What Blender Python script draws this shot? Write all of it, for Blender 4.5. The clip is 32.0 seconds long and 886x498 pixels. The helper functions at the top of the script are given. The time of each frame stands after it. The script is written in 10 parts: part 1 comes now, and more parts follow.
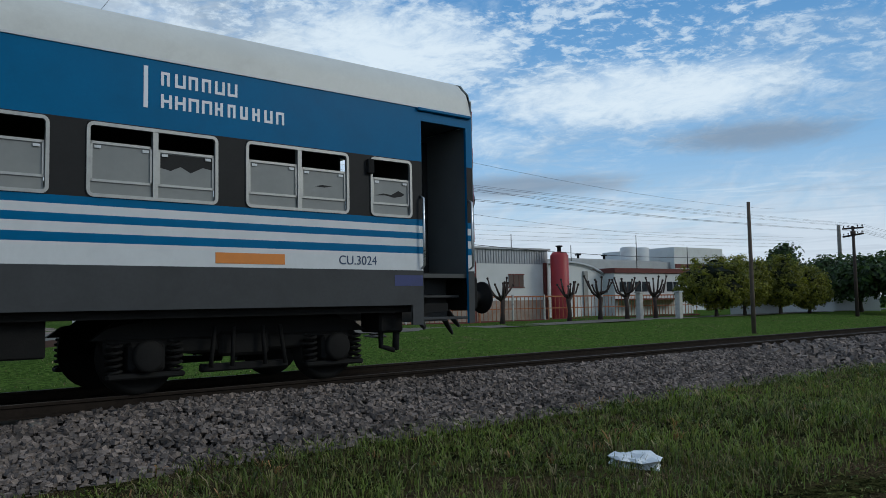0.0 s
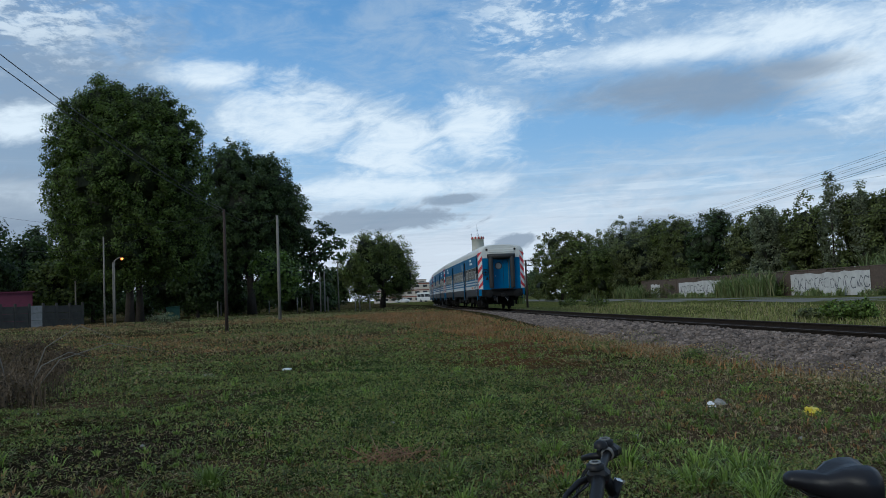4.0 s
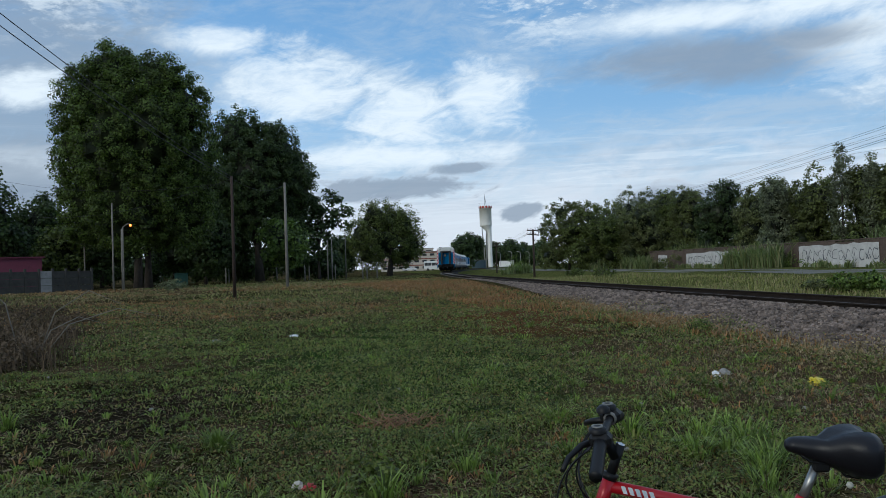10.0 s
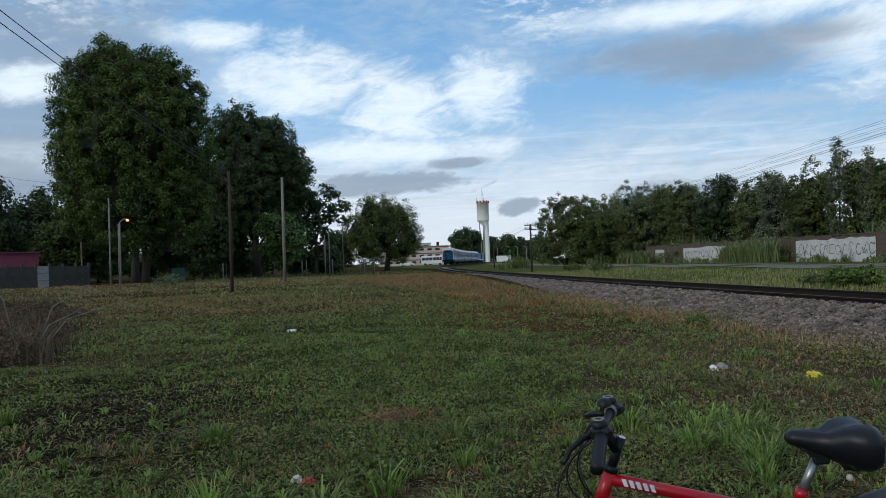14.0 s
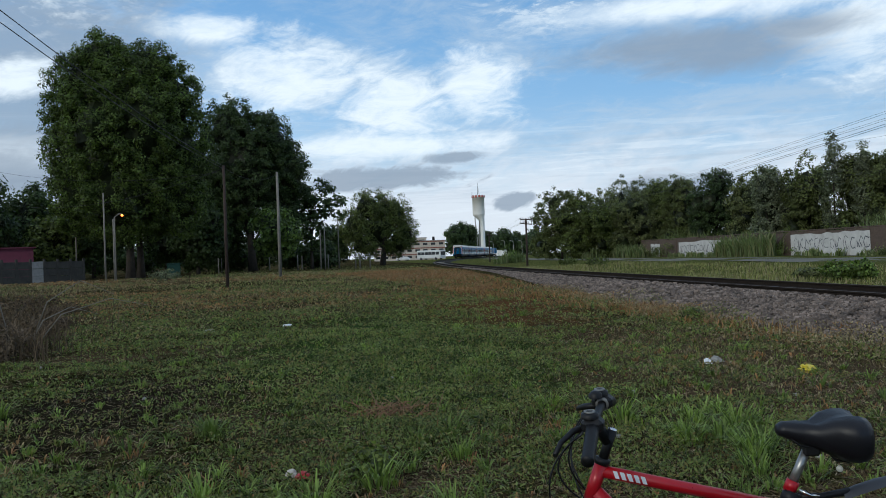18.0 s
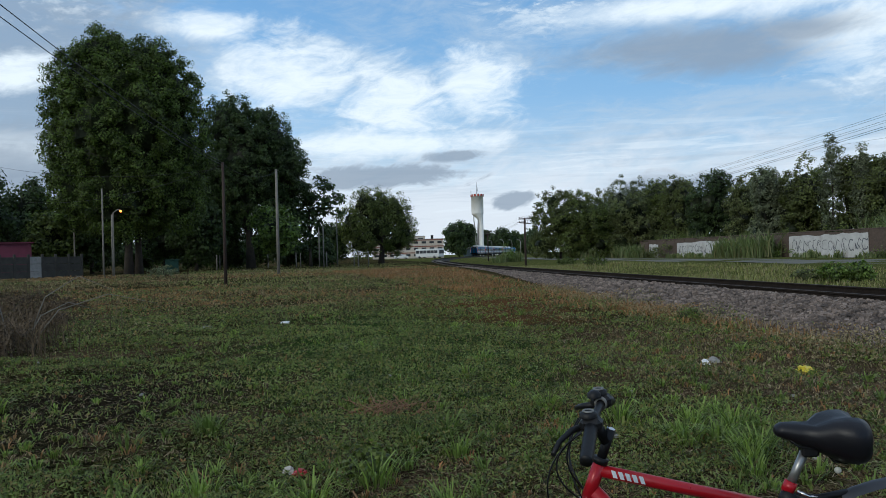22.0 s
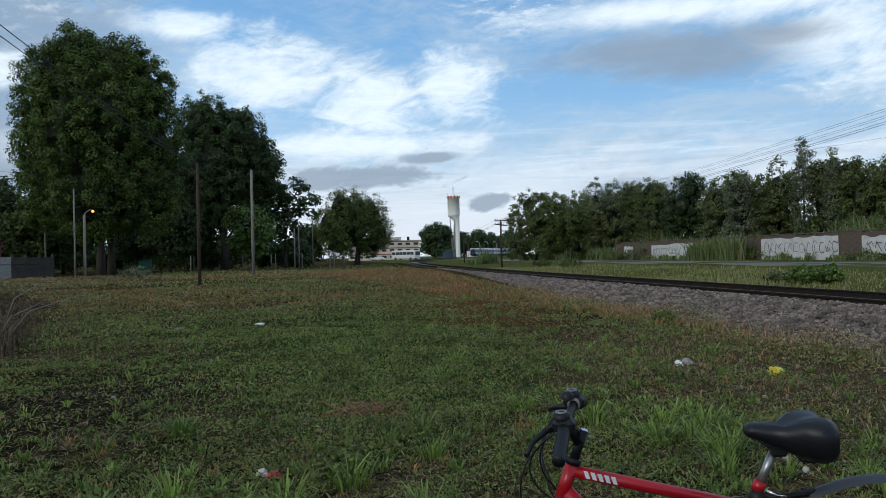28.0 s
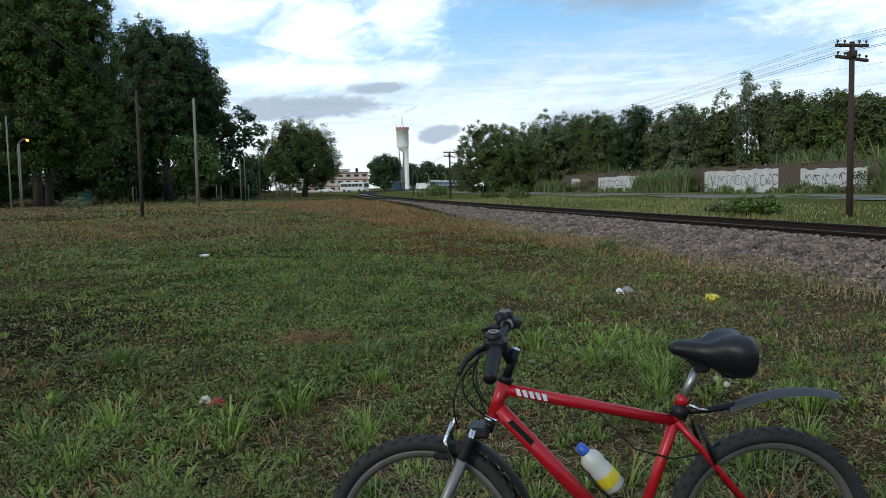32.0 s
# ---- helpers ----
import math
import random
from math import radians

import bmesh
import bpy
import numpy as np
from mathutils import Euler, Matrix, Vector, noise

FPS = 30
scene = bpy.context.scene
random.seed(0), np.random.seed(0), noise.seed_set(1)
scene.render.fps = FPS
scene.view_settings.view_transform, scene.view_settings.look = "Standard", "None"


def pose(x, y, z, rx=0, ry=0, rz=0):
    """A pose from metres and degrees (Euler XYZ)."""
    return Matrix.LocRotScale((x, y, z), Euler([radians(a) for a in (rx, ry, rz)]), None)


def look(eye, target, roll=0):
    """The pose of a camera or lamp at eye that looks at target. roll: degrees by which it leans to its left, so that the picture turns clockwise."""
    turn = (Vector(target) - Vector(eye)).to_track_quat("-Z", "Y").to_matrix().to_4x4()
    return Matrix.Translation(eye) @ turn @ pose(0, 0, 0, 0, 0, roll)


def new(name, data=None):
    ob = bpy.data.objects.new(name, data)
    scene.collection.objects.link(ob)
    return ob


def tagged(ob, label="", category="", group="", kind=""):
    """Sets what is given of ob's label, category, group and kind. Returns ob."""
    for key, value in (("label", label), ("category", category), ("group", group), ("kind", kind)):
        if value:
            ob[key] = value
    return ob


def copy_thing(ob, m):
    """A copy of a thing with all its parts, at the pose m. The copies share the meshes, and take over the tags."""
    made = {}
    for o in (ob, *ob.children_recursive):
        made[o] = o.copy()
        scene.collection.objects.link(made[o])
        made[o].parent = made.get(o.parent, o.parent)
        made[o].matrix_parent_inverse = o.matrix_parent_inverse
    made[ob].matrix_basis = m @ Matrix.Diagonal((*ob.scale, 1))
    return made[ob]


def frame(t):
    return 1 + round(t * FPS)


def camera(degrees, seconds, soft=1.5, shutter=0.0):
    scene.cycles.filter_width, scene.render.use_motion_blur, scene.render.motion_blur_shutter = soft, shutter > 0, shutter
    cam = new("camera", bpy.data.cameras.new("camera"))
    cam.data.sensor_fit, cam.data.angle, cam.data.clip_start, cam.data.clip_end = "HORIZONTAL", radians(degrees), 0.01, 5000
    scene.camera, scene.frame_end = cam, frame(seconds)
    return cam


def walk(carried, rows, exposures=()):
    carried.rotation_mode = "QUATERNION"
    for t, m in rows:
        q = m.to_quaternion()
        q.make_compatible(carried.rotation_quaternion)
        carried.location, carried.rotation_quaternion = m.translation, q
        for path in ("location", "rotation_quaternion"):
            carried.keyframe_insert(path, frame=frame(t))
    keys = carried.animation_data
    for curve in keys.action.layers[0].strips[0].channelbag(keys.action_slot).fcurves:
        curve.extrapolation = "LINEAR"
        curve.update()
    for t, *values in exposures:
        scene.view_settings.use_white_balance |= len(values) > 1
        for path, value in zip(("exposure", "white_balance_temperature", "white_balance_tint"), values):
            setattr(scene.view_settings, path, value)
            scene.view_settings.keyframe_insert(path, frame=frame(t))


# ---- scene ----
# ---- camera: a hand-held turn on the spot ----
cam = camera(57.13, 32.0, soft=0.6)
PATH = [
    (0, pose(0.000, 0.000, 1.500, 93.95, 1.10, -40.30)),
    (0.2, pose(0.000, 0.000, 1.500, 94.15, 1.70, -26.60)),
    (0.4, pose(0.000, 0.000, 1.500, 94.60, 2.30, -9.60)),
    (0.6, pose(0.000, 0.000, 1.500, 95.10, 3.70, 9.30)),
    (0.8, pose(0.000, 0.000, 1.500, 94.90, 4.10, 25.10)),
    (1, pose(0.000, 0.000, 1.500, 94.85, 3.65, 38.10)),
    (1.3, pose(0.000, 0.000, 1.505, 95.59, 3.79, 53.77)),
    (1.5, pose(0.000, 0.000, 1.510, 95.53, 3.46, 62.95)),
    (1.7, pose(0.000, 0.000, 1.512, 95.67, 3.47, 68.25)),
    (2, pose(0.000, 0.000, 1.515, 95.15, 2.50, 74.68)),
    (2.5, pose(0.000, 0.000, 1.512, 94.48, 2.80, 80.07)),
    (3, pose(-0.000, -0.000, 1.506, 93.35, 2.31, 80.72)),
    (3.5, pose(-0.000, -0.001, 1.502, 93.58, 2.55, 81.99)),
    (4, pose(-0.000, -0.002, 1.500, 93.43, 2.37, 82.76)),
    (4.5, pose(-0.001, -0.003, 1.500, 93.83, 2.26, 83.22)),
    (6.5, pose(-0.001, -0.006, 1.507, 93.38, 1.40, 83.79)),
    (7, pose(-0.002, -0.011, 1.504, 93.36, 1.32, 83.85)),
    (7.5, pose(-0.002, -0.017, 1.505, 93.18, 1.31, 83.79)),
    (8, pose(-0.002, -0.015, 1.499, 92.75, 1.29, 83.64)),
    (8.5, pose(-0.001, -0.015, 1.492, 92.01, 1.65, 83.74)),
    (9, pose(0.006, -0.005, 1.485, 91.50, 1.93, 83.44)),
    (9.5, pose(0.006, 0.004, 1.483, 91.32, 2.34, 83.60)),
    (10, pose(0.002, 0.004, 1.487, 91.26, 1.91, 83.26)),
    (10.5, pose(0.002, -0.000, 1.487, 91.17, 1.98, 83.10)),
    (11, pose(0.003, -0.004, 1.486, 91.36, 1.61, 83.36)),
    (11.5, pose(0.002, -0.007, 1.486, 91.43, 1.45, 83.26)),
    (12, pose(0.001, -0.011, 1.487, 91.39, 1.45, 83.08)),
    (12.5, pose(0.000, -0.009, 1.488, 91.34, 1.63, 82.99)),
    (13, pose(0.001, -0.007, 1.486, 91.32, 1.71, 82.95)),
    (13.5, pose(0.002, -0.006, 1.485, 91.22, 1.95, 83.04)),
    (14, pose(-0.000, -0.007, 1.483, 90.89, 1.94, 83.07)),
    (14.5, pose(-0.002, -0.006, 1.481, 90.82, 1.78, 82.80)),
    (16.5, pose(-0.002, 0.006, 1.477, 91.03, 2.14, 82.90)),
    (17, pose(0.001, 0.001, 1.480, 90.78, 1.94, 83.15)),
    (17.5, pose(0.000, 0.004, 1.480, 90.70, 2.05, 83.02)),
    (18, pose(0.001, 0.006, 1.478, 90.50, 2.06, 82.77)),
    (18.5, pose(-0.001, 0.005, 1.477, 90.61, 1.91, 82.80)),
    (19, pose(-0.002, 0.005, 1.477, 90.31, 1.93, 82.58)),
    (19.5, pose(-0.004, 0.004, 1.478, 90.29, 1.82, 82.74)),
    (20, pose(-0.004, 0.004, 1.476, 90.33, 1.68, 82.52)),
    (20.5, pose(-0.003, 0.000, 1.474, 90.29, 1.73, 82.36)),
    (21, pose(-0.003, -0.000, 1.474, 90.28, 1.63, 82.47)),
    (21.5, pose(-0.004, 0.002, 1.475, 90.34, 1.62, 82.43)),
    (22, pose(-0.003, 0.002, 1.476, 90.40, 1.57, 82.66)),
    (22.5, pose(-0.003, 0.000, 1.478, 90.52, 1.43, 82.32)),
    (23, pose(-0.002, -0.000, 1.476, 90.36, 1.38, 81.90)),
    (23.5, pose(-0.002, -0.002, 1.475, 90.60, 1.38, 82.02)),
    (24, pose(-0.001, -0.003, 1.475, 90.55, 1.54, 82.02)),
    (24.5, pose(-0.001, -0.003, 1.477, 90.62, 1.56, 81.93)),
    (25, pose(-0.001, -0.001, 1.477, 90.48, 1.69, 81.69)),
    (25.5, pose(0.000, 0.005, 1.478, 90.51, 1.78, 81.53)),
    (27.5, pose(0.001, 0.008, 1.476, 90.44, 1.57, 81.18)),
    (28, pose(0.002, 0.007, 1.476, 90.47, 1.42, 80.98)),
    (28.5, pose(0.002, 0.007, 1.477, 90.43, 1.47, 80.76)),
    (29, pose(0.003, 0.009, 1.478, 90.49, 1.52, 80.52)),
    (29.5, pose(0.005, 0.012, 1.477, 90.45, 1.46, 80.62)),
    (30, pose(0.005, 0.013, 1.478, 90.45, 1.54, 80.68)),
    (30.5, pose(0.005, 0.015, 1.477, 90.18, 1.47, 80.52)),
    (31, pose(0.004, 0.017, 1.473, 89.75, 1.44, 80.02)),
    (31.5, pose(0.009, 0.027, 1.461, 88.26, 1.42, 78.94)),
    (32, pose(0.011, 0.050, 1.445, 85.61, 1.29, 77.41)),
]
EXPOSURES = [(0, -0.13, 6050, 5), (0.7, -0.13, 6050, 5), (1.1, 0.0, 6050, 5), (2.0, -0.06, 5960, 5), (4.5, -0.07, 5980, 5), (10, 0.03, 6120, 6), (23, 0.12, 6220, 6), (30.5, 0.15, 6220, 6), (31.2, 0.22, 6300, 5), (32, 0.50, 6420, 5)]
walk(cam, PATH, EXPOSURES)

# ---- world: evening sky with broken cloud ----
SKY_STRENGTH = 0.10
scene.view_settings.exposure = 0.0


class Nodes:
    """A thin wrapper that adds nodes and links to a node tree."""

    def __init__(self, tree):
        self.t = tree
        tree.nodes.clear()

    def add(self, kind, **sets):
        n = self.t.nodes.new(kind)
        for k, v in sets.items():
            if k in n.inputs:
                n.inputs[k].default_value = v
            elif k == "op":
                n.operation = v
            elif k == "blend":
                n.blend_type = v
        return n

    def link(self, a, b):
        self.t.links.new(a, b)

    def put(self, value, socket):
        if isinstance(value, (int, float)):
            socket.default_value = value
        elif isinstance(value, tuple):
            socket.default_value = value if len(value) == 4 or socket.type == "VECTOR" else (*value, 1)
        else:
            self.link(value, socket)

    def math(self, op, a, b=0.0, c=0.0, clamp=False):
        n = self.t.nodes.new("ShaderNodeMath")
        n.operation, n.use_clamp = op, clamp
        for v, sk in zip((a, b, c), n.inputs):
            self.put(v, sk)
        return n.outputs[0]

    def mix(self, f, a, b, blend="MIX"):
        n = self.t.nodes.new("ShaderNodeMix")
        n.data_type, n.blend_type = "RGBA", blend
        self.put(f, n.inputs[0])
        self.put(a, n.inputs[6])
        self.put(b, n.inputs[7])
        return n.outputs[2]

    def ramp(self, f, stops):
        n = self.t.nodes.new("ShaderNodeValToRGB")
        e = n.color_ramp.elements
        while len(e) < len(stops):
            e.new(0.5)
        for el, (p, c) in zip(e, stops):
            el.position = p
            el.color = (*c, 1) if isinstance(c, tuple) else (c, c, c, 1)
        self.put(f, n.inputs[0])
        return n.outputs[0]

    def noise(self, vec, scale, detail=4, rough=0.55, distort=0.0):
        n = self.t.nodes.new("ShaderNodeTexNoise")
        if vec is not None:
            self.link(vec, n.inputs["Vector"])
        n.inputs["Scale"].default_value, n.inputs["Detail"].default_value = scale, detail
        n.inputs["Roughness"].default_value, n.inputs["Distortion"].default_value = rough, distort
        return n.outputs["Fac"]

    def remap(self, f, a, b, c=0.0, d=1.0):
        n = self.t.nodes.new("ShaderNodeMapRange")
        n.interpolation_type = "SMOOTHSTEP"
        for v, sk in zip((f, a, b, c, d), n.inputs):
            self.put(v, sk)
        return n.outputs[0]

    def vec(self, x, y, z):
        n = self.t.nodes.new("ShaderNodeCombineXYZ")
        for v, sk in zip((x, y, z), n.inputs):
            self.put(v, sk)
        return n.outputs[0]


def make_world():
    world = bpy.data.worlds.new("evening_sky")
    scene.world = world
    world.use_nodes = True
    n = Nodes(world.node_tree)
    sky = n.add("ShaderNodeTexSky")
    sky.sky_type, sky.sun_disc = "NISHITA", False
    sky.sun_elevation, sky.sun_rotation = radians(22), radians(215)
    sky.air_density, sky.dust_density, sky.ozone_density = 1.0, 1.2, 2.0
    way = n.add("ShaderNodeTexCoord").outputs["Generated"]
    sep = n.add("ShaderNodeSeparateXYZ")
    n.link(way, sep.inputs[0])
    x, y, z = sep.outputs
    up = n.math("MAXIMUM", z, 0.0)
    # azimuth (to the left of +y) and elevation in degrees
    az = n.math("MULTIPLY", n.math("ARCTAN2", n.math("MULTIPLY", x, -1.0), y), 57.296)
    el = n.math("MULTIPLY", n.math("ARCSINE", up), 57.296)
    # a cloud sheet seen in perspective
    over = n.math("ADD", up, 0.10)
    sheet = n.vec(n.math("DIVIDE", x, over), n.math("DIVIDE", y, over), 0.3)
    big = n.noise(sheet, 0.85, 6, 0.62, 0.5)
    fine = n.noise(sheet, 5.0, 7, 0.68, 0.6)
    ripple = n.noise(sheet, 17.0, 4, 0.65, 0.3)
    wob = n.vec(n.math("MULTIPLY", n.math("ADD", az, n.math("MULTIPLY", el, 0.8)), 0.075), n.math("MULTIPLY", el, 0.15), 0.0)
    edge = n.math("ADD", n.math("SUBTRACT", n.noise(wob, 3.4, 8, 0.62, 0.8), 0.5), n.math("MULTIPLY", n.math("SUBTRACT", n.noise(wob, 13.0, 5, 0.6, 0.6), 0.5), 0.28))

    def bank(a0, e0, wa, we, rag, lo=1.36, hi=0.28):
        """A cloud bank about a direction, with a ragged edge."""
        u = n.math("DIVIDE", n.math("SUBTRACT", az, a0), wa)
        v = n.math("DIVIDE", n.math("SUBTRACT", el, e0), we)
        r = n.math("SQRT", n.math("ADD", n.math("MULTIPLY", u, u), n.math("MULTIPLY", v, v)))
        r = n.math("ADD", r, n.math("MULTIPLY", edge, rag))
        return n.remap(r, lo, hi)

    def most(*fs):
        out = fs[0]
        for f in fs[1:]:
            out = n.math("MAXIMUM", out, f)
        return out

    clear = n.mix(1.0, sky.outputs[0], (SKY_TINT[0], SKY_TINT[1], SKY_TINT[2]), "MULTIPLY")
    blue = n.mix(0.75, clear, n.ramp(n.math("DIVIDE", el, 90.0), [(0.0, HAZE), (0.06, (0.52, 0.68, 0.86)), (0.12, (0.27, 0.50, 0.80)), (0.22, (0.13, 0.34, 0.66)), (0.6, (0.09, 0.24, 0.52))]))
    # a closed cloud deck to the north, open blue to the west; unseen cloud overhead is added to brighten the ground
    deck = most(n.math("MULTIPLY", bank(6, 14, 38, 15, 0.9, 1.25, 0.7), 0.94), n.math("MULTIPLY", n.remap(el, 24, 50), 0.6), n.math("MULTIPLY", n.remap(az, 130, 165), 0.7), n.math("MULTIPLY", n.remap(az, -80, -120), 0.7))
    tone = n.mix(n.remap(n.math("ADD", n.math("MULTIPLY", big, 0.72), n.math("MULTIPLY", fine, 0.28)), 0.38, 0.60), (0.43, 0.50, 0.59), (0.72, 0.78, 0.86))
    veil = n.math("MULTIPLY", n.remap(n.math("ADD", n.math("MULTIPLY", big, 0.6), n.math("MULTIPLY", fine, 0.4)), 0.44, 0.62), 0.5)
    dapple = n.math("MULTIPLY", n.remap(n.math("ADD", n.math("MULTIPLY", fine, 0.5), n.math("MULTIPLY", ripple, 0.5)), 0.47, 0.60),
                    most(bank(74.9, 18.5, 6, 3.5, 1.2), bank(68, 21, 9, 3.5, 1.2), bank(55, 19, 7, 3, 1.2), bank(-50, 19, 26, 8, 1.0), bank(-28, 24, 16, 10, 1.2), bank(110, 19, 7, 4, 1.4)))
    white = most(bank(93, 12.6, 5.0, 2.6, 2.4), bank(85.5, 10.6, 4.2, 2.6, 2.4), bank(80, 11.8, 3.2, 2.2, 2.2), bank(98.5, 15.6, 3.5, 1.0, 1.8), bank(110, 12, 2.6, 1.2, 1.8), bank(65, 15.9, 10, 0.9, 1.0),
                 bank(55, 13.2, 5, 2.2, 1.6), bank(111, 7.2, 4, 1.2, 1.2), bank(86.5, 7.8, 8, 1.0, 1.5),
                 bank(-53.8, 14.0, 12, 2.0, 1.6), bank(-36, 17.5, 9, 3.5, 1.6), bank(-36, 11.5, 10, 2.0, 1.6), bank(58, 16, 8, 1.6, 1.6), bank(45, 11, 10, 4, 2.0))
    low_white = n.math("MULTIPLY", n.remap(n.math("ADD", el, n.math("MULTIPLY", edge, 9.0)), 9.5, 3.0), 0.8)
    c1 = n.mix(veil, blue, CLOUD_VEIL)
    c1 = n.mix(low_white, c1, HAZE)
    c1 = n.mix(n.math("MULTIPLY", bank(110, 12, 11, 11, 1.4, 1.3, 0.3), 0.72), c1, CLOUD_GREY)
    c1 = n.mix(deck, c1, tone)
    # thin level streaks low over the horizon
    streak = n.noise(n.vec(n.math("MULTIPLY", az, 0.05), n.math("MULTIPLY", el, 0.75), 3.0), 2.2, 6, 0.6, 0.7)
    low_belt = n.math("MULTIPLY", n.remap(el, 1.0, 3.0), n.remap(el, 11.0, 6.0))
    c1 = n.mix(n.math("MULTIPLY", n.math("MULTIPLY", n.remap(streak, 0.50, 0.66), low_belt), 0.18), c1, CLOUD_GREY)
    c1 = n.mix(n.math("MULTIPLY", n.math("MULTIPLY", n.remap(streak, 0.46, 0.34), low_belt), 0.34), c1, CLOUD_WHITE)
    c2 = n.mix(n.math("MULTIPLY", dapple, 0.70), c1, CLOUD_WHITE)
    c3 = n.mix(n.math("MULTIPLY", white, n.remap(fine, 0.28, 0.60, 0.74, 1.0)), c2, CLOUD_WHITE)
    grey = most(bank(65, 13.3, 9.5, 1.35, 1.1), bank(58.5, 13.6, 4, 1.0, 1.0), bank(86.2, 5.6, 5.6, 0.85, 2.2, 1.2, 0.6), bank(89.5, 5.3, 2.6, 0.7, 1.8, 1.2, 0.6), bank(81.8, 6.9, 2.2, 0.45, 2.2, 1.2, 0.6), bank(77.6, 3.7, 1.4, 0.75, 2.2, 1.15, 0.7), bank(66, 3.9, 6, 1.3, 1.6),
                bank(112, 6.2, 6, 2.6, 1.2), bank(22.4, 14.2, 3.2, 0.9, 1.0), bank(28, 17.4, 6, 1.2, 1.4), bank(63, 12.6, 7, 1.4, 1.2), bank(-46.5, 8.2, 8, 0.8, 1.0), bank(-61.7, 10.7, 6, 1.0, 1.0), bank(2, 15, 7, 2.0, 1.6), bank(-12, 12, 5, 1.4, 1.4))
    c4 = n.mix(n.math("MULTIPLY", grey, 0.80), c3, CLOUD_GREY)
    # the ground's own bounce below the horizon
    low = n.remap(z, 0.0, -0.06)
    c5 = n.mix(low, c4, (0.05, 0.05, 0.04))
    bg = n.add("ShaderNodeBackground")
    n.link(c5, bg.inputs[0])
    bg.inputs[1].default_value = 1.0
    out = n.add("ShaderNodeOutputWorld")
    n.link(bg.outputs[0], out.inputs[0])


SKY_TINT = (SKY_STRENGTH * 0.95, SKY_STRENGTH * 1.0, SKY_STRENGTH * 1.05)
HAZE = (0.74, 0.775, 0.845)
CLOUD_VEIL = (0.50, 0.59, 0.70)
CLOUD_WHITE = (0.82, 0.89, 0.96)
CLOUD_GREY = (0.27, 0.33, 0.42)
make_world()

sun_data = bpy.data.lights.new("low_sun", "SUN")
sun_data.energy, sun_data.angle, sun_data.color = 0.95, radians(16), (1.0, 0.93, 0.80)
sun = new("low_sun", sun_data)
sun.matrix_world = look((60, -70, 45), (0, 0, 0))

# ---- materials ----
def surface(name, color, rough=0.7, metal=0.0, vary=0.25, scale=6.0, fine=60.0, bump=0.15, dark=None, dirt=0.0, dirt_color=(0.08, 0.06, 0.045),
            spread=0.0, emit=None, island=0.0, spec=0.5, dist=0.01):
    """A painted, mineral or vegetable surface: colour that drifts at two scales, grain in the relief, patches of dirt."""
    m = bpy.data.materials.new(name)
    m.use_nodes = True
    n = Nodes(m.node_tree)
    geo = n.add("ShaderNodeTexCoord").outputs["Object"]
    a, b = n.noise(geo, scale, 5, 0.6, 0.2), n.noise(geo, fine, 3, 0.6)
    other = dark or tuple(c * (1 - vary) for c in color)
    lite = tuple(min(1.0, c * (1 + vary * 0.6)) for c in color)
    col = n.ramp(a, [(0.32, other), (0.52, color), (0.72, lite)])
    col = n.mix(n.math("MULTIPLY", n.remap(b, 0.35, 0.7), 0.35), col, other)
    if spread:
        rnd = n.add("ShaderNodeObjectInfo").outputs["Random"]
        col = n.mix(n.math("MULTIPLY", rnd, spread), col, tuple(c * 0.55 for c in color))
    if island:
        rnd = n.add("ShaderNodeNewGeometry").outputs["Random Per Island"]
        col = n.mix(n.math("MULTIPLY", rnd, island), col, other)
    if dirt:
        d = n.noise(geo, scale * 0.37, 6, 0.68, 0.6)
        col = n.mix(n.math("MULTIPLY", n.remap(d, 0.52, 0.74), dirt), col, dirt_color)
    p = n.add("ShaderNodeBsdfPrincipled")
    n.link(col, p.inputs["Base Color"])
    n.link(n.math("ADD", n.math("MULTIPLY", n.math("SUBTRACT", a, 0.5), 0.25), rough, clamp=True), p.inputs["Roughness"])
    p.inputs["Metallic"].default_value = metal
    p.inputs["Specular IOR Level"].default_value = spec
    if emit:
        p.inputs["Emission Color"].default_value = (*emit[:3], 1)
        p.inputs["Emission Strength"].default_value = emit[3]
    if bump:
        bp = n.add("ShaderNodeBump", Strength=bump, Distance=dist)
        n.link(b, bp.inputs["Height"])
        n.link(bp.outputs[0], p.inputs["Normal"])
    out = n.add("ShaderNodeOutputMaterial")
    n.link(p.outputs[0], out.inputs[0])
    return m


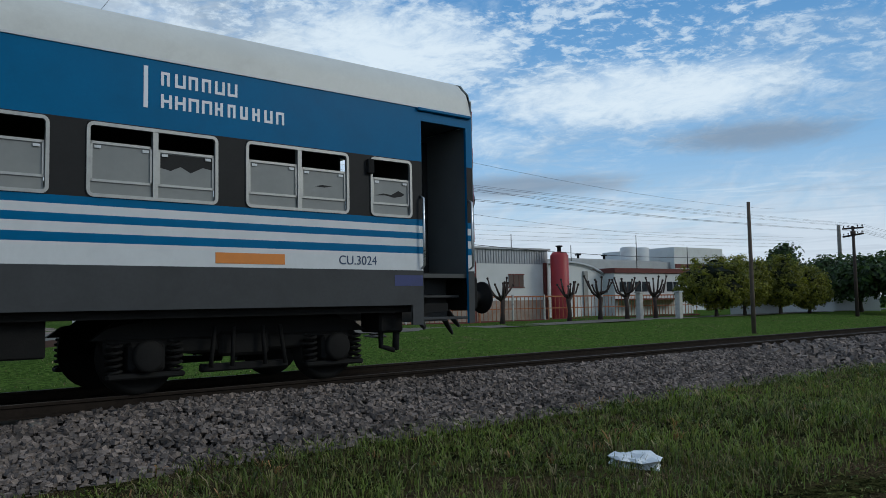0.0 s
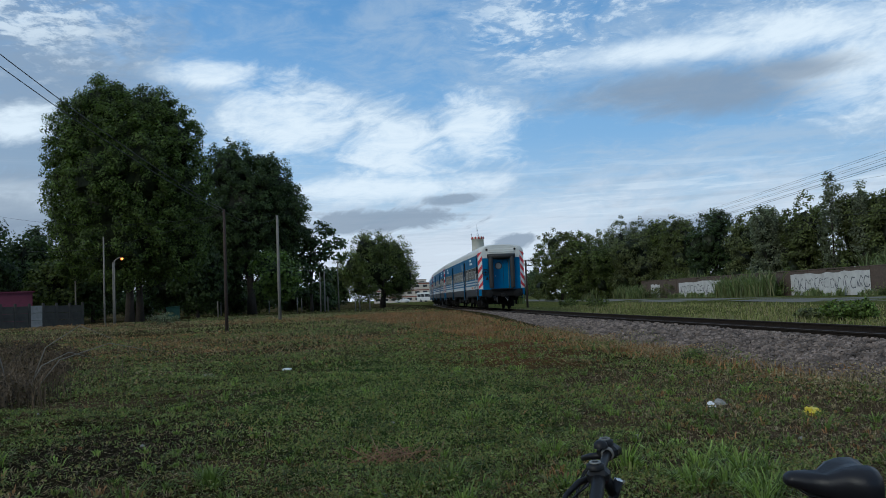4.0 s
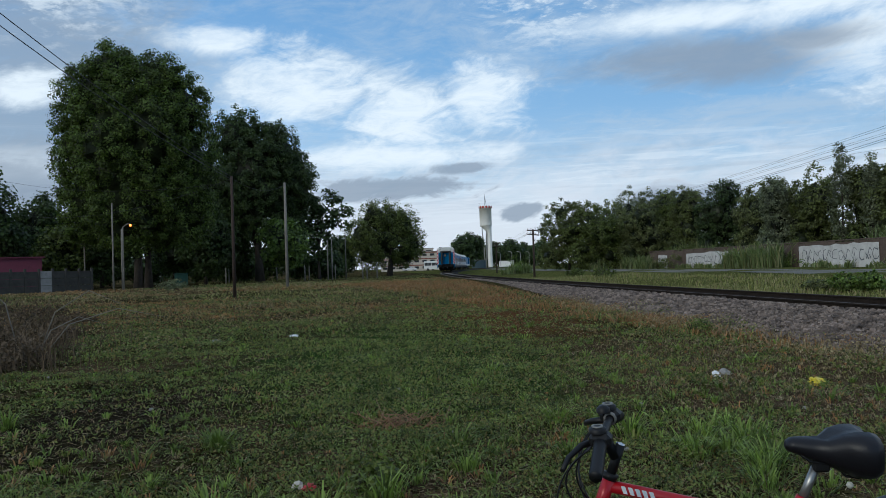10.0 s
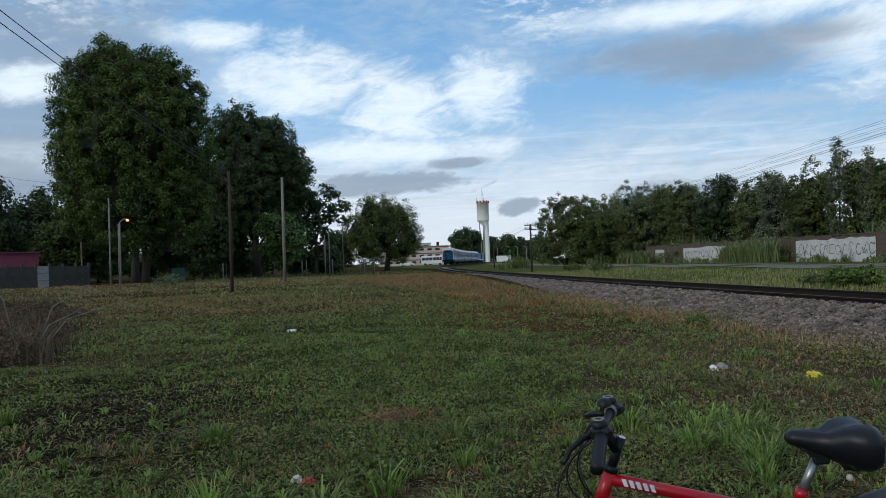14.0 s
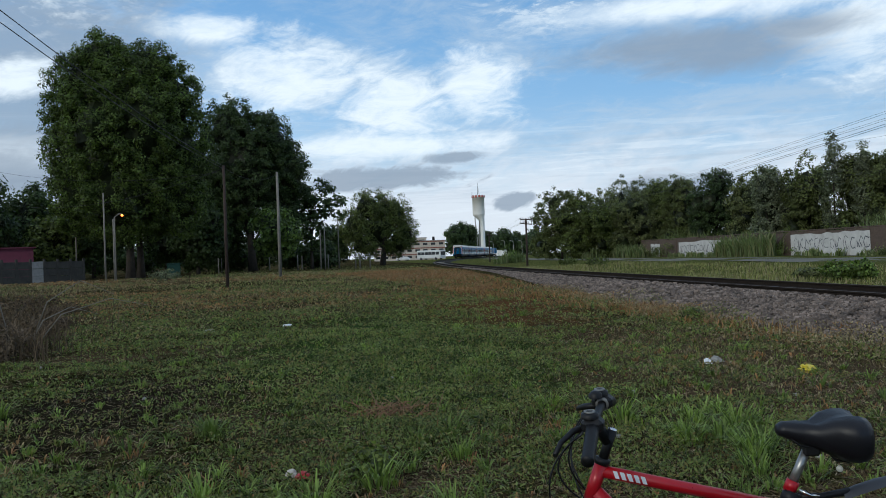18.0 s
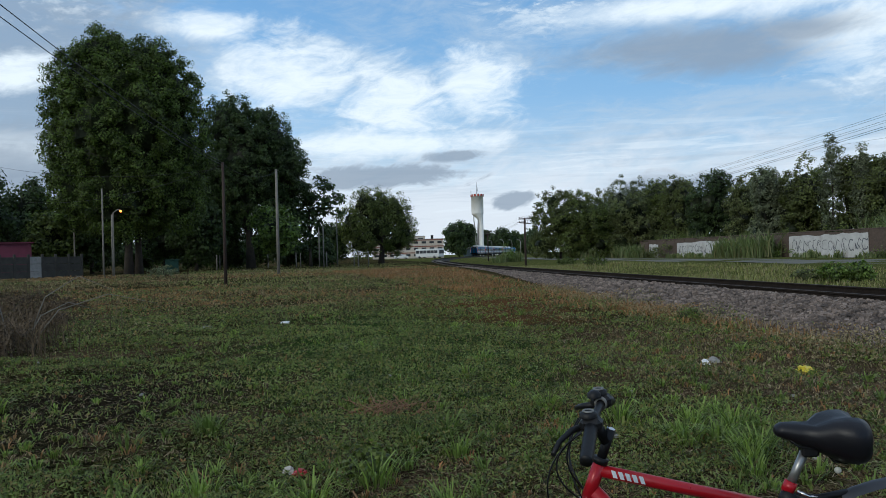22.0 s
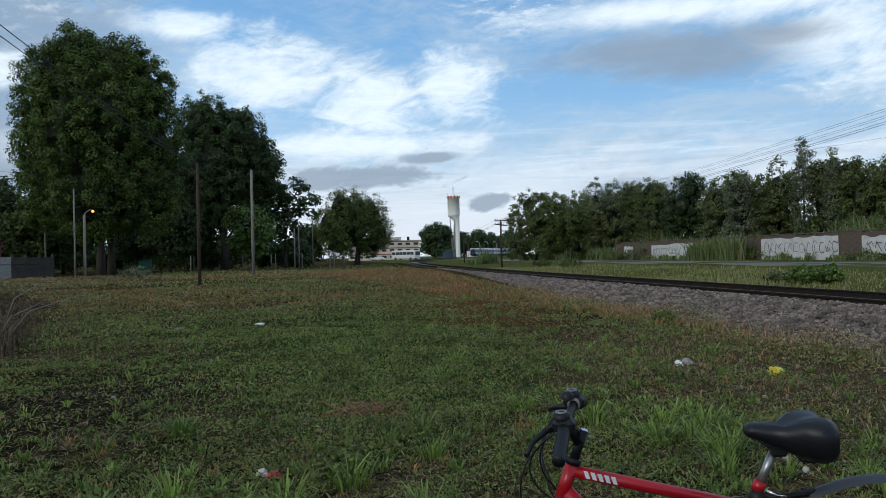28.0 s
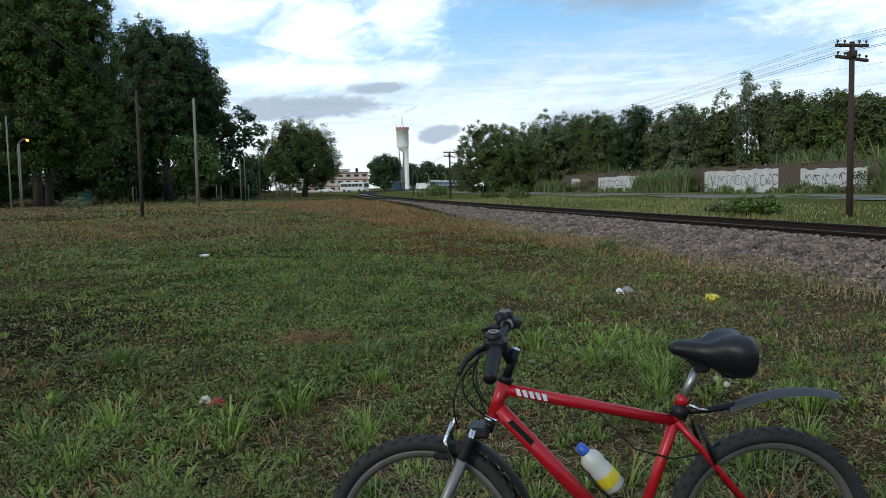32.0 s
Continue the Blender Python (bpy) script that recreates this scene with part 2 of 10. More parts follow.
def leafy(name, color, dark, dry=None, gloss=0.45, sheer=0.35, clump=0.35):
    """Leaves or blades: each piece its own shade, light passes through."""
    m = bpy.data.materials.new(name)
    m.use_nodes = True
    n = Nodes(m.node_tree)
    rnd = n.add("ShaderNodeNewGeometry").outputs["Random Per Island"]
    geo = n.add("ShaderNodeTexCoord").outputs["Object"]
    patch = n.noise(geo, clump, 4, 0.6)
    # widened tones and dark clumps put lit tips and shaded depths into the colour
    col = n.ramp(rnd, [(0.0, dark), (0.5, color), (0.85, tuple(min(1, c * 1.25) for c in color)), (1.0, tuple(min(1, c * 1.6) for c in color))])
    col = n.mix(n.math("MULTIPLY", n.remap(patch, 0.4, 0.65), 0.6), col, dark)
    if dry:
        col = n.mix(n.math("MULTIPLY", n.remap(rnd, 0.70, 0.92), 0.8), col, dry)
    p = n.add("ShaderNodeBsdfPrincipled", Roughness=gloss)
    p.inputs["Specular IOR Level"].default_value = 0.25
    n.link(col, p.inputs["Base Color"])
    tr = n.add("ShaderNodeBsdfTranslucent")
    n.link(n.mix(1.0, col, (1.1, 1.25, 0.6), "MULTIPLY"), tr.inputs[0])
    mx = n.add("ShaderNodeMixShader")
    mx.inputs[0].default_value = sheer
    n.link(p.outputs[0], mx.inputs[1])
    n.link(tr.outputs[0], mx.inputs[2])
    out = n.add("ShaderNodeOutputMaterial")
    n.link(mx.outputs[0], out.inputs[0])
    return m


def ground_material():
    """Rough grassland: green sward, dry straw, bare dark soil."""
    m = bpy.data.materials.new("sward")
    m.use_nodes = True
    n = Nodes(m.node_tree)
    geo = n.add("ShaderNodeTexCoord").outputs["Object"]
    a, b, c, d = n.noise(geo, 0.16, 5, 0.62, 0.4), n.noise(geo, 1.1, 5, 0.65, 0.3), n.noise(geo, 9.0, 4, 0.65), n.noise(geo, 55.0, 4, 0.7)
    # green's near-black end puts the shade between the blades into the colour
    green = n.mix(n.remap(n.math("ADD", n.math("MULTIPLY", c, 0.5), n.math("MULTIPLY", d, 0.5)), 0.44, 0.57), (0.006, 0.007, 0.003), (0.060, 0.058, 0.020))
    straw = n.mix(n.remap(d, 0.42, 0.58), (0.026, 0.019, 0.011), (0.135, 0.096, 0.052))
    soil = n.mix(n.remap(d, 0.4, 0.65), (0.010, 0.007, 0.004), (0.070, 0.050, 0.030))
    col = n.mix(n.remap(n.math("ADD", n.math("MULTIPLY", a, 0.45), n.math("MULTIPLY", b, 0.55)), 0.46, 0.58), green, straw)
    col = n.mix(n.math("MULTIPLY", n.remap(n.math("ADD", n.math("MULTIPLY", b, 0.6), n.math("MULTIPLY", c, 0.4)), 0.52, 0.64), 0.75), col, soil)
    sep = n.add("ShaderNodeSeparateXYZ")
    n.link(geo, sep.inputs[0])

    def plot(x0, y0, rx, ry):
        """An uneven patch of the field."""
        u = n.math("DIVIDE", n.math("SUBTRACT", sep.outputs[0], x0), rx)
        v = n.math("DIVIDE", n.math("SUBTRACT", sep.outputs[1], y0), ry)
        q = n.math("SQRT", n.math("ADD", n.math("MULTIPLY", u, u), n.math("MULTIPLY", v, v)))
        q = n.math("ADD", q, n.math("ADD", n.math("MULTIPLY", n.math("SUBTRACT", b, 0.5), 1.6), n.math("MULTIPLY", n.math("SUBTRACT", c, 0.5), 1.2)))
        return n.remap(q, 1.2, 0.5)

    # a lush strip, dried ground by the line, a burnt dark patch
    col = n.mix(n.math("MULTIPLY", plot(-14.0, 1.0, 7.0, 2.6), 0.85), col, n.mix(n.remap(d, 0.35, 0.65), (0.012, 0.026, 0.007), (0.050, 0.095, 0.025)))
    col = n.mix(n.math("MULTIPLY", plot(-9.0, 5.2, 6.0, 1.9), 0.7), col, n.mix(n.remap(d, 0.35, 0.65), (0.026, 0.019, 0.011), (0.130, 0.094, 0.053)))
    col = n.mix(n.math("MULTIPLY", plot(-24.0, 4.0, 9.0, 2.4), 0.85), col, n.mix(n.remap(d, 0.35, 0.65), (0.046, 0.022, 0.010), (0.170, 0.085, 0.036)))
    col = n.mix(n.math("MULTIPLY", plot(-6.2, 4.7, 2.8, 1.0), 0.8), col, n.mix(n.remap(d, 0.40, 0.62), (0.024, 0.017, 0.010), (0.130, 0.096, 0.058)))
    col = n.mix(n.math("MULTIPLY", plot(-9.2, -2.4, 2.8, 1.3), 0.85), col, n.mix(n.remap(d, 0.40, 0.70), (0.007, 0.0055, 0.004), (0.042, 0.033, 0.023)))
    # rough green verge beyond the track
    verge = n.remap(sep.outputs[1], 12.6, 14.2)
    col = n.mix(n.math("MULTIPLY", verge, 0.85), col, n.mix(n.remap(n.math("ADD", n.math("MULTIPLY", c, 0.5), n.math("MULTIPLY", d, 0.5)), 0.42, 0.60), (0.045, 0.055, 0.016), (0.150, 0.155, 0.050)))
    # a mown lawn beyond the track, east of the culvert
    lawn = n.math("MULTIPLY", n.remap(n.math("ADD", sep.outputs[0], n.math("MULTIPLY", b, 8.0)), -2.0, 6.0), n.remap(sep.outputs[1], 13.0, 14.5))
    col = n.mix(n.math("MULTIPLY", lawn, 0.8), col, n.mix(n.remap(b, 0.54, 0.76), n.mix(n.remap(c, 0.35, 0.65), (0.030, 0.066, 0.012), (0.085, 0.150, 0.028)), n.mix(n.remap(d, 0.35, 0.65), (0.055, 0.046, 0.024), (0.19, 0.165, 0.085))))
    p = n.add("ShaderNodeBsdfPrincipled", Roughness=0.95)
    p.inputs["Specular IOR Level"].default_value = 0.0
    n.link(col, p.inputs["Base Color"])
    bp = n.add("ShaderNodeBump", Strength=0.8, Distance=0.03)
    n.link(n.math("ADD", c, n.math("MULTIPLY", d, 0.6)), bp.inputs["Height"])
    n.link(bp.outputs[0], p.inputs["Normal"])
    out = n.add("ShaderNodeOutputMaterial")
    n.link(p.outputs[0], out.inputs[0])
    return m


SWARD = ground_material()
STONE = surface("ballast_stone", (0.300, 0.240, 0.204), 0.95, spec=0.04, vary=0.4, scale=3, fine=40, island=0.80, dark=(0.070, 0.060, 0.055), bump=0.3)
# near-black bed: shade in the gaps between stones is put into its colour
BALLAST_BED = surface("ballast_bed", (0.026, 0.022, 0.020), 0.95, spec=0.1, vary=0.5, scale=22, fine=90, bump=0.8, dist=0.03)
RAIL_TOP = surface("worn_rail", (0.060, 0.048, 0.040), 0.75, 0.0, spec=0.2, vary=0.15, bump=0.03)
RAIL_RUST = surface("rusty_rail", (0.024, 0.018, 0.014), 0.9, 0.0, spec=0.1, vary=0.4, scale=9, bump=0.3)
CONCRETE = surface("weathered_concrete", (0.30, 0.29, 0.27), 0.9, vary=0.25, scale=4, dirt=0.5, bump=0.3)
CONCRETE_PALE = surface("pale_concrete", (0.46, 0.44, 0.40), 0.9, vary=0.2, scale=5, dirt=0.5, bump=0.25)
ASPHALT = surface("asphalt", (0.165, 0.158, 0.135), 0.95, spec=0.1, vary=0.25, scale=0.8, fine=30, bump=0.3)
PAVING = surface("paving", (0.165, 0.145, 0.120), 0.95, spec=0.1, vary=0.25, scale=1.2, fine=30, bump=0.2)
T_BLUE = surface("coach_blue", (0.0, 0.118, 0.270), 0.42, spec=0.12, vary=0.12, scale=2.0, fine=30, bump=0.02, dirt=0.25, dirt_color=(0.012, 0.075, 0.16))
T_WHITE = surface("coach_white", (0.60, 0.61, 0.61), 0.38, vary=0.07, scale=2.5, fine=20, bump=0.02, dirt=0.3, dirt_color=(0.42, 0.42, 0.40))
T_ROOF = surface("coach_roof", (0.62, 0.62, 0.58), 0.5, vary=0.08, scale=1.5, fine=20, bump=0.03, dirt=0.35, dirt_color=(0.36, 0.35, 0.32))
T_DARK = surface("coach_charcoal", (0.020, 0.020, 0.020), 0.55, spec=0.15, vary=0.2, scale=2.5, fine=25, bump=0.03, dirt=0.3, dirt_color=(0.045, 0.042, 0.038))
T_SKIRT = surface("coach_skirt", (0.050, 0.052, 0.054), 0.55, spec=0.2, vary=0.18, scale=2.0, fine=25, bump=0.04, dirt=0.4, dirt_color=(0.04, 0.038, 0.035))
T_UNDER = surface("sooty_iron", (0.011, 0.0105, 0.010), 0.8, 0.0, spec=0.2, vary=0.4, scale=5, fine=40, bump=0.2)
T_RUBBER = surface("bellows_rubber", (0.022, 0.021, 0.021), 0.65, vary=0.25, scale=7, fine=30, bump=0.1)
T_INSIDE = surface("coach_lining", (0.055, 0.057, 0.056), 0.7, vary=0.15, bump=0.02)
T_BLUEPATCH = surface("patch_blue", (0.020, 0.030, 0.125), 0.5, vary=0.15, bump=0.02)
T_ORANGE = surface("panel_orange", (0.62, 0.20, 0.02), 0.45, vary=0.06, scale=8, bump=0.02)
T_RED = surface("stripe_red", (0.50, 0.022, 0.035), 0.45, vary=0.1, bump=0.02)
T_TEXT = surface("lettering_white", (0.72, 0.75, 0.78), 0.45, vary=0.05, bump=0.0)
T_INK = surface("lettering_blue", (0.02, 0.045, 0.11), 0.5, vary=0.05, bump=0.0)
ALU = surface("window_aluminium", (0.36, 0.36, 0.345), 0.45, 0.55, vary=0.15, scale=9, bump=0.03)
STEEL = surface("handrail_steel", (0.56, 0.56, 0.55), 0.3, 0.8, vary=0.1, bump=0.02)
PANE = surface("scratched_pane", (0.23, 0.232, 0.215), 0.22, vary=0.10, scale=2.5, fine=14, bump=0.01)
PANE_DARK = surface("dark_pane", (0.055, 0.062, 0.066), 0.12, vary=0.2, scale=2.0, bump=0.0)
T_LINING = surface("vestibule_grey", (0.105, 0.105, 0.10), 0.6, vary=0.15, scale=2, bump=0.02)
STRIP_TEAL = surface("strip_teal", (0.10, 0.27, 0.30), 0.5, vary=0.15, bump=0.02)
YELLOW_SIGN = surface("sign_cream", (0.62, 0.52, 0.22), 0.5, vary=0.08, bump=0.0)


# ---- mesh building ----
class Shape:
    """Gathers vertices and faces of one mesh."""

    def __init__(self):
        self.v, self.f, self.m, self.s = [], [], [], []

    def face(self, pts, mat=0, smooth=False):
        i = len(self.v)
        self.v += [tuple(p) for p in pts]
        self.f.append(tuple(range(i, i + len(pts))))
        self.m.append(mat)
        self.s.append(smooth)
        return self

    def add(self, verts, faces, mat=0, smooth=False):
        i = len(self.v)
        self.v += [tuple(p) for p in verts]
        self.f += [tuple(k + i for k in f) for f in faces]
        self.m += [mat] * len(faces)
        self.s += [smooth] * len(faces)
        return self

    def box(self, x0, y0, z0, x1, y1, z1, mat=0, cut=0.0):
        """A box between two corners; cut chamfers its edges."""
        if cut <= 0:
            v = [(x, y, z) for x in (x0, x1) for y in (y0, y1) for z in (z0, z1)]
            return self.add(v, [(0, 1, 3, 2), (4, 6, 7, 5), (0, 4, 5, 1), (2, 3, 7, 6), (0, 2, 6, 4), (1, 5, 7, 3)], mat)
        v, n = [], {}
        lo, hi = (x0, y0, z0), (x1, y1, z1)
        for c in range(8):
            s = [(c >> k) & 1 for k in range(3)]
            for ax in range(3):
                p = [(hi[k] if s[k] else lo[k]) + (0 if k == ax else (-cut if s[k] else cut)) for k in range(3)]
                n[c, ax] = len(v)
                v.append(p)
        f = [(n[c, 0], n[c, 1], n[c, 2]) for c in range(8)]
        for ax in range(3):
            o = [k for k in range(3) if k != ax]
            for side in (0, 1):
                q = [side << ax | a << o[0] | b << o[1] for a, b in ((0, 0), (1, 0), (1, 1), (0, 1))]
                f.append(tuple(n[c, ax] for c in q))
            for a, b in ((0, 0), (1, 0), (1, 1), (0, 1)):
                c = a << o[0] | b << o[1]
                d = c | 1 << ax
                f.append((n[c, o[0]], n[d, o[0]], n[d, o[1]], n[c, o[1]]))
        return self.add(v, f, mat)

    def tube(self, pts, r, sides=8, mat=0, cap=True, smooth=True):
        """A round bar along points; r is one radius or one per point."""
        pts = [Vector(p) for p in pts]
        rs = [r] * len(pts) if isinstance(r, (int, float)) else list(r)
        i0 = len(self.v)
        up = None
        for k, p in enumerate(pts):
            d = (pts[min(k + 1, len(pts) - 1)] - pts[max(k - 1, 0)]).normalized()
            if up is None:
                up = d.orthogonal().normalized()
            up = (up - d * up.dot(d)).normalized()
            w = d.cross(up)
            for j in range(sides):
                a = 2 * math.pi * j / sides
                self.v.append(tuple(p + (up * math.cos(a) + w * math.sin(a)) * rs[k]))
        for k in range(len(pts) - 1):
            for j in range(sides):
                a, b = i0 + k * sides + j, i0 + k * sides + (j + 1) % sides
                self.f.append((a, b, b + sides, a + sides))
                self.m.append(mat)
                self.s.append(smooth)
        if cap:
            for k in (0, len(pts) - 1):
                self.f.append(tuple(i0 + k * sides + j for j in range(sides)))
                self.m.append(mat)
                self.s.append(False)
        return self

    def lathe(self, center, axis, prof, sides=24, mat=0, smooth=True):
        """A turned shape: prof is rows of (along, radius) about axis through center."""
        c, ax = Vector(center), Vector(axis).normalized()
        u = ax.orthogonal().normalized()
        w = ax.cross(u)
        i0 = len(self.v)
        for d, r in prof:
            for j in range(sides):
                a = 2 * math.pi * j / sides
                self.v.append(tuple(c + ax * d + (u * math.cos(a) + w * math.sin(a)) * r))
        for k in range(len(prof) - 1):
            for j in range(sides):
                a, b = i0 + k * sides + j, i0 + k * sides + (j + 1) % sides
                self.f.append((a, b, b + sides, a + sides))
                self.m.append(mat)
                self.s.append(smooth)
        return self

    def prism(self, outline, y0, y1, axis="y", mat=0):
        """An outline in two axes drawn out along the third."""
        def place(a, b, c):
            return {"y": (a, c, b), "x": (c, a, b), "z": (a, b, c)}[axis]
        k = len(outline)
        v = [place(a, b, y0) for a, b in outline] + [place(a, b, y1) for a, b in outline]
        f = [tuple(range(k)), tuple(range(2 * k - 1, k - 1, -1))] + [(j, (j + 1) % k, k + (j + 1) % k, k + j) for j in range(k)]
        return self.add(v, f, mat)

    def mesh(self, name, mats):
        me = bpy.data.meshes.new(name)
        me.from_pydata(self.v, [], self.f)
        for m in (mats if isinstance(mats, (list, tuple)) else [mats]):
            me.materials.append(m)
        me.polygons.foreach_set("material_index", self.m)
        me.polygons.foreach_set("use_smooth", self.s)
        bm = bmesh.new()
        bm.from_mesh(me)
        bmesh.ops.recalc_face_normals(bm, faces=bm.faces)
        bm.to_mesh(me)
        bm.free()
        me.update()
        return me


def part(name, shape, mats, parent=None, label=""):
    """One mesh object, under a thing or a part."""
    me = shape.mesh(name, mats) if isinstance(shape, Shape) else shape
    ob = new(name, me)
    if parent is not None:
        ob.parent = parent
    if label:
        ob["label"] = label
    return ob


def thing(name, label, category, group="", kind="", at=None):
    """An Empty at the base of a thing that holds its parts."""
    ob = tagged(new(name), label, category, group, kind)
    if at is not None:
        ob.matrix_basis = at
    return ob


def array_mesh(name, verts, faces, mats, mat_ids=None, smooth=False):
    """A large mesh out of arrays."""
    me = bpy.data.meshes.new(name)
    k = faces.shape[1]
    me.vertices.add(len(verts))
    me.vertices.foreach_set("co", np.ascontiguousarray(verts, np.float32).ravel())
    me.loops.add(faces.size)
    me.loops.foreach_set("vertex_index", faces.astype(np.int32).ravel())
    me.polygons.add(len(faces))
    me.polygons.foreach_set("loop_start", np.arange(0, faces.size, k, dtype=np.int32))
    me.polygons.foreach_set("loop_total", np.full(len(faces), k, np.int32))
    for m in mats:
        me.materials.append(m)
    if mat_ids is not None:
        me.polygons.foreach_set("material_index", mat_ids.astype(np.int32))
    me.polygons.foreach_set("use_smooth", np.full(len(faces), smooth))
    me.update(calc_edges=True)
    return me




# ---- the lie of the land ----
TRACK_Y, CURVE_X, CURVE_R = 10.65, -20.0, 1100.0
RAIL_Z, HALF_GAUGE = 0.51, 0.80


def track_y(x):
    """The track's middle: straight, then a wide curve to the right."""
    d = np.minimum(np.asarray(x, float) - CURVE_X, 0.0)
    return TRACK_Y + d * d / (2 * CURVE_R)


def ease(v, a, b):
    q = np.clip((np.asarray(v, float) - a) / (b - a), 0, 1)
    return q * q * (3 - 2 * q)


def ground_z(x, y):
    """Height of the ground: the camera's field lies low, the street and the far field half a metre higher."""
    x, y = np.asarray(x, float), np.asarray(y, float)
    off = y - track_y(x)
    field = 0.45 * ease(np.hypot(x, y), 14, 62)
    beyond = 0.12 - 0.25 * ease(off, 2.5, 4.5) * ease(off, 9.5, 6.0) + (0.42 - 0.24 * ease(x, -8, -26)) * ease(off, 6.5, 15)
    bumps = 0.035 * np.sin(x * 0.9 + 1.3 * np.sin(y * 0.6)) * np.sin(y * 1.1 + np.sin(x * 0.5)) + 0.03 * np.sin(x * 0.31 + 2) * np.sin(y * 0.27)
    z = np.where(off < 0, field, np.maximum(field * ease(off, 30, 0) * 0, beyond))
    k = ease(np.abs(off), 0.0, 2.0)
    return z * k + 0.1 * (1 - k) + bumps * ease(np.abs(off), 3.2, 4.5)


def make_ground():
    def steps(near, far, n):
        q = np.linspace(0, 1, n)
        return near * q + (far - near) * q ** 6
    xs = np.concatenate([-steps(90, 3000, 200)[::-1], steps(70, 3000, 160)[1:]])
    ys = np.concatenate([-steps(40, 3000, 100)[::-1], steps(60, 3000, 140)[1:]])
    X, Y = np.meshgrid(xs, ys, indexing="ij")
    Z = ground_z(X, Y)
    v = np.stack([X, Y, Z], -1).reshape(-1, 3)
    i, j = np.meshgrid(np.arange(len(xs) - 1), np.arange(len(ys) - 1), indexing="ij")
    a = (i * len(ys) + j).ravel()
    f = np.stack([a, a + len(ys), a + len(ys) + 1, a + 1], -1)
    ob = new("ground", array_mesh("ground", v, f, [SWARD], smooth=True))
    tagged(ob, "rough grass field with dry straw and dark bare soil", "ground", kind="structure")


make_ground()


# ---- railway ----
def along(xs, off, z):
    """Points beside the track's middle, at a sideways distance (positive: far side)."""
    xs = np.asarray(xs, float)
    slope = np.minimum(xs - CURVE_X, 0) / CURVE_R
    k = 1 / np.sqrt(1 + slope * slope)
    return np.stack([xs - off * slope * k, track_y(xs) + off * k, np.full_like(xs, z)], -1)


def swept(name, profile, xs, mats, ids, smooth=False):
    """A profile of (sideways, up) drawn along the track."""
    k = len(profile)
    v = np.stack([along(xs, o, z) for o, z in profile], 1).reshape(-1, 3)
    n = len(xs)
    i, j = np.meshgrid(np.arange(n - 1), np.arange(k - 1), indexing="ij")
    a = (i * k + j).ravel()
    f = np.stack([a, a + 1, a + k + 1, a + k], -1)
    return array_mesh(name, v, f, mats, np.tile(np.array(ids), n - 1), smooth)


TRACK_XS = np.concatenate([np.linspace(-620, -120, 60)[:-1], np.linspace(-120, 120, 81), np.linspace(120, 420, 12)[1:]])


def bank_z(x, o):
    """Height of the crushed stone beside the track's middle; it has sunk away from the sleepers' ends in one stretch."""
    z = np.interp(o, [-3.4, -2.95, -1.75, -1.05, -0.6, 0.6, 1.3, 1.75, 2.7, 3.0], [-0.03, 0.05, 0.32, 0.415, 0.30, 0.27, 0.33, 0.32, 0.05, -0.02])
    worn = ease(x, -10.0, -6.0) * ease(x, 4.2, 0.8)
    return z - 0.15 * worn * ease(o, 0.9, -0.9) * ease(o, -2.9, -1.7)


def make_track():
    offs = np.array([-3.5, -3.2, -2.95, -2.4, -1.75, -1.45, -1.2, -0.9, -0.6, 0.6, 1.3, 1.75, 2.7, 3.1])
    xs = np.concatenate([np.linspace(-620, -120, 60)[:-1], np.linspace(-120, 120, 241), np.linspace(120, 420, 12)[1:]])
    v = np.stack([along(xs, o, 0.0) for o in offs], 1)
    v[..., 2] = bank_z(xs[:, None], offs[None, :]) - 0.05
    i, j = np.meshgrid(np.arange(len(xs) - 1), np.arange(len(offs) - 1), indexing="ij")
    a = (i * len(offs) + j).ravel()
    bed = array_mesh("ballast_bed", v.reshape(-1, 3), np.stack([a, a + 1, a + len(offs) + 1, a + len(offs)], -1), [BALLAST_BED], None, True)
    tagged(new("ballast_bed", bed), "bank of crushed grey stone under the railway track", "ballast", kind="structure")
    for side in (-1, 1):
        o = side * HALF_GAUGE
        top = RAIL_Z
        prof = [(-0.07, top - 0.16), (-0.07, top - 0.145), (-0.012, top - 0.125), (-0.010, top - 0.045), (-0.035, top - 0.035), (-0.035, top - 0.004),
                (-0.028, top), (0.028, top), (0.035, top - 0.004), (0.035, top - 0.035), (0.010, top - 0.045), (0.012, top - 0.125), (0.07, top - 0.145), (0.07, top - 0.16)]
        me = swept("rail", [(o + a, z) for a, z in prof], TRACK_XS, [RAIL_RUST, RAIL_TOP], [0, 0, 0, 0, 0, 1, 1, 1, 0, 0, 0, 0, 0])
        tagged(new("rail", me), "rusty steel rail with a polished running surface", "rail", group="rails of the track", kind="structure")


make_track()


# ---- the train ----
COACH_L, HALF_W = 27.2, 1.61
FLOOR_Z, BLUE_TOP, EAVE = 1.45, 3.85, 3.86
BANDS = [(1.00, 1.49, 4), (1.49, 1.73, 1), (1.73, 1.83, 0), (1.83, 1.94, 1), (1.94, 2.03, 0), (2.03, 2.13, 1), (2.13, 2.22, 0), (2.22, 3.06, 3), (3.06, 3.85, 0)]
DOUBLE = [2.26, 4.12, 5.99]
WIN_W, WIN_LO, WIN_HI = 1.48, 2.235, 3.035


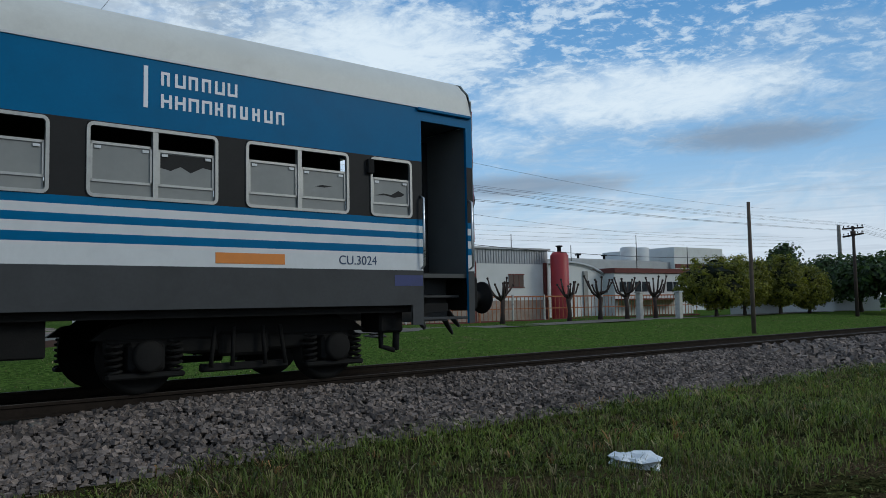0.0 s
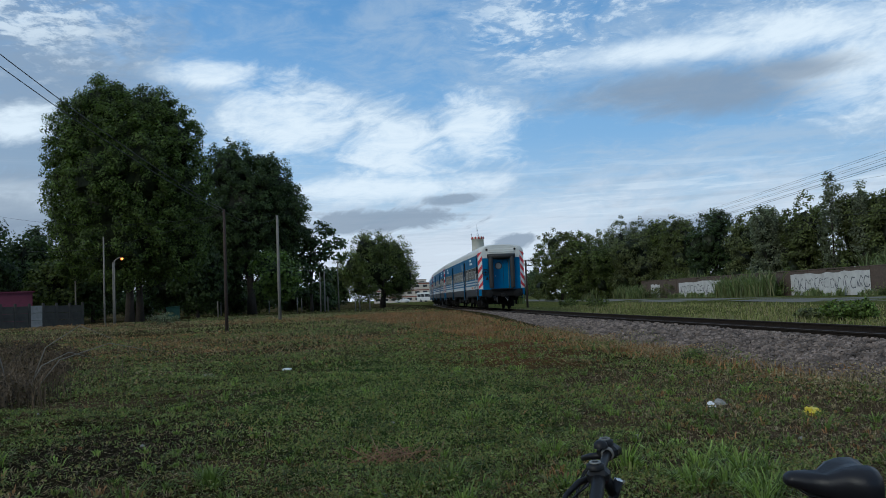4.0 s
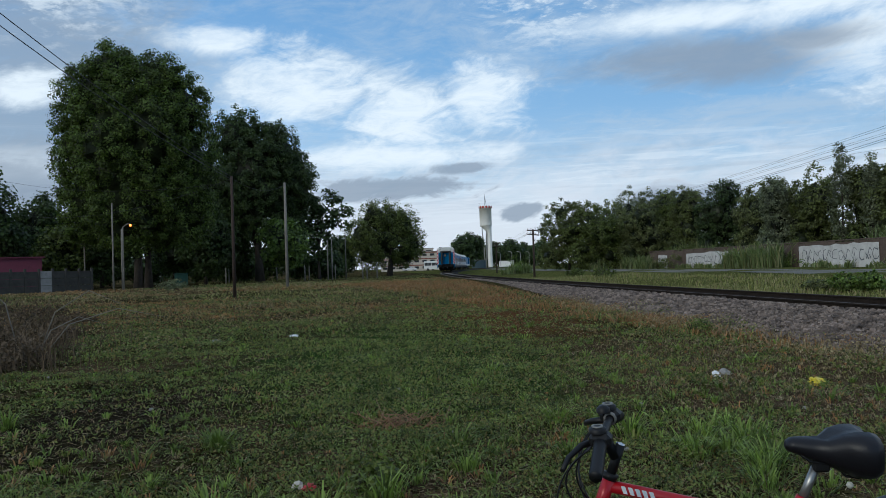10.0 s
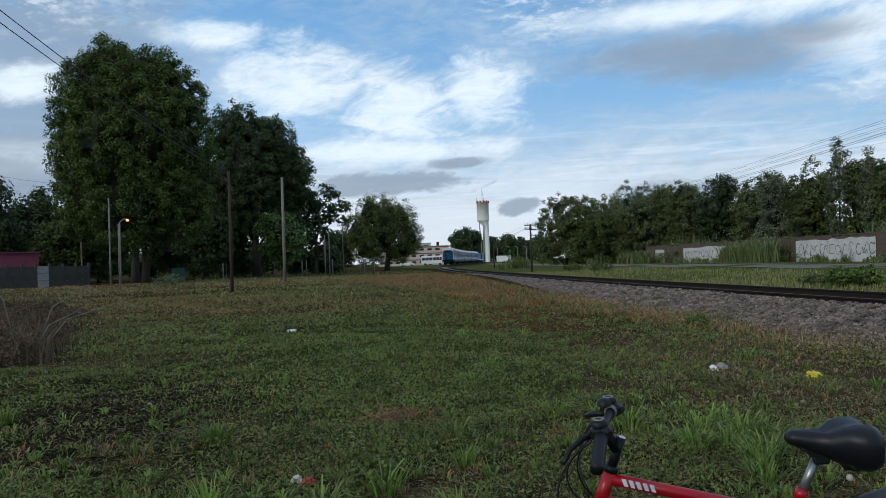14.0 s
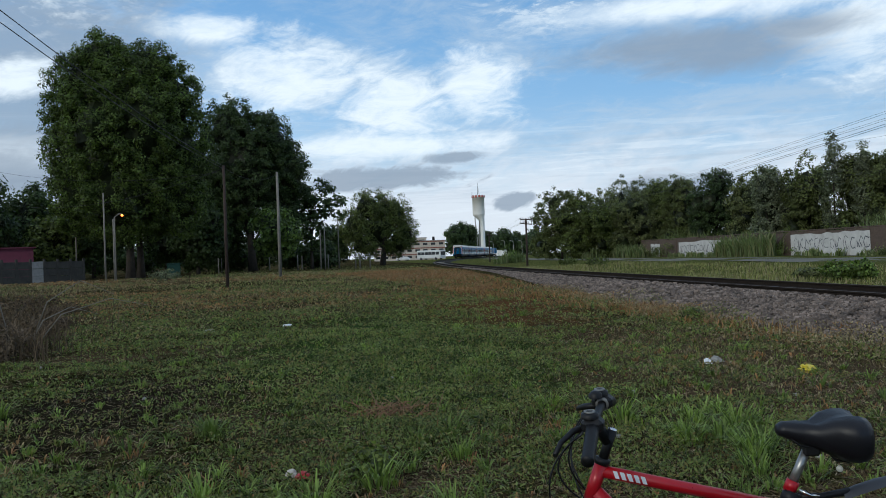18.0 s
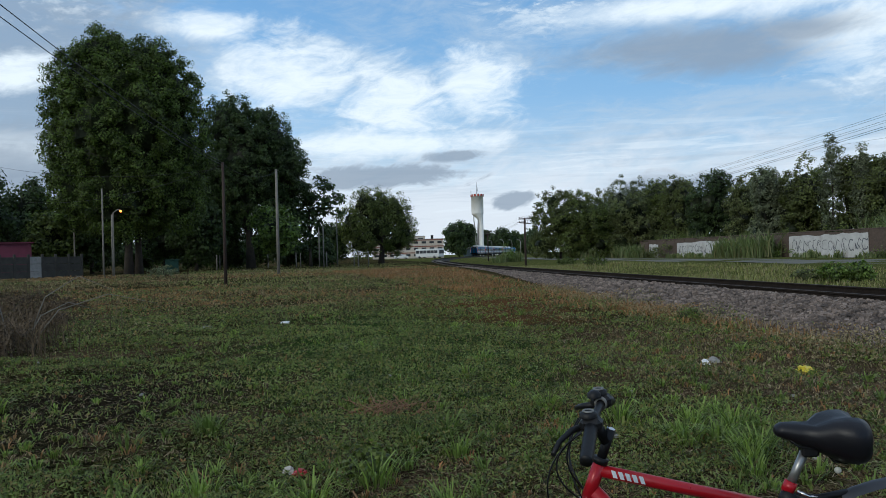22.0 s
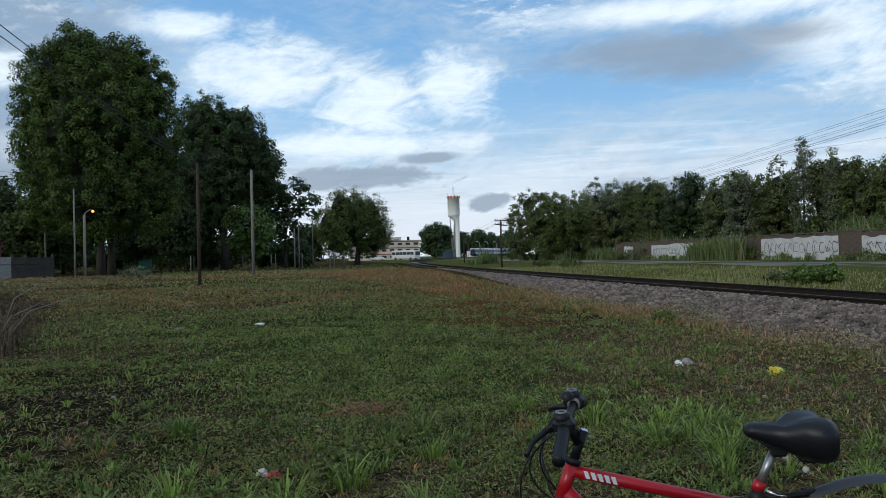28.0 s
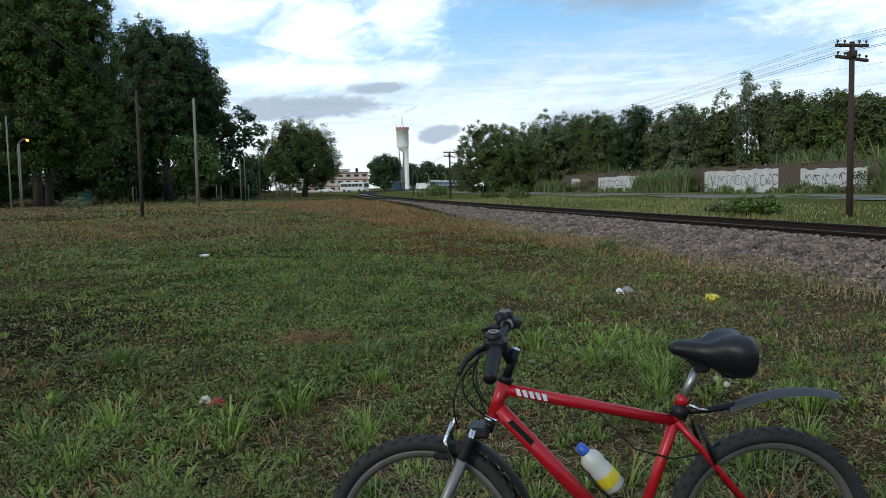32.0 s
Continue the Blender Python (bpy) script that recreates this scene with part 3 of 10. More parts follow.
def coach_openings():
    """Windows (start, width) and door openings (start, end) along one side, the same from both ends."""
    half = [(1.19, 0.70)] + [(u, WIN_W) for u in DOUBLE]
    wins = half + [(COACH_L - u - w, w) for u, w in half]
    mid0, mid1 = 9.45, COACH_L - 9.45
    k = 5
    gap = (mid1 - mid0 - k * 1.34) / (k + 1)
    wins += [(mid0 + gap + i * (1.34 + gap), 1.34) for i in range(k)]
    doors = [(0.12, 0.99), (7.90, 9.33), (COACH_L - 9.33, COACH_L - 7.90), (COACH_L - 0.99, COACH_L - 0.12)]
    return wins, doors


def coach_side(sign):
    """A side wall in painted bands with its window and door openings cut through."""
    wins, doors = coach_openings()
    us = sorted({0.0, COACH_L, *[u for d in doors for u in d], *[u for w in wins for u in (w[0], w[0] + w[1])]})
    zs = sorted({0.72, 3.66, WIN_LO, WIN_HI, *[b for band in BANDS for b in band[:2]]})
    s = Shape()
    y = sign * HALF_W
    for u0, u1 in zip(us, us[1:]):
        um = (u0 + u1) / 2
        at_end = um < 1.25 or um > COACH_L - 1.25 or 7.6 < um < 9.6 or 7.6 < COACH_L - um < 9.6
        for z0, z1 in zip(zs, zs[1:]):
            zm = (z0 + z1) / 2
            if any(a < um < b for a, b in doors) and zm < 3.66:
                continue
            if any(a < um < a + w for a, w in wins) and WIN_LO < zm < WIN_HI:
                continue
            if zm < 1.0 and not at_end:
                continue
            mat = next((m for a, b, m in BANDS if a < zm < b), 4)
            for d in (0.0, 0.045):
                yy = y - sign * d
                s.face([(u0, yy, z0), (u1, yy, z0), (u1, yy, z1), (u0, yy, z1)], mat if d == 0 else 5)
    for a, w in wins:
        for p, q in (((a, WIN_LO), (a + w, WIN_LO)), ((a, WIN_HI), (a + w, WIN_HI)), ((a, WIN_LO), (a, WIN_HI)), ((a + w, WIN_LO), (a + w, WIN_HI))):
            s.face([(p[0], y, p[1]), (q[0], y, q[1]), (q[0], y - sign * 0.045, q[1]), (p[0], y - sign * 0.045, p[1])], 3)
    for a, b in doors:
        for u in (a, b):
            s.face([(u, y, 0.72), (u, y, 3.66), (u, y - sign * 0.045, 3.66), (u, y - sign * 0.045, 0.72)], 0)
        s.face([(a, y, 3.66), (b, y, 3.66), (b, y - sign * 0.045, 3.66), (a, y - sign * 0.045, 3.66)], 0)
    return s


def roof_profile():
    """Half outline of the roof from the eaves to the crown."""
    pts = [(HALF_W, EAVE - 0.01), (HALF_W - 0.01, 4.06), (HALF_W - 0.06, 4.21), (HALF_W - 0.17, 4.32)]
    pts += [(1.44 * math.cos(a), 4.32 + 0.23 * math.sin(a)) for a in [radians(d) for d in (15, 35, 60, 90)]]
    return pts


def loop_ring(u0, u1, z0, z1, r, n=4):
    """A rounded rectangle's outline."""
    out = []
    for cx, cz, a0 in ((u1 - r, z1 - r, 0), (u0 + r, z1 - r, 90), (u0 + r, z0 + r, 180), (u1 - r, z0 + r, 270)):
        for k in range(n + 1):
            a = radians(a0 + 90 * k / n)
            out.append((cx + r * math.cos(a), cz + r * math.sin(a)))
    return out


def framed(s, u0, u1, z0, z1, r, t, y, depth, mat=0):
    """A rounded frame of width t that stands proud of the wall by depth."""
    a, b = loop_ring(u0, u1, z0, z1, r), loop_ring(u0 + t, u1 - t, z0 + t, z1 - t, max(r - t, 0.005))
    k = len(a)
    v = [(u, y + depth, z) for u, z in a] + [(u, y + depth, z) for u, z in b] + [(u, y, z) for u, z in a] + [(u, y - depth * 1.5, z) for u, z in b]
    f = []
    for j in range(k):
        q = (j + 1) % k
        f += [(j, q, k + q, k + j), (j, 2 * k + j, 2 * k + q, q), (k + j, k + q, 3 * k + q, 3 * k + j)]
    s.add(v, f, mat)


def coach_window(parent, u0, w, sign, leaves, drop):
    """An aluminium window: rounded frame, open dark top, sliding leaf with a scratched pane over a fixed lower pane."""
    y = sign * HALF_W
    fr = Shape()
    framed(fr, u0 - 0.01, u0 + w + 0.01, WIN_LO - 0.01, WIN_HI + 0.01, 0.075, 0.038, y, sign * 0.018)
    lw = w / leaves
    if leaves == 2:
        fr.box(u0 + lw - 0.03, y - sign * 0.05, WIN_LO, u0 + lw + 0.03, y + sign * 0.012, WIN_HI)
    frame_ob = part("window_frame", fr, [ALU], parent)
    for k in range(leaves):
        a, b = u0 + k * lw + 0.035, u0 + (k + 1) * lw - 0.035
        top = WIN_HI - (drop if k == 0 or leaves == 1 else drop * 0.9)
        split = WIN_LO + 0.16
        sash = Shape()
        for z0, z1 in ((top - 0.03, top), (split, split + 0.028)):
            sash.box(a, y - sign * 0.03, z0, b, y - sign * 0.002, z1)
        for c in (a, b - 0.022):
            sash.box(c, y - sign * 0.03, split, c + 0.022, y - sign * 0.002, top)
        part("sash", sash, [ALU], frame_ob)
        pane = Shape().box(a, y - sign * 0.028, WIN_LO + 0.02, b, y - sign * 0.02, top - 0.01)
        part("pane", pane, [PANE], frame_ob, "dull scratched grey window pane")
        torn = {(1.19, 0): [(0.08, 0.30), (0.30, 0.42), (0.52, 0.38), (0.72, 0.60), (0.90, 0.44), (0.80, 0.34), (0.60, 0.26), (0.34, 0.34)],
                (DOUBLE[1], 0): [(0.0, 1.0), (0.0, 0.55), (0.22, 0.46), (0.40, 0.62), (0.58, 0.44), (0.80, 0.66), (1.0, 0.60), (1.0, 1.0)],
                (DOUBLE[0], 0): [(0.30, 0.42), (0.48, 0.50), (0.70, 0.47), (0.52, 0.40)]}.get((u0, k))
        if torn:
            hole = [(b - (b - a) * p, split + 0.03 + (top - 0.04 - split - 0.03) * q) for p, q in torn]
            part("torn_film", Shape().prism(hole, y - sign * 0.0195, y - sign * 0.0175), [T_DARK], frame_ob, "dark jagged tear in the window film")
        for c in (a + 0.04, b - 0.11):
            part("latch", Shape().box(c, y - sign * 0.012, top - 0.075, c + 0.07, y - sign * 0.001, top - 0.045), [T_WHITE], frame_ob)
    return frame_ob


def coach_bogie(parent, mid):
    """A sprung four-wheel bogie."""
    bogie = part("bogie", Shape().box(mid - 1.75, -0.95, 0.46, mid + 1.75, -0.80, 0.66, 0, 0.03).box(mid - 1.75, 0.80, 0.46, mid + 1.75, 0.95, 0.66, 0, 0.03)
                 .box(mid - 0.35, -1.0, 0.40, mid + 0.35, 1.0, 0.72, 0, 0.04), [T_UNDER], parent, "sooty black iron bogie with coil springs")
    for du in (-1.3, 1.3):
        axle = Shape().tube([(mid + du, -1.0, 0.46), (mid + du, 1.0, 0.46)], 0.08, 10)
        part("axle", axle, [T_UNDER], bogie)
        for sg in (-1, 1):
            wheel = Shape().lathe((0, 0, 0), (0, sg, 0),
                                  [(-0.09, 0.02), (-0.09, 0.49), (-0.06, 0.49), (-0.055, 0.46), (0.05, 0.45), (0.05, 0.38), (0.0, 0.34), (-0.01, 0.16), (0.06, 0.12), (0.06, 0.0)], 28)
            part("wheel", wheel, [T_UNDER], bogie).matrix_basis = Matrix.Translation((mid + du, sg * (HALF_GAUGE + 0.03), 0.46))
            box = Shape().box(mid + du - 0.22, sg * 1.02 - 0.10, 0.28, mid + du + 0.22, sg * 1.02 + 0.10, 0.62, 0, 0.04)
            box.lathe((mid + du, sg * 1.12, 0.46), (0, sg, 0), [(0, 0.19), (0.05, 0.19), (0.07, 0.15), (0.07, 0.0)], 16)
            box.box(mid + du - 0.46, sg * 1.02 - 0.09, 0.20, mid + du + 0.46, sg * 1.02 + 0.09, 0.27, 0, 0.02)
            part("axle_box", box, [T_UNDER], bogie)
            for e in (-0.36, 0.36):
                sp = Shape()
                pts = [(mid + du + e + 0.085 * math.cos(k * 0.9), sg * 1.02 + 0.085 * math.sin(k * 0.9), 0.27 + 0.36 * k / 34) for k in range(35)]
                sp.tube(pts, 0.020, 5)
                part("coil_spring", sp, [T_UNDER], bogie)
    for sg in (-1, 1):
        for e in (-0.45, -0.2, 0.2, 0.45):
            hanger = Shape().tube([(mid + e, sg * 1.08, 0.78), (mid + e * 1.15, sg * 1.10, 0.28)], 0.028, 6)
            part("swing_link", hanger, [T_UNDER], bogie)
        part("spring_plank", Shape().box(mid - 0.6, sg * 0.98 - 0.06, 0.22, mid + 0.6, sg * 0.98 + 0.06, 0.32, 0, 0.02), [T_UNDER], bogie)
        part("frame_arch", Shape().prism([(mid - 1.9, 0.66), (mid - 1.7, 0.80), (mid - 0.9, 0.92), (mid + 0.9, 0.92), (mid + 1.7, 0.80), (mid + 1.9, 0.66)],
                                         sg * 0.9 - 0.05, sg * 0.9 + 0.05), [T_UNDER], bogie)


def bars_word(s, count, u0, step, z0, h, y, sign, seed, mat=0):
    """Lettering shown as plain upright bars of its size."""
    r = random.Random(seed)
    for k in range(count):
        w = step * r.choice((0.62, 0.7, 0.78))
        a = u0 - k * step
        s.box(a - w, y, z0, a - w + step * 0.2, y + sign * 0.004, z0 + h, mat)
        s.box(a - step * 0.2, y, z0, a, y + sign * 0.004, z0 + h, mat)
        z = z0 + h * r.choice((0.0, 0.42, 0.8))
        s.box(a - w + step * 0.2, y, z, a - step * 0.2, y + sign * 0.004, z + h * 0.2, mat)


NOSE = 0.17


def coach_end(parent, rear):
    """An end wall: blue panels, hazard stripes, rubber bellows round a gangway door, buffers and coupling."""
    u = 0.0 if rear else COACH_L
    o = -1 if rear else 1          # outward along the coach

    def ux(d):
        return u + o * (d + NOSE)

    # walls on both sides of the gangway, slanting corner panels, and the white dome above
    inner = HALF_W - 0.31
    wall = Shape()
    for sg in (-1, 1):
        wall.prism([(sg * 0.55, 1.0), (sg * 0.55, 3.60), (sg * inner, 3.60), (sg * inner, 1.0)], ux(0.0), ux(-0.05), "x", 0)
    roof_in = [(a * inner / HALF_W, b - 0.05) for a, b in roof_profile()]
    half = [(inner, 3.60), (inner, EAVE - 0.06)] + roof_in[1:]
    wall.prism([(-a, b) for a, b in half] + [(a, b) for a, b in half[::-1][1:]], ux(0.0), ux(-0.05), "x", 1)
    outer = [(HALF_W - 0.004, 1.0), (HALF_W - 0.004, 3.76), (HALF_W - 0.004, EAVE)] + roof_profile()[1:]
    back = [(inner, 1.0), (inner, 3.72), (inner, EAVE - 0.06)] + roof_in[1:]
    for sg in (-1, 1):
        for k in range(len(outer) - 1):
            (a0, b0), (a1, b1), (c0, d0), (c1, d1) = outer[k], outer[k + 1], back[k], back[k + 1]
            wall.face([(u, sg * a0, b0), (u, sg * a1, b1), (ux(0), sg * c1, d1), (ux(0), sg * c0, d0)], 0 if k == 0 else 1, k > 2)
    end = part("end_wall", wall, [T_BLUE, T_ROOF], parent)
    for sg in (-1, 1):
        a, b = sg * 0.62, sg * (HALF_W - 0.06)
        part("vestibule_lining", Shape().box(min(ux(-NOSE - 0.055), ux(-NOSE - 0.075)), min(a, b), FLOOR_Z, max(ux(-NOSE - 0.055), ux(-NOSE - 0.075)), max(a, b), 3.68), [T_LINING], end, "dull grey lining of the vestibule")
    # white and red hazard stripes on the slanting corners
    for sg in (-1, 1):
        def corner(q, z, lift):
            """A point on the corner panel: q runs from its inner to its outer edge."""
            return (ux(0) + (u - ux(0)) * q + o * lift, sg * (inner + (HALF_W - inner) * q + lift), z)

        def slab(s, pts, lo, hi):
            k = len(pts)
            s.add([corner(q, z, lo) for q, z in pts] + [corner(q, z, hi) for q, z in pts], [tuple(range(k)), tuple(range(2 * k - 1, k - 1, -1))] + [(j, (j + 1) % k, k + (j + 1) % k, k + j) for j in range(k)])
            return s
        board = part("stripe_panel", slab(Shape(), [(0.04, 1.46), (0.96, 1.46), (0.96, 4.10), (0.04, 4.06)], 0.003, 0.008), [T_WHITE], end, "white panel with slanting red hazard stripes")
        red = Shape()
        for k in range(5):
            z = 1.36 + k * 0.57
            slab(red, [(0.04, min(max(z + 0.40, 1.47), 4.05)), (0.96, min(max(z, 1.47), 4.08)), (0.96, min(z + 0.29, 4.08)), (0.04, min(z + 0.69, 4.05))], 0.0085, 0.012)
        part("red_stripe", red, [T_RED], board)
    # headboard and lamp brackets
    part("headboard", Shape().box(min(ux(0), ux(0.06)), -0.92, 3.86, max(ux(0), ux(0.06)), 0.92, 4.22, 0, 0.03)
         .box(min(ux(0.06), ux(0.09)), -0.90, 3.98, max(ux(0.06), ux(0.09)), 0.90, 4.05, 0, 0.01), [T_ROOF], end)
    # gangway door
    dx = -0.30
    door = part("gangway_door", Shape().box(min(ux(dx), ux(dx - 0.04)), -0.54, FLOOR_Z, max(ux(dx), ux(dx - 0.04)), 0.54, 3.52, 0, 0.01), [T_BLUE], end, "blue gangway door with a round window")
    part("door_seam", Shape().box(min(ux(dx), ux(dx + 0.006)), -0.19, FLOOR_Z, max(ux(dx), ux(dx + 0.006)), -0.17, 3.5), [T_DARK], door)
    part("porthole_rim", Shape().lathe((ux(dx), 0.15, 3.05), (o, 0, 0), [(0.0, 0.25), (0.02, 0.25), (0.025, 0.23), (0.02, 0.205)], 26), [T_DARK], door)
    part("porthole", Shape().lathe((ux(dx + 0.004), 0.15, 3.05), (o, 0, 0), [(0.004, 0.21), (0.006, 0.0)], 26), [PANE], door)
    part("door_knob", Shape().lathe((ux(dx), 0.40, 2.35), (o, 0, 0), [(0, 0.03), (0.05, 0.03), (0.06, 0.0)], 10), [STEEL], door)
    # jambs and lintel that close the gangway round its door
    for sg in (-1, 1):
        part("gangway_jamb", Shape().box(min(ux(-0.02), ux(dx - 0.04)), sg * 0.57 - 0.03, FLOOR_Z, max(ux(-0.02), ux(dx - 0.04)), sg * 0.57 + 0.03, 3.56), [T_RUBBER], end)
        part("jamb_strip", Shape().box(min(ux(dx + 0.05), ux(dx)), sg * 0.53 - 0.012, FLOOR_Z, max(ux(dx + 0.05), ux(dx)), sg * 0.53 + 0.012, 3.5), [STRIP_TEAL], end)
        part("tail_lamp", Shape().lathe((ux(0.012), sg * 0.98, 4.17), (o, 0, 0), [(-0.03, 0.075), (0.05, 0.075), (0.06, 0.055), (0.02, 0.05), (0.02, 0.0)], 16), [T_DARK], end, "dark round tail lamp in a white housing")
    part("gangway_lintel", Shape().box(min(ux(-0.02), ux(dx - 0.04)), -0.60, 3.52, max(ux(-0.02), ux(dx - 0.04)), 0.60, 3.60), [T_RUBBER], end)
    # bellows: two upright rubber rolls and one above
    r = 0.155
    for sg in (-1, 1):
        part("bellows_roll", Shape().lathe((ux(0.17), sg * 0.74, 1.50), (0, 0, 1), [(0, 0.02), (0, r * 0.9), (0.04, r), (0.6, r * 1.0), (1.2, r * 1.04), (2.16, r), (2.20, r * 0.9), (2.21, 0.0)], 18), [T_RUBBER], end)
    part("bellows_top", Shape().lathe((ux(0.17), -0.95, 3.70), (0, 1, 0), [(0.25, 0.02), (0.25, r * 0.85), (0.0, r * 0.9), (0, r), (0.95, r * 1.02), (1.9, r), (1.9, r * 0.9), (1.65, r * 0.85), (1.65, 0.02)], 18), [T_RUBBER], end)
    part("gangway_sill", Shape().box(min(ux(-0.3), ux(0.34)), -0.75, 1.38, max(ux(-0.3), ux(0.34)), 0.75, 1.47, 0, 0.02), [T_UNDER], end)
    # buffer beam, buffers, coupling
    part("buffer_beam", Shape().box(min(ux(-0.2), ux(0.08)), -1.42, 0.92, max(ux(-0.2), ux(0.08)), 1.42, 1.42, 0, 0.03), [T_UNDER], end)
    for sg in (-1, 1):
        b = part("buffer", Shape().lathe((ux(0.06), sg * 0.98, 1.10), (o, 0, 0), [(0, 0.17), (0.22, 0.17), (0.24, 0.12), (0.46, 0.10), (0.47, 0.25), (0.50, 0.26), (0.53, 0.22), (0.545, 0.0)], 28), [T_UNDER], end, "round black iron buffer")
        part("buffer_flange", Shape().box(min(ux(0.06), ux(0.10)), sg * 0.98 - 0.22, 0.90, max(ux(0.06), ux(0.10)), sg * 0.98 + 0.22, 1.32, 0, 0.02), [T_UNDER], b)
    part("coupler", Shape().tube([(ux(0.05), 0, 1.02), (ux(0.35), 0, 1.02), (ux(0.52), 0.05, 1.0)], [0.09, 0.08, 0.11], 10).box(min(ux(0.42), ux(0.58)), -0.13, 0.88, max(ux(0.42), ux(0.58)), 0.15, 1.14, 0, 0.03), [T_UNDER], end)
    for yy, drop in ((-0.35, 0.55), (0.38, 0.62), (0.55, 0.5)):
        pts = [(ux(0.08 + 0.30 * math.sin(math.pi * k / 8)), yy + 0.1 * k / 8, 0.95 - (drop - 0.2) * math.sin(math.pi * k / 8)) for k in range(9)]
        part("brake_hose", Shape().tube(pts, 0.028, 7), [T_RUBBER], end)
    part("release_lever", Shape().tube([(ux(0.1), -0.1, 0.92), (ux(0.35), -0.25, 0.72), (ux(0.42), -0.3, 0.6)], 0.014, 6), [STEEL], end)
    # hand wheel, grab rails, tail lamp socket
    hw = part("hand_wheel", Shape().lathe((ux(0.10), 1.14, 2.62), (o, 0, 0), [(-0.02, 0.20), (0.0, 0.225), (0.02, 0.20), (0.0, 0.18), (-0.02, 0.20)], 24)
              .tube([(ux(0.10), 0.96, 2.62), (ux(0.10), 1.32, 2.62)], 0.018, 6).tube([(ux(0.10), 1.14, 2.44), (ux(0.10), 1.14, 2.80)], 0.018, 6)
              .tube([(ux(0.0), 1.14, 2.62), (ux(0.14), 1.14, 2.62)], 0.05, 10), [T_UNDER], end)
    part("lamp_socket", Shape().box(min(ux(0), ux(0.12)), 0.96, 2.10, max(ux(0), ux(0.12)), 1.10, 2.2, 0, 0.015).box(min(ux(0), ux(0.05)), 0.98, 2.2, max(ux(0), ux(0.05)), 1.06, 2.3), [T_UNDER], end)
    for sg in (-1, 1):
        part("grab_rail", Shape().tube([(ux(0), sg * 0.97, 3.40), (ux(0.07), sg * 0.97, 3.38), (ux(0.07), sg * 0.97, 2.82), (ux(0), sg * 0.97, 2.80)], 0.016, 6), [T_BLUE], end)
    return end


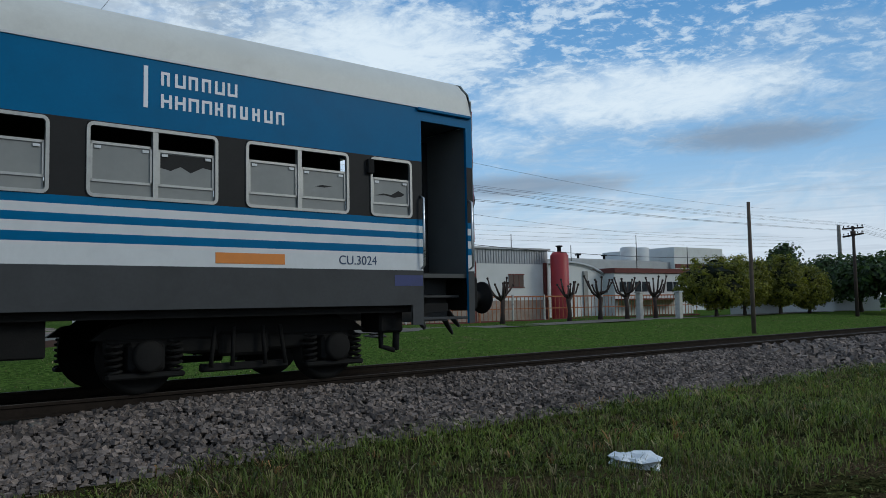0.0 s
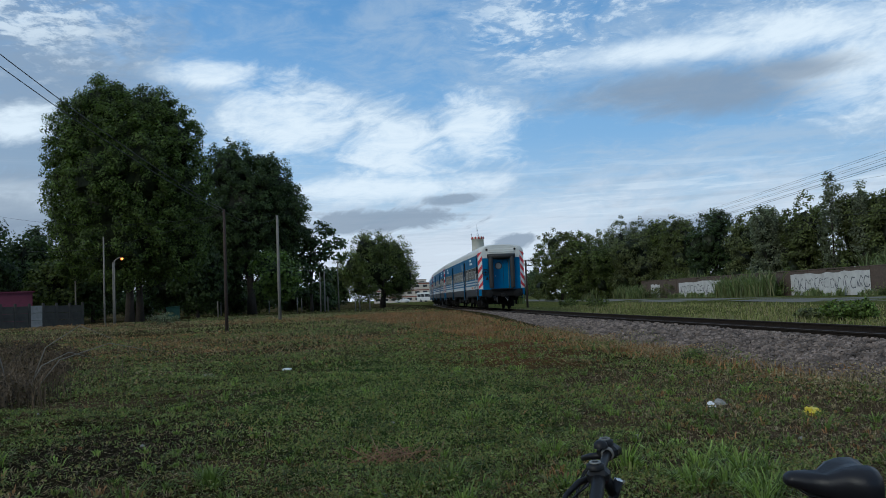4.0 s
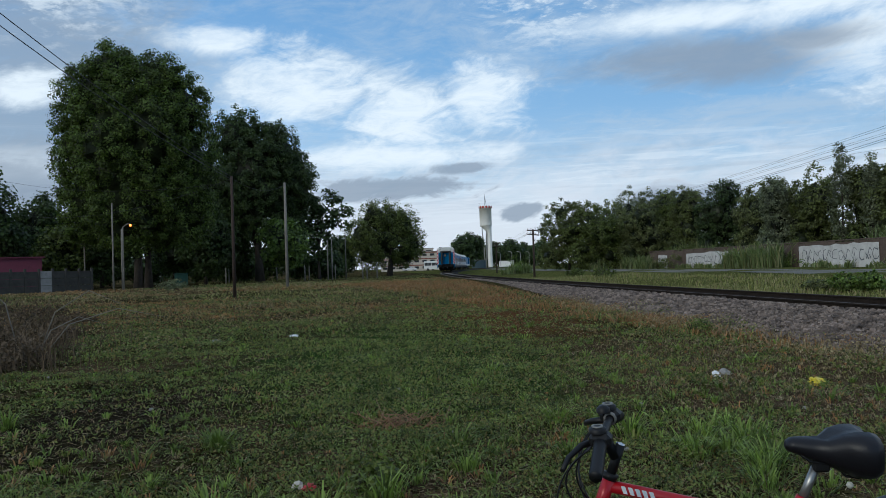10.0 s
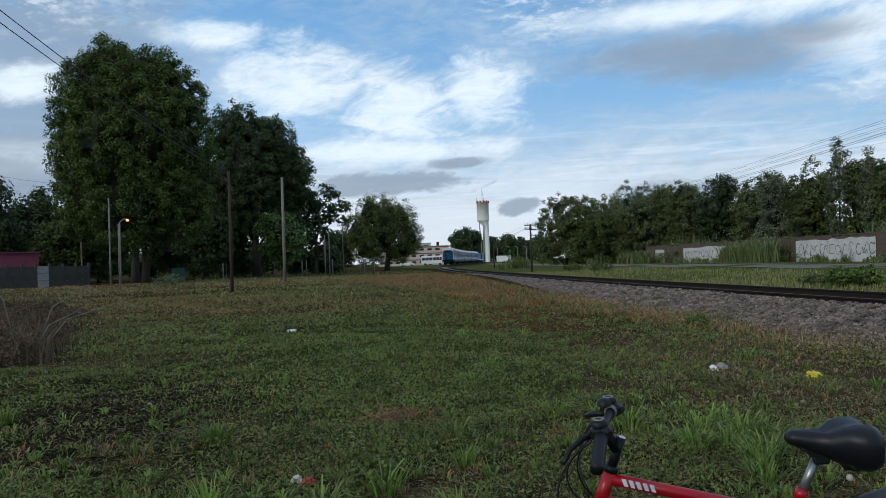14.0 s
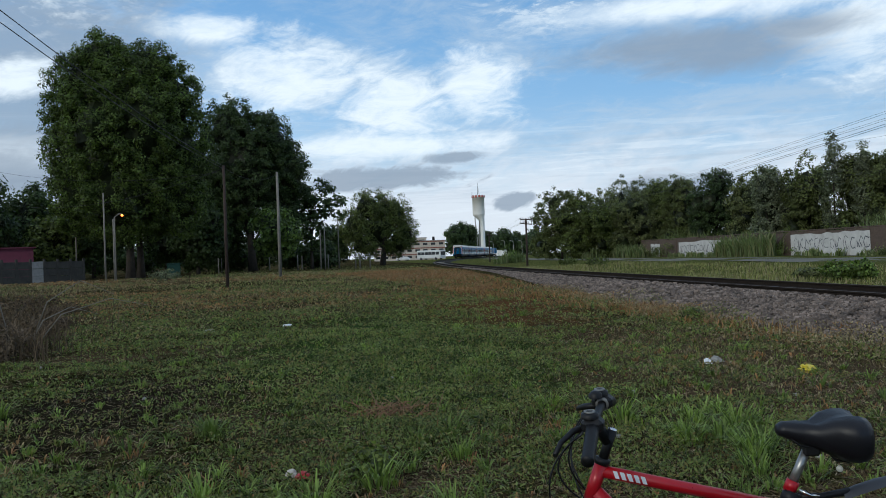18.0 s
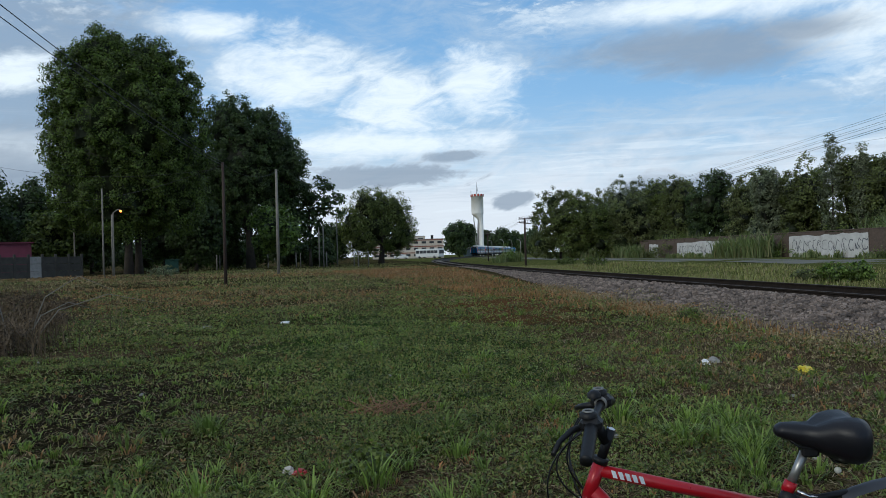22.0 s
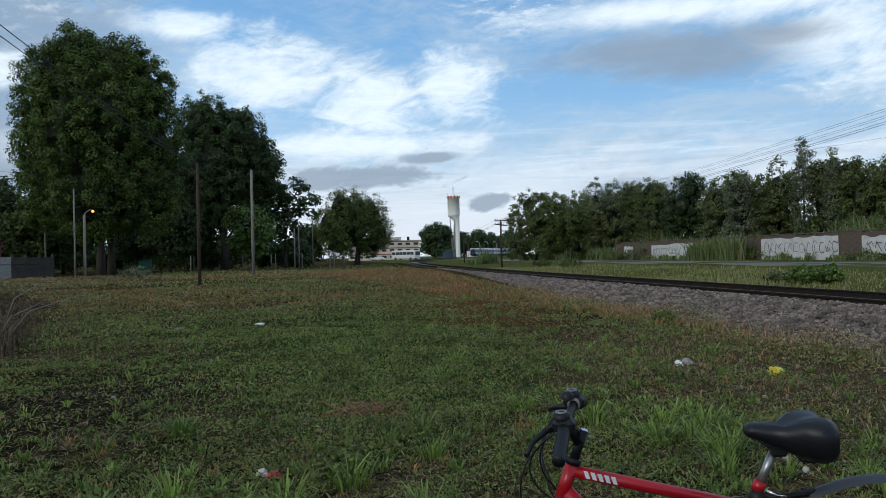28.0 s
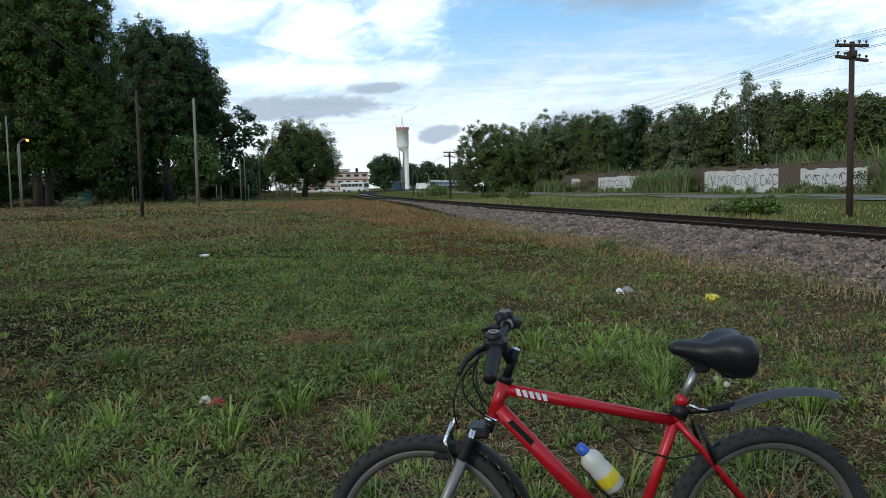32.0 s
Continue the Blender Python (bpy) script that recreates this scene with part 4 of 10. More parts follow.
def coach(at):
    """A day coach: two sides with windows and open doorways, roof, floor, ends, bogies and underfloor gear."""
    c = thing("railway_coach", "blue and white passenger coach with charcoal window band", "train coach", group="coaches of the train")
    wins, doors = coach_openings()
    mats = [T_BLUE, T_WHITE, T_ROOF, T_DARK, T_SKIRT, T_INSIDE]
    for sign in (1, -1):
        wall = part("side_wall", coach_side(sign), mats, c)
        for k, (u, w) in enumerate(wins):
            coach_window(wall, u, w, sign, 1 if w < 1 else 2, (0.27, 0.24, 0.22, 0.25)[k % 4])
        y = sign * HALF_W
        # lettering, number and coloured panels
        if sign > 0:
            for base, flip in ((0, 0), (COACH_L, 1)):
                s = Shape()
                uu = 4.80 if not flip else COACH_L - 3.1
                bars_word(s, 6, uu, 0.163, 3.56, 0.16, y + 0.002, sign, 3)
                bars_word(s, 10, uu, 0.163, 3.30, 0.16, y + 0.002, sign, 5)
                s.box(uu + 0.15, y + 0.002, 3.28, uu + 0.20, y + 0.006, 3.76)
                part("company_lettering", s, [T_TEXT], wall, "two rows of white lettering")
            txt = bpy.data.curves.new("coach_number", "FONT")
            txt.body, txt.size, txt.extrude, txt.align_x = "CU.3024", 0.17, 0.002, "LEFT"
            to = new("coach_number", txt)
            to.matrix_basis = pose(2.42, y + 0.004, 1.555, 90, 0, 180)
            me = bpy.data.meshes.new_from_object(to)
            bpy.data.objects.remove(to)
            me.materials.append(T_INK)
            number = new("coach_number", me)
            number.matrix_basis = pose(2.42, y + 0.004, 1.555, 90, 0, 180)
            number.parent = wall
            part("orange_panel", Shape().box(3.22, y, 1.535, 4.14, y + 0.005, 1.665), [T_ORANGE], wall, "orange number panel")
            part("blue_patch", Shape().box(1.0, y, 1.27, 1.5, y + 0.004, 1.42), [T_BLUEPATCH], wall)
            part("access_sign", Shape().box(10.05, y, 3.14, 10.40, y + 0.006, 3.56), [YELLOW_SIGN], wall, "cream access sign")
            part("wall_bracket", Shape().box(1.86, y, 2.80, 1.96, y + 0.06, 3.0, 0, 0.01), [T_UNDER], wall)
        # doorways: steps, rails, door leaves folded inwards
        for k, (a, b) in enumerate(doors):
            mid = k in (1, 2)
            part("door_canopy", Shape().box(a - 0.08, y - sign * 0.02, 3.80, b + 0.08, y + sign * 0.05, 3.845, 0, 0.01), [T_BLUE], wall)
            inner = 0.95 if not mid else 0.35
            if mid:
                leaf = Shape().box(a, y - sign * 0.30, 1.2, b, y - sign * 0.26, 3.66)
                d = part("coach_door", leaf, [T_BLUE], c, "blue coach door set back in its doorway")
                part("door_pane", Shape().prism(loop_ring((a + b) / 2 - 0.16, (a + b) / 2 + 0.16, 2.45, 3.25, 0.1), y - sign * 0.262, y - sign * 0.255), [PANE], d)
            else:
                edge_u = b - 0.004 if k == 0 else a + 0.004
                ret = Shape()
                for z0, z1, m in BANDS:
                    ret.face([(edge_u, y - sign * 0.003, z0), (edge_u, y - sign * 0.30, z0), (edge_u, y - sign * 0.30, min(z1, 3.66)), (edge_u, y - sign * 0.003, min(z1, 3.66))], m)
                part("door_return", ret, mats, wall)
                leaf_u = b - 0.03 if k == 0 else a + 0.03
                leaf = Shape().box(leaf_u - 0.02, y - sign * 1.02, FLOOR_Z, leaf_u + 0.02, y - sign * 0.30, 3.6)
                d = part("coach_door", leaf, [T_BLUE], c, "blue coach door folded open into the vestibule")
                for du in (-0.024, 0.022):
                    part("door_pane", Shape().box(leaf_u + du, y - sign * 0.86, 2.5, leaf_u + du + 0.003, y - sign * 0.46, 3.3), [PANE], d)
            st = Shape()
            for z, q in ((0.78, 0.02), (1.10, 0.22)):
                st.box(a, y - sign * (q + 0.28), z, b, y - sign * q, z + 0.04, 0, 0.008)
            st.box(a, y - sign * 0.55, 0.75, b, y - sign * 0.52, FLOOR_Z)
            part("door_step", st, [T_SKIRT], wall)
            for e in (a - 0.03, b + 0.03) if not mid else (a - 0.03, b + 0.05):
                part("handrail", Shape().tube([(e, y, 1.52), (e, y + sign * 0.07, 1.56), (e, y + sign * 0.07, 2.52), (e, y, 2.56)], 0.018, 7), [STEEL], wall, "bright steel handrail")
    # roof
    half = roof_profile()
    prof = [(-a, b) for a, b in half] + [(a, b) for a, b in half[::-1][1:]]
    roof = Shape()
    ends = [0.0, 0.03, 0.10, 0.25]
    us = ends + [COACH_L - e for e in ends[::-1]]
    k = len(prof)
    for u in us:
        e = min(u, COACH_L - u)
        sh = {0.0: 0.92, 0.03: 0.965, 0.10: 0.99}.get(round(e, 3), 1.0)
        roof.v += [(u, a * (1 - (1 - sh) * 0.3 * (b > 3.9)), EAVE + (b - EAVE) * sh) for a, b in prof]
    for i in range(len(us) - 1):
        for j in range(k - 1):
            roof.f.append((i * k + j, i * k + j + 1, (i + 1) * k + j + 1, (i + 1) * k + j))
            roof.m.append(0)
            roof.s.append(True)
    roof_ob = part("roof", roof, [T_ROOF], c, "white curved roof")
    vents = [3.2 + 2.7 * i for i in range(8)]
    for v in vents:
        part("roof_vent", Shape().lathe((v, 0.0, 4.52), (0, 0, 1), [(0, 0.16), (0.06, 0.16), (0.09, 0.12), (0.10, 0.0)], 14), [T_ROOF], roof_ob)
    part("rain_gutter", Shape().box(0.05, HALF_W, 3.845, COACH_L - 0.05, HALF_W + 0.015, 3.875), [T_WHITE], roof_ob)
    # floor, ceiling, bulkheads, underframe
    part("floor", Shape().box(0.02, -HALF_W + 0.05, FLOOR_Z - 0.06, COACH_L - 0.02, HALF_W - 0.05, FLOOR_Z), [T_INSIDE], c)
    part("lining", Shape().box(0.06, -HALF_W + 0.05, 3.70, COACH_L - 0.06, HALF_W - 0.05, 3.74), [T_INSIDE], c)
    for u in (1.08, 7.82, 9.42, COACH_L - 9.42, COACH_L - 7.82, COACH_L - 1.08):
        for y0, y1 in ((-HALF_W + 0.05, -0.4), (0.4, HALF_W - 0.05)):
            part("bulkhead", Shape().box(u - 0.02, y0, FLOOR_Z, u + 0.02, y1, 3.70), [T_INSIDE], c)
    under = Shape().box(0.9, -1.35, 0.98, COACH_L - 0.9, 1.35, FLOOR_Z - 0.06, 0, 0.02)
    for sg in (-1, 1):
        under.box(0.4, sg * 1.40 - 0.05, 0.90, COACH_L - 0.4, sg * 1.40 + 0.05, 1.02)
    frame_ob = part("underframe", under, [T_UNDER], c)
    gear = [(5.9, 1.9, 0.9, 0.40), (8.9, 1.1, 0.9, 0.42), (10.6, 1.5, 0.8, 0.38), (13.2, 0.9, 1.0, 0.45), (15.2, 1.7, 0.9, 0.40)]
    for u, w, d, z in gear:
        for sg in (-1, 1):
            part("equipment_box", Shape().box(u, sg * 1.28 - (d if sg > 0 else 0), z + 0.1, u + w, sg * 1.28 + (0 if sg > 0 else d), 0.98, 0, 0.02), [T_UNDER], frame_ob)
    for u in (1.12, COACH_L - 1.54):
        for sg in (-1, 1):
            part("brake_gear", Shape().box(u, sg * 1.05 - 0.25, 0.62, u + 0.42, sg * 1.05 + 0.25, 1.0, 0, 0.03).tube([(u + 0.06, sg * 1.2, 0.65), (u + 0.08, sg * 1.2, 0.36)], 0.05, 8).tube([(u + 0.3, sg * 1.15, 0.65), (u + 0.3, sg * 1.15, 0.42), (u + 0.1, sg * 1.2, 0.36)], 0.04, 8), [T_UNDER], frame_ob)
    part("air_tank", Shape().lathe((11.9, 0.5, 0.72), (1, 0, 0), [(0, 0.0), (0.03, 0.18), (0.1, 0.22), (1.5, 0.22), (1.57, 0.18), (1.6, 0.0)], 16), [T_UNDER], frame_ob)
    for mid in (3.45, COACH_L - 3.45):
        coach_bogie(c, mid)
    coach_end(c, True)
    coach_end(c, False)
    c.matrix_basis = at
    return c


TRAIN_TIMES = [(0, 8.30), (0.3, 3.20), (0.6, -2.05), (1, -8.92), (1.5, -17.15), (2, -25.0), (2.5, -32.7), (3, -40.2), (3.5, -47.8), (4, -55.5), (4.5, -63.1), (5.5, -78.0), (6.5, -93.0), (7.5, -108.0),
               (9, -131.0), (10, -146.5), (11.5, -169.5), (13, -192.0), (14.5, -215.5), (16, -240.0), (18, -273.0), (19.5, -298.0), (21, -323.0), (23, -356.0), (25, -386.0), (27, -407.0), (29, -425.0), (30.5, -437.0), (32, -448.0)]


def rail_pose(x_rear, ahead, length):
    """Where a vehicle stands whose rear lies `ahead` metres further along than x_rear."""
    a, b = x_rear - ahead - length * 0.14, x_rear - ahead - length * 0.86
    ya, yb = float(track_y(a)), float(track_y(b))
    yaw = math.atan2(yb - ya, b - a)
    k = length * 0.14
    return pose(a - k * math.cos(yaw), ya - k * math.sin(yaw), RAIL_Z, 0, 0, math.degrees(yaw))


GAP = COACH_L + 1.30
first = coach(rail_pose(TRAIN_TIMES[0][1], 0, COACH_L))
COACHES = [first] + [copy_thing(first, rail_pose(TRAIN_TIMES[0][1], GAP * k, COACH_L)) for k in (1, 2, 3)]
tagged(first, "last blue and white passenger coach with red striped end")

ENGINE_L = 17.5


def locomotive():
    """A diesel engine at the head of the train: long hood, cab, bogies."""
    e = thing("locomotive", "dark blue and grey diesel locomotive pulling the coaches", "locomotive")
    L = ENGINE_L
    part("hood", Shape().prism([(-1.1, 1.5), (-1.15, 3.5), (-0.8, 3.9), (0.8, 3.9), (1.15, 3.5), (1.1, 1.5)], 0.8, 12.2, "x"), [T_BLUE], e)
    cab = part("cab", Shape().prism([(-1.45, 1.5), (-1.5, 3.6), (-1.0, 4.05), (1.0, 4.05), (1.5, 3.6), (1.45, 1.5)], 12.2, 15.2, "x"), [T_BLUE], e)
    for sg in (-1, 1):
        part("cab_window", Shape().box(12.7, sg * 1.47 - 0.03, 2.7, 14.7, sg * 1.47 + 0.03, 3.4, 0, 0.02), [PANE_DARK], cab)
    part("nose", Shape().box(15.2, -1.1, 1.5, 16.6, 1.1, 3.1, 0, 0.12), [T_BLUE], e)
    part("footplate", Shape().box(0.1, -1.5, 1.2, L - 0.1, 1.5, 1.5, 0, 0.03), [T_WHITE], e)
    part("exhaust_stack", Shape().lathe((5.5, 0, 3.85), (0, 0, 1), [(0, 0.22), (0.35, 0.2), (0.35, 0.0)], 14), [T_UNDER], e)
    part("fuel_tank", Shape().box(6.4, -1.2, 0.45, 10.6, 1.2, 1.2, 0, 0.1), [T_UNDER], e)
    for mid in (3.4, 14.0):
        coach_bogie(e, mid)
    e.matrix_basis = rail_pose(TRAIN_TIMES[0][1], GAP * 4, ENGINE_L)
    return e


ENGINE = locomotive()

# ---- street and verge beyond the track ----
def sheet(name, xs, y_of, width, lift, mat, label, category):
    """A flat strip that follows the ground."""
    v, f = [], []
    for k, x in enumerate(xs):
        for q in (0, 0.5, 1):
            y = y_of(x) + width * q
            v.append((x, y, float(ground_z(x, y)) + lift))
    for k in range(len(xs) - 1):
        for j in (0, 1):
            a = k * 3 + j
            f.append((a, a + 3, a + 4, a + 1))
    ob = part(name, Shape().add(v, f, 0, True), [mat])
    return tagged(ob, label, category, kind="structure")


EAST_TURN = -4.0


def azd(az, d):
    """A place by its bearing (degrees to the left of +y) and distance from the camera's spot; the eastern bearings are opened out."""
    az += EAST_TURN * float(ease(az, 20.0, -34.0))
    return -d * math.sin(radians(az)), d * math.cos(radians(az))


street_xs = [-420 + 10 * k for k in range(75)]
sheet("road", [x for x in street_xs if x < 20], lambda x: 29.5 + max(0.0, -x - 60) ** 2 / 2600, 8.0, 0.012, ASPHALT, "grey asphalt street beside the railway", "road")
sheet("pavement", [-32 + 2 * k for k in range(18)], lambda x: 38.6, 5.2, 0.06, PAVING, "worn concrete pavement along the buildings", "pavement")

# ---- warehouse ----
WALL_WHITE = surface("warehouse_paint", (0.74, 0.735, 0.70), 0.85, vary=0.06, scale=0.7, fine=12, bump=0.06, dirt=0.18, dirt_color=(0.55, 0.53, 0.48))
WALL_BLUE = surface("pilaster_blue", (0.07, 0.27, 0.46), 0.7, vary=0.1, scale=3, bump=0.05)
SHUTTER = surface("shutter_grey", (0.26, 0.26, 0.265), 0.6, vary=0.06, scale=2, bump=0.05)
PINK = surface("jamb_pink", (0.62, 0.32, 0.30), 0.8, vary=0.1, bump=0.03)


def warehouse():
    """A long white warehouse with a stepped parapet, blue pilasters and two grey roller doors."""
    base = 0.52
    # along-wall axis s runs to the left of the corner; the wall stands 45 m off, turned 7 degrees
    n = radians(7)
    w = thing("warehouse", "long white rendered warehouse with blue pilasters and a stepped parapet", "warehouse",
              at=Matrix.Translation((-45 * math.sin(n), 45 * math.cos(n), base)) @ pose(0, 0, 0, 0, 0, math.degrees(n)))

    def s_of(az):
        return -45 * math.tan(radians(az) - n)
    pil = [s_of(a) for a in (32.46, 27.13, 21.95, 16.4, 11.65, 6.3, 0.89, -3.14)]
    left, right = s_of(33.5), pil[6] + 0.3
    band = 4.62
    steps = [(left, 6.75), (s_of(31.64), 7.15), (s_of(21.6), 6.95), (s_of(16.6), 7.35), (s_of(14.2), 7.85), (s_of(11.9), 8.15), (s_of(9.4), 8.6), (s_of(3.69), 8.3), (right, 8.3)]
    doors = [(pil[0] + 0.35, pil[1] - 0.25), (pil[3] + 0.35, pil[4] - 0.25)]
    # the front is one bent outline with two door openings
    outline = [(left, 0.0)]
    h = steps[0][1]
    outline.append((left, h))
    for s, nh in steps[1:]:
        outline += [(s, h), (s, nh)]
        h = nh
    outline.append((right, 0.0))
    for a, b in doors[::-1]:
        outline += [(b, 0.0), (b, 4.15), (a, 4.15), (a, 0.0)]
    front = part("wall", Shape().prism(outline, 0.0, 0.35), [WALL_WHITE], w)
    # the corner panel turns away from the street
    turn = Matrix.Translation((right, 0, 0)) @ pose(0, 0, 0, 0, 0, 39 - 7)
    cw = 4.25
    corner = part("corner_wall", Shape().prism([(0, 0), (0, 7.75), (1.25, 7.75), (1.25, 7.55), (2.75, 7.55), (2.75, 7.05), (cw, 7.05), (cw, 0)], 0.0, 0.35), [WALL_WHITE], w)
    corner.matrix_basis = turn
    for q, t in ((-0.02, 0.42), (cw - 0.42, 0.42)):
        ob = part("pilaster", Shape().box(q, -0.10, 0, q + t, 0.0, band, 0, 0.015), [WALL_BLUE], w)
        ob.matrix_basis = turn
    ob = part("cornice", Shape().box(0, -0.14, band, cw + 0.1, 0.0, band + 0.16, 0, 0.02), [WALL_BLUE], w)
    ob.matrix_basis = turn
    ob = part("plinth", Shape().box(0, -0.05, 0.0, cw, 0.0, 0.18), [WALL_BLUE], w)
    ob.matrix_basis = turn
    sides = Shape().box(left, 0.35, 0, left + 0.3, 24, 6.6).box(right + 3.2, 2.5, 0, right + 3.5, 24, 6.6).box(left, 23.7, 0, right + 3.5, 24, 6.4)
    part("side_wall", sides, [WALL_WHITE], w)
    part("roof", Shape().box(left + 0.3, 0.35, 6.2, right - 0.3, 23.7, 6.4), [CONCRETE], w)
    for k, s in enumerate(pil[:7]):
        part("pilaster", Shape().box(s - 0.24, -0.10, 0, s + 0.24, 0.0, band, 0, 0.015), [WALL_BLUE], w)
        part("pilaster_edge", Shape().box(s - 0.30, -0.05, 0, s - 0.24, 0.0, band - 0.1), [PINK], w)
    part("cornice", Shape().box(pil[0] - 0.6, -0.14, band, right, 0.0, band + 0.16, 0, 0.02), [WALL_BLUE], w)
    part("plinth", Shape().box(pil[4] + 0.24, -0.05, 0.0, right, 0.0, 0.18), [WALL_BLUE], w)
    for a, b in doors:
        d = part("roller_door", Shape().box(a, 0.12, 0, b, 0.16, 4.15), [SHUTTER], w, "closed grey roller door")
        for z in np.arange(0.25, 4.1, 0.3):
            part("slat", Shape().box(a, 0.105, z, b, 0.122, z + 0.27, 0, 0.004), [SHUTTER], d)
        for k in range(7):
            part("hazard_mark", Shape().prism([(a - 0.1, 0.1 + k * 0.3), (a + 0.12, 0.25 + k * 0.3), (a + 0.12, 0.4 + k * 0.3), (a - 0.1, 0.25 + k * 0.3)], -0.004, 0.0), [HAZARD_YELLOW], front)
        part("door_apron", Shape().box(a - 0.6, -1.6, -0.06, b + 0.6, 0.1, 0.03), [CONCRETE], w)
    for az, z in ((17.3, 5.6), (24.2, 5.2)):
        part("wall_lamp", Shape().box(s_of(az) - 0.14, -0.28, z, s_of(az) + 0.14, 0.0, z + 0.22, 0, 0.02), [T_UNDER], w)
    for az in (26.4, 10.9):
        part("junction_box", Shape().box(s_of(az) - 0.12, -0.10, 2.7, s_of(az) + 0.12, 0.0, 2.86, 0, 0.01), [T_UNDER], w)
    return w


HAZARD_YELLOW = surface("hazard_yellow", (0.42, 0.28, 0.04), 0.6, vary=0.15, bump=0.02)
warehouse()


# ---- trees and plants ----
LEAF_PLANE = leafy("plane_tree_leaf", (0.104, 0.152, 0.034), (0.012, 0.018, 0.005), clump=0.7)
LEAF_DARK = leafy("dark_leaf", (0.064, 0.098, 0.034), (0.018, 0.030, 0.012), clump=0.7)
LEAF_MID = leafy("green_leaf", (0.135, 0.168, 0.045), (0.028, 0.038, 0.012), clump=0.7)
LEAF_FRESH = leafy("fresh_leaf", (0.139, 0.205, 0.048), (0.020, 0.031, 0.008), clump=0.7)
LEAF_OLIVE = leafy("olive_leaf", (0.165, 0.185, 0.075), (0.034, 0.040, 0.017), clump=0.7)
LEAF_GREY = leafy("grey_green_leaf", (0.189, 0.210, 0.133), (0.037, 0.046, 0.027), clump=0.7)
CORE_SHADE = leafy("shaded_leaf", (0.030, 0.040, 0.016), (0.008, 0.011, 0.005), clump=2.5)
LEAF_WOOD = leafy("wood_leaf", (0.130, 0.155, 0.052), (0.040, 0.046, 0.016), clump=0.5)
# the low sun's yellow light is put into this leaf colour
LEAF_SUNLIT = leafy("sunlit_leaf", (0.23, 0.22, 0.032), (0.050, 0.060, 0.012), clump=0.7)
REED = leafy("reed_blade", (0.185, 0.235, 0.105), (0.085, 0.108, 0.042), (0.28, 0.25, 0.14))
BARK = surface("bark", (0.046, 0.037, 0.028), 0.95, vary=0.4, scale=3, fine=20, bump=0.6, dist=0.03)


def leaf_cloud(centers, spread, per, size, rng, out=None, wide=0.36):
    """Leaves scattered round clump centres, turned outwards from the clump and the crown: a bent four-sided blade each."""
    n = len(centers) * per
    ball = rng.normal(0, 1, (n, 3))
    ball /= np.linalg.norm(ball, axis=1)[:, None]
    c = np.repeat(centers, per, 0) + ball * (rng.random(n) ** 0.4)[:, None] * spread * 1.5 * np.array([1, 1, 0.8])
    face = rng.normal(0, 0.42, (n, 3)) + np.array([0, 0, 0.35])
    if np.max(spread) > 0:
        face += ball * 0.85
    if out is not None:
        face += np.repeat(out, per, 0) * 0.5
    face /= np.linalg.norm(face, axis=1)[:, None]
    d = np.cross(face, rng.normal(0, 1, (n, 3)))
    d /= np.linalg.norm(d, axis=1)[:, None]
    e = np.cross(face, d)
    s = size * rng.uniform(0.6, 1.35, (n, 1))
    v = np.stack([c - d * s * 0.5, c + e * s * wide + face * s * 0.1, c + d * s * 0.5, c - e * s * wide + face * s * 0.1], 1).reshape(-1, 3)
    return v, np.arange(n * 4).reshape(-1, 4)


def lobe_clumps(lobes, count, rng, shell=0.58, rag=0.10):
    """Clump centres near the outside of round lobes (x, y, z, rx, ry, rz), and the ways outwards there."""
    lobes = np.array(lobes, float)
    w = lobes[:, 3] * lobes[:, 5]
    pick = rng.choice(len(lobes), count, p=w / w.sum())
    d = rng.normal(0, 1, (count, 3))
    d /= np.linalg.norm(d, axis=1)[:, None]
    r = shell + (1 - shell) * rng.random((count, 1)) ** 0.6
    r *= 1 + rag * rng.normal(0, 1, (count, 1))
    return lobes[pick, :3] + d * r * lobes[pick, 3:], d


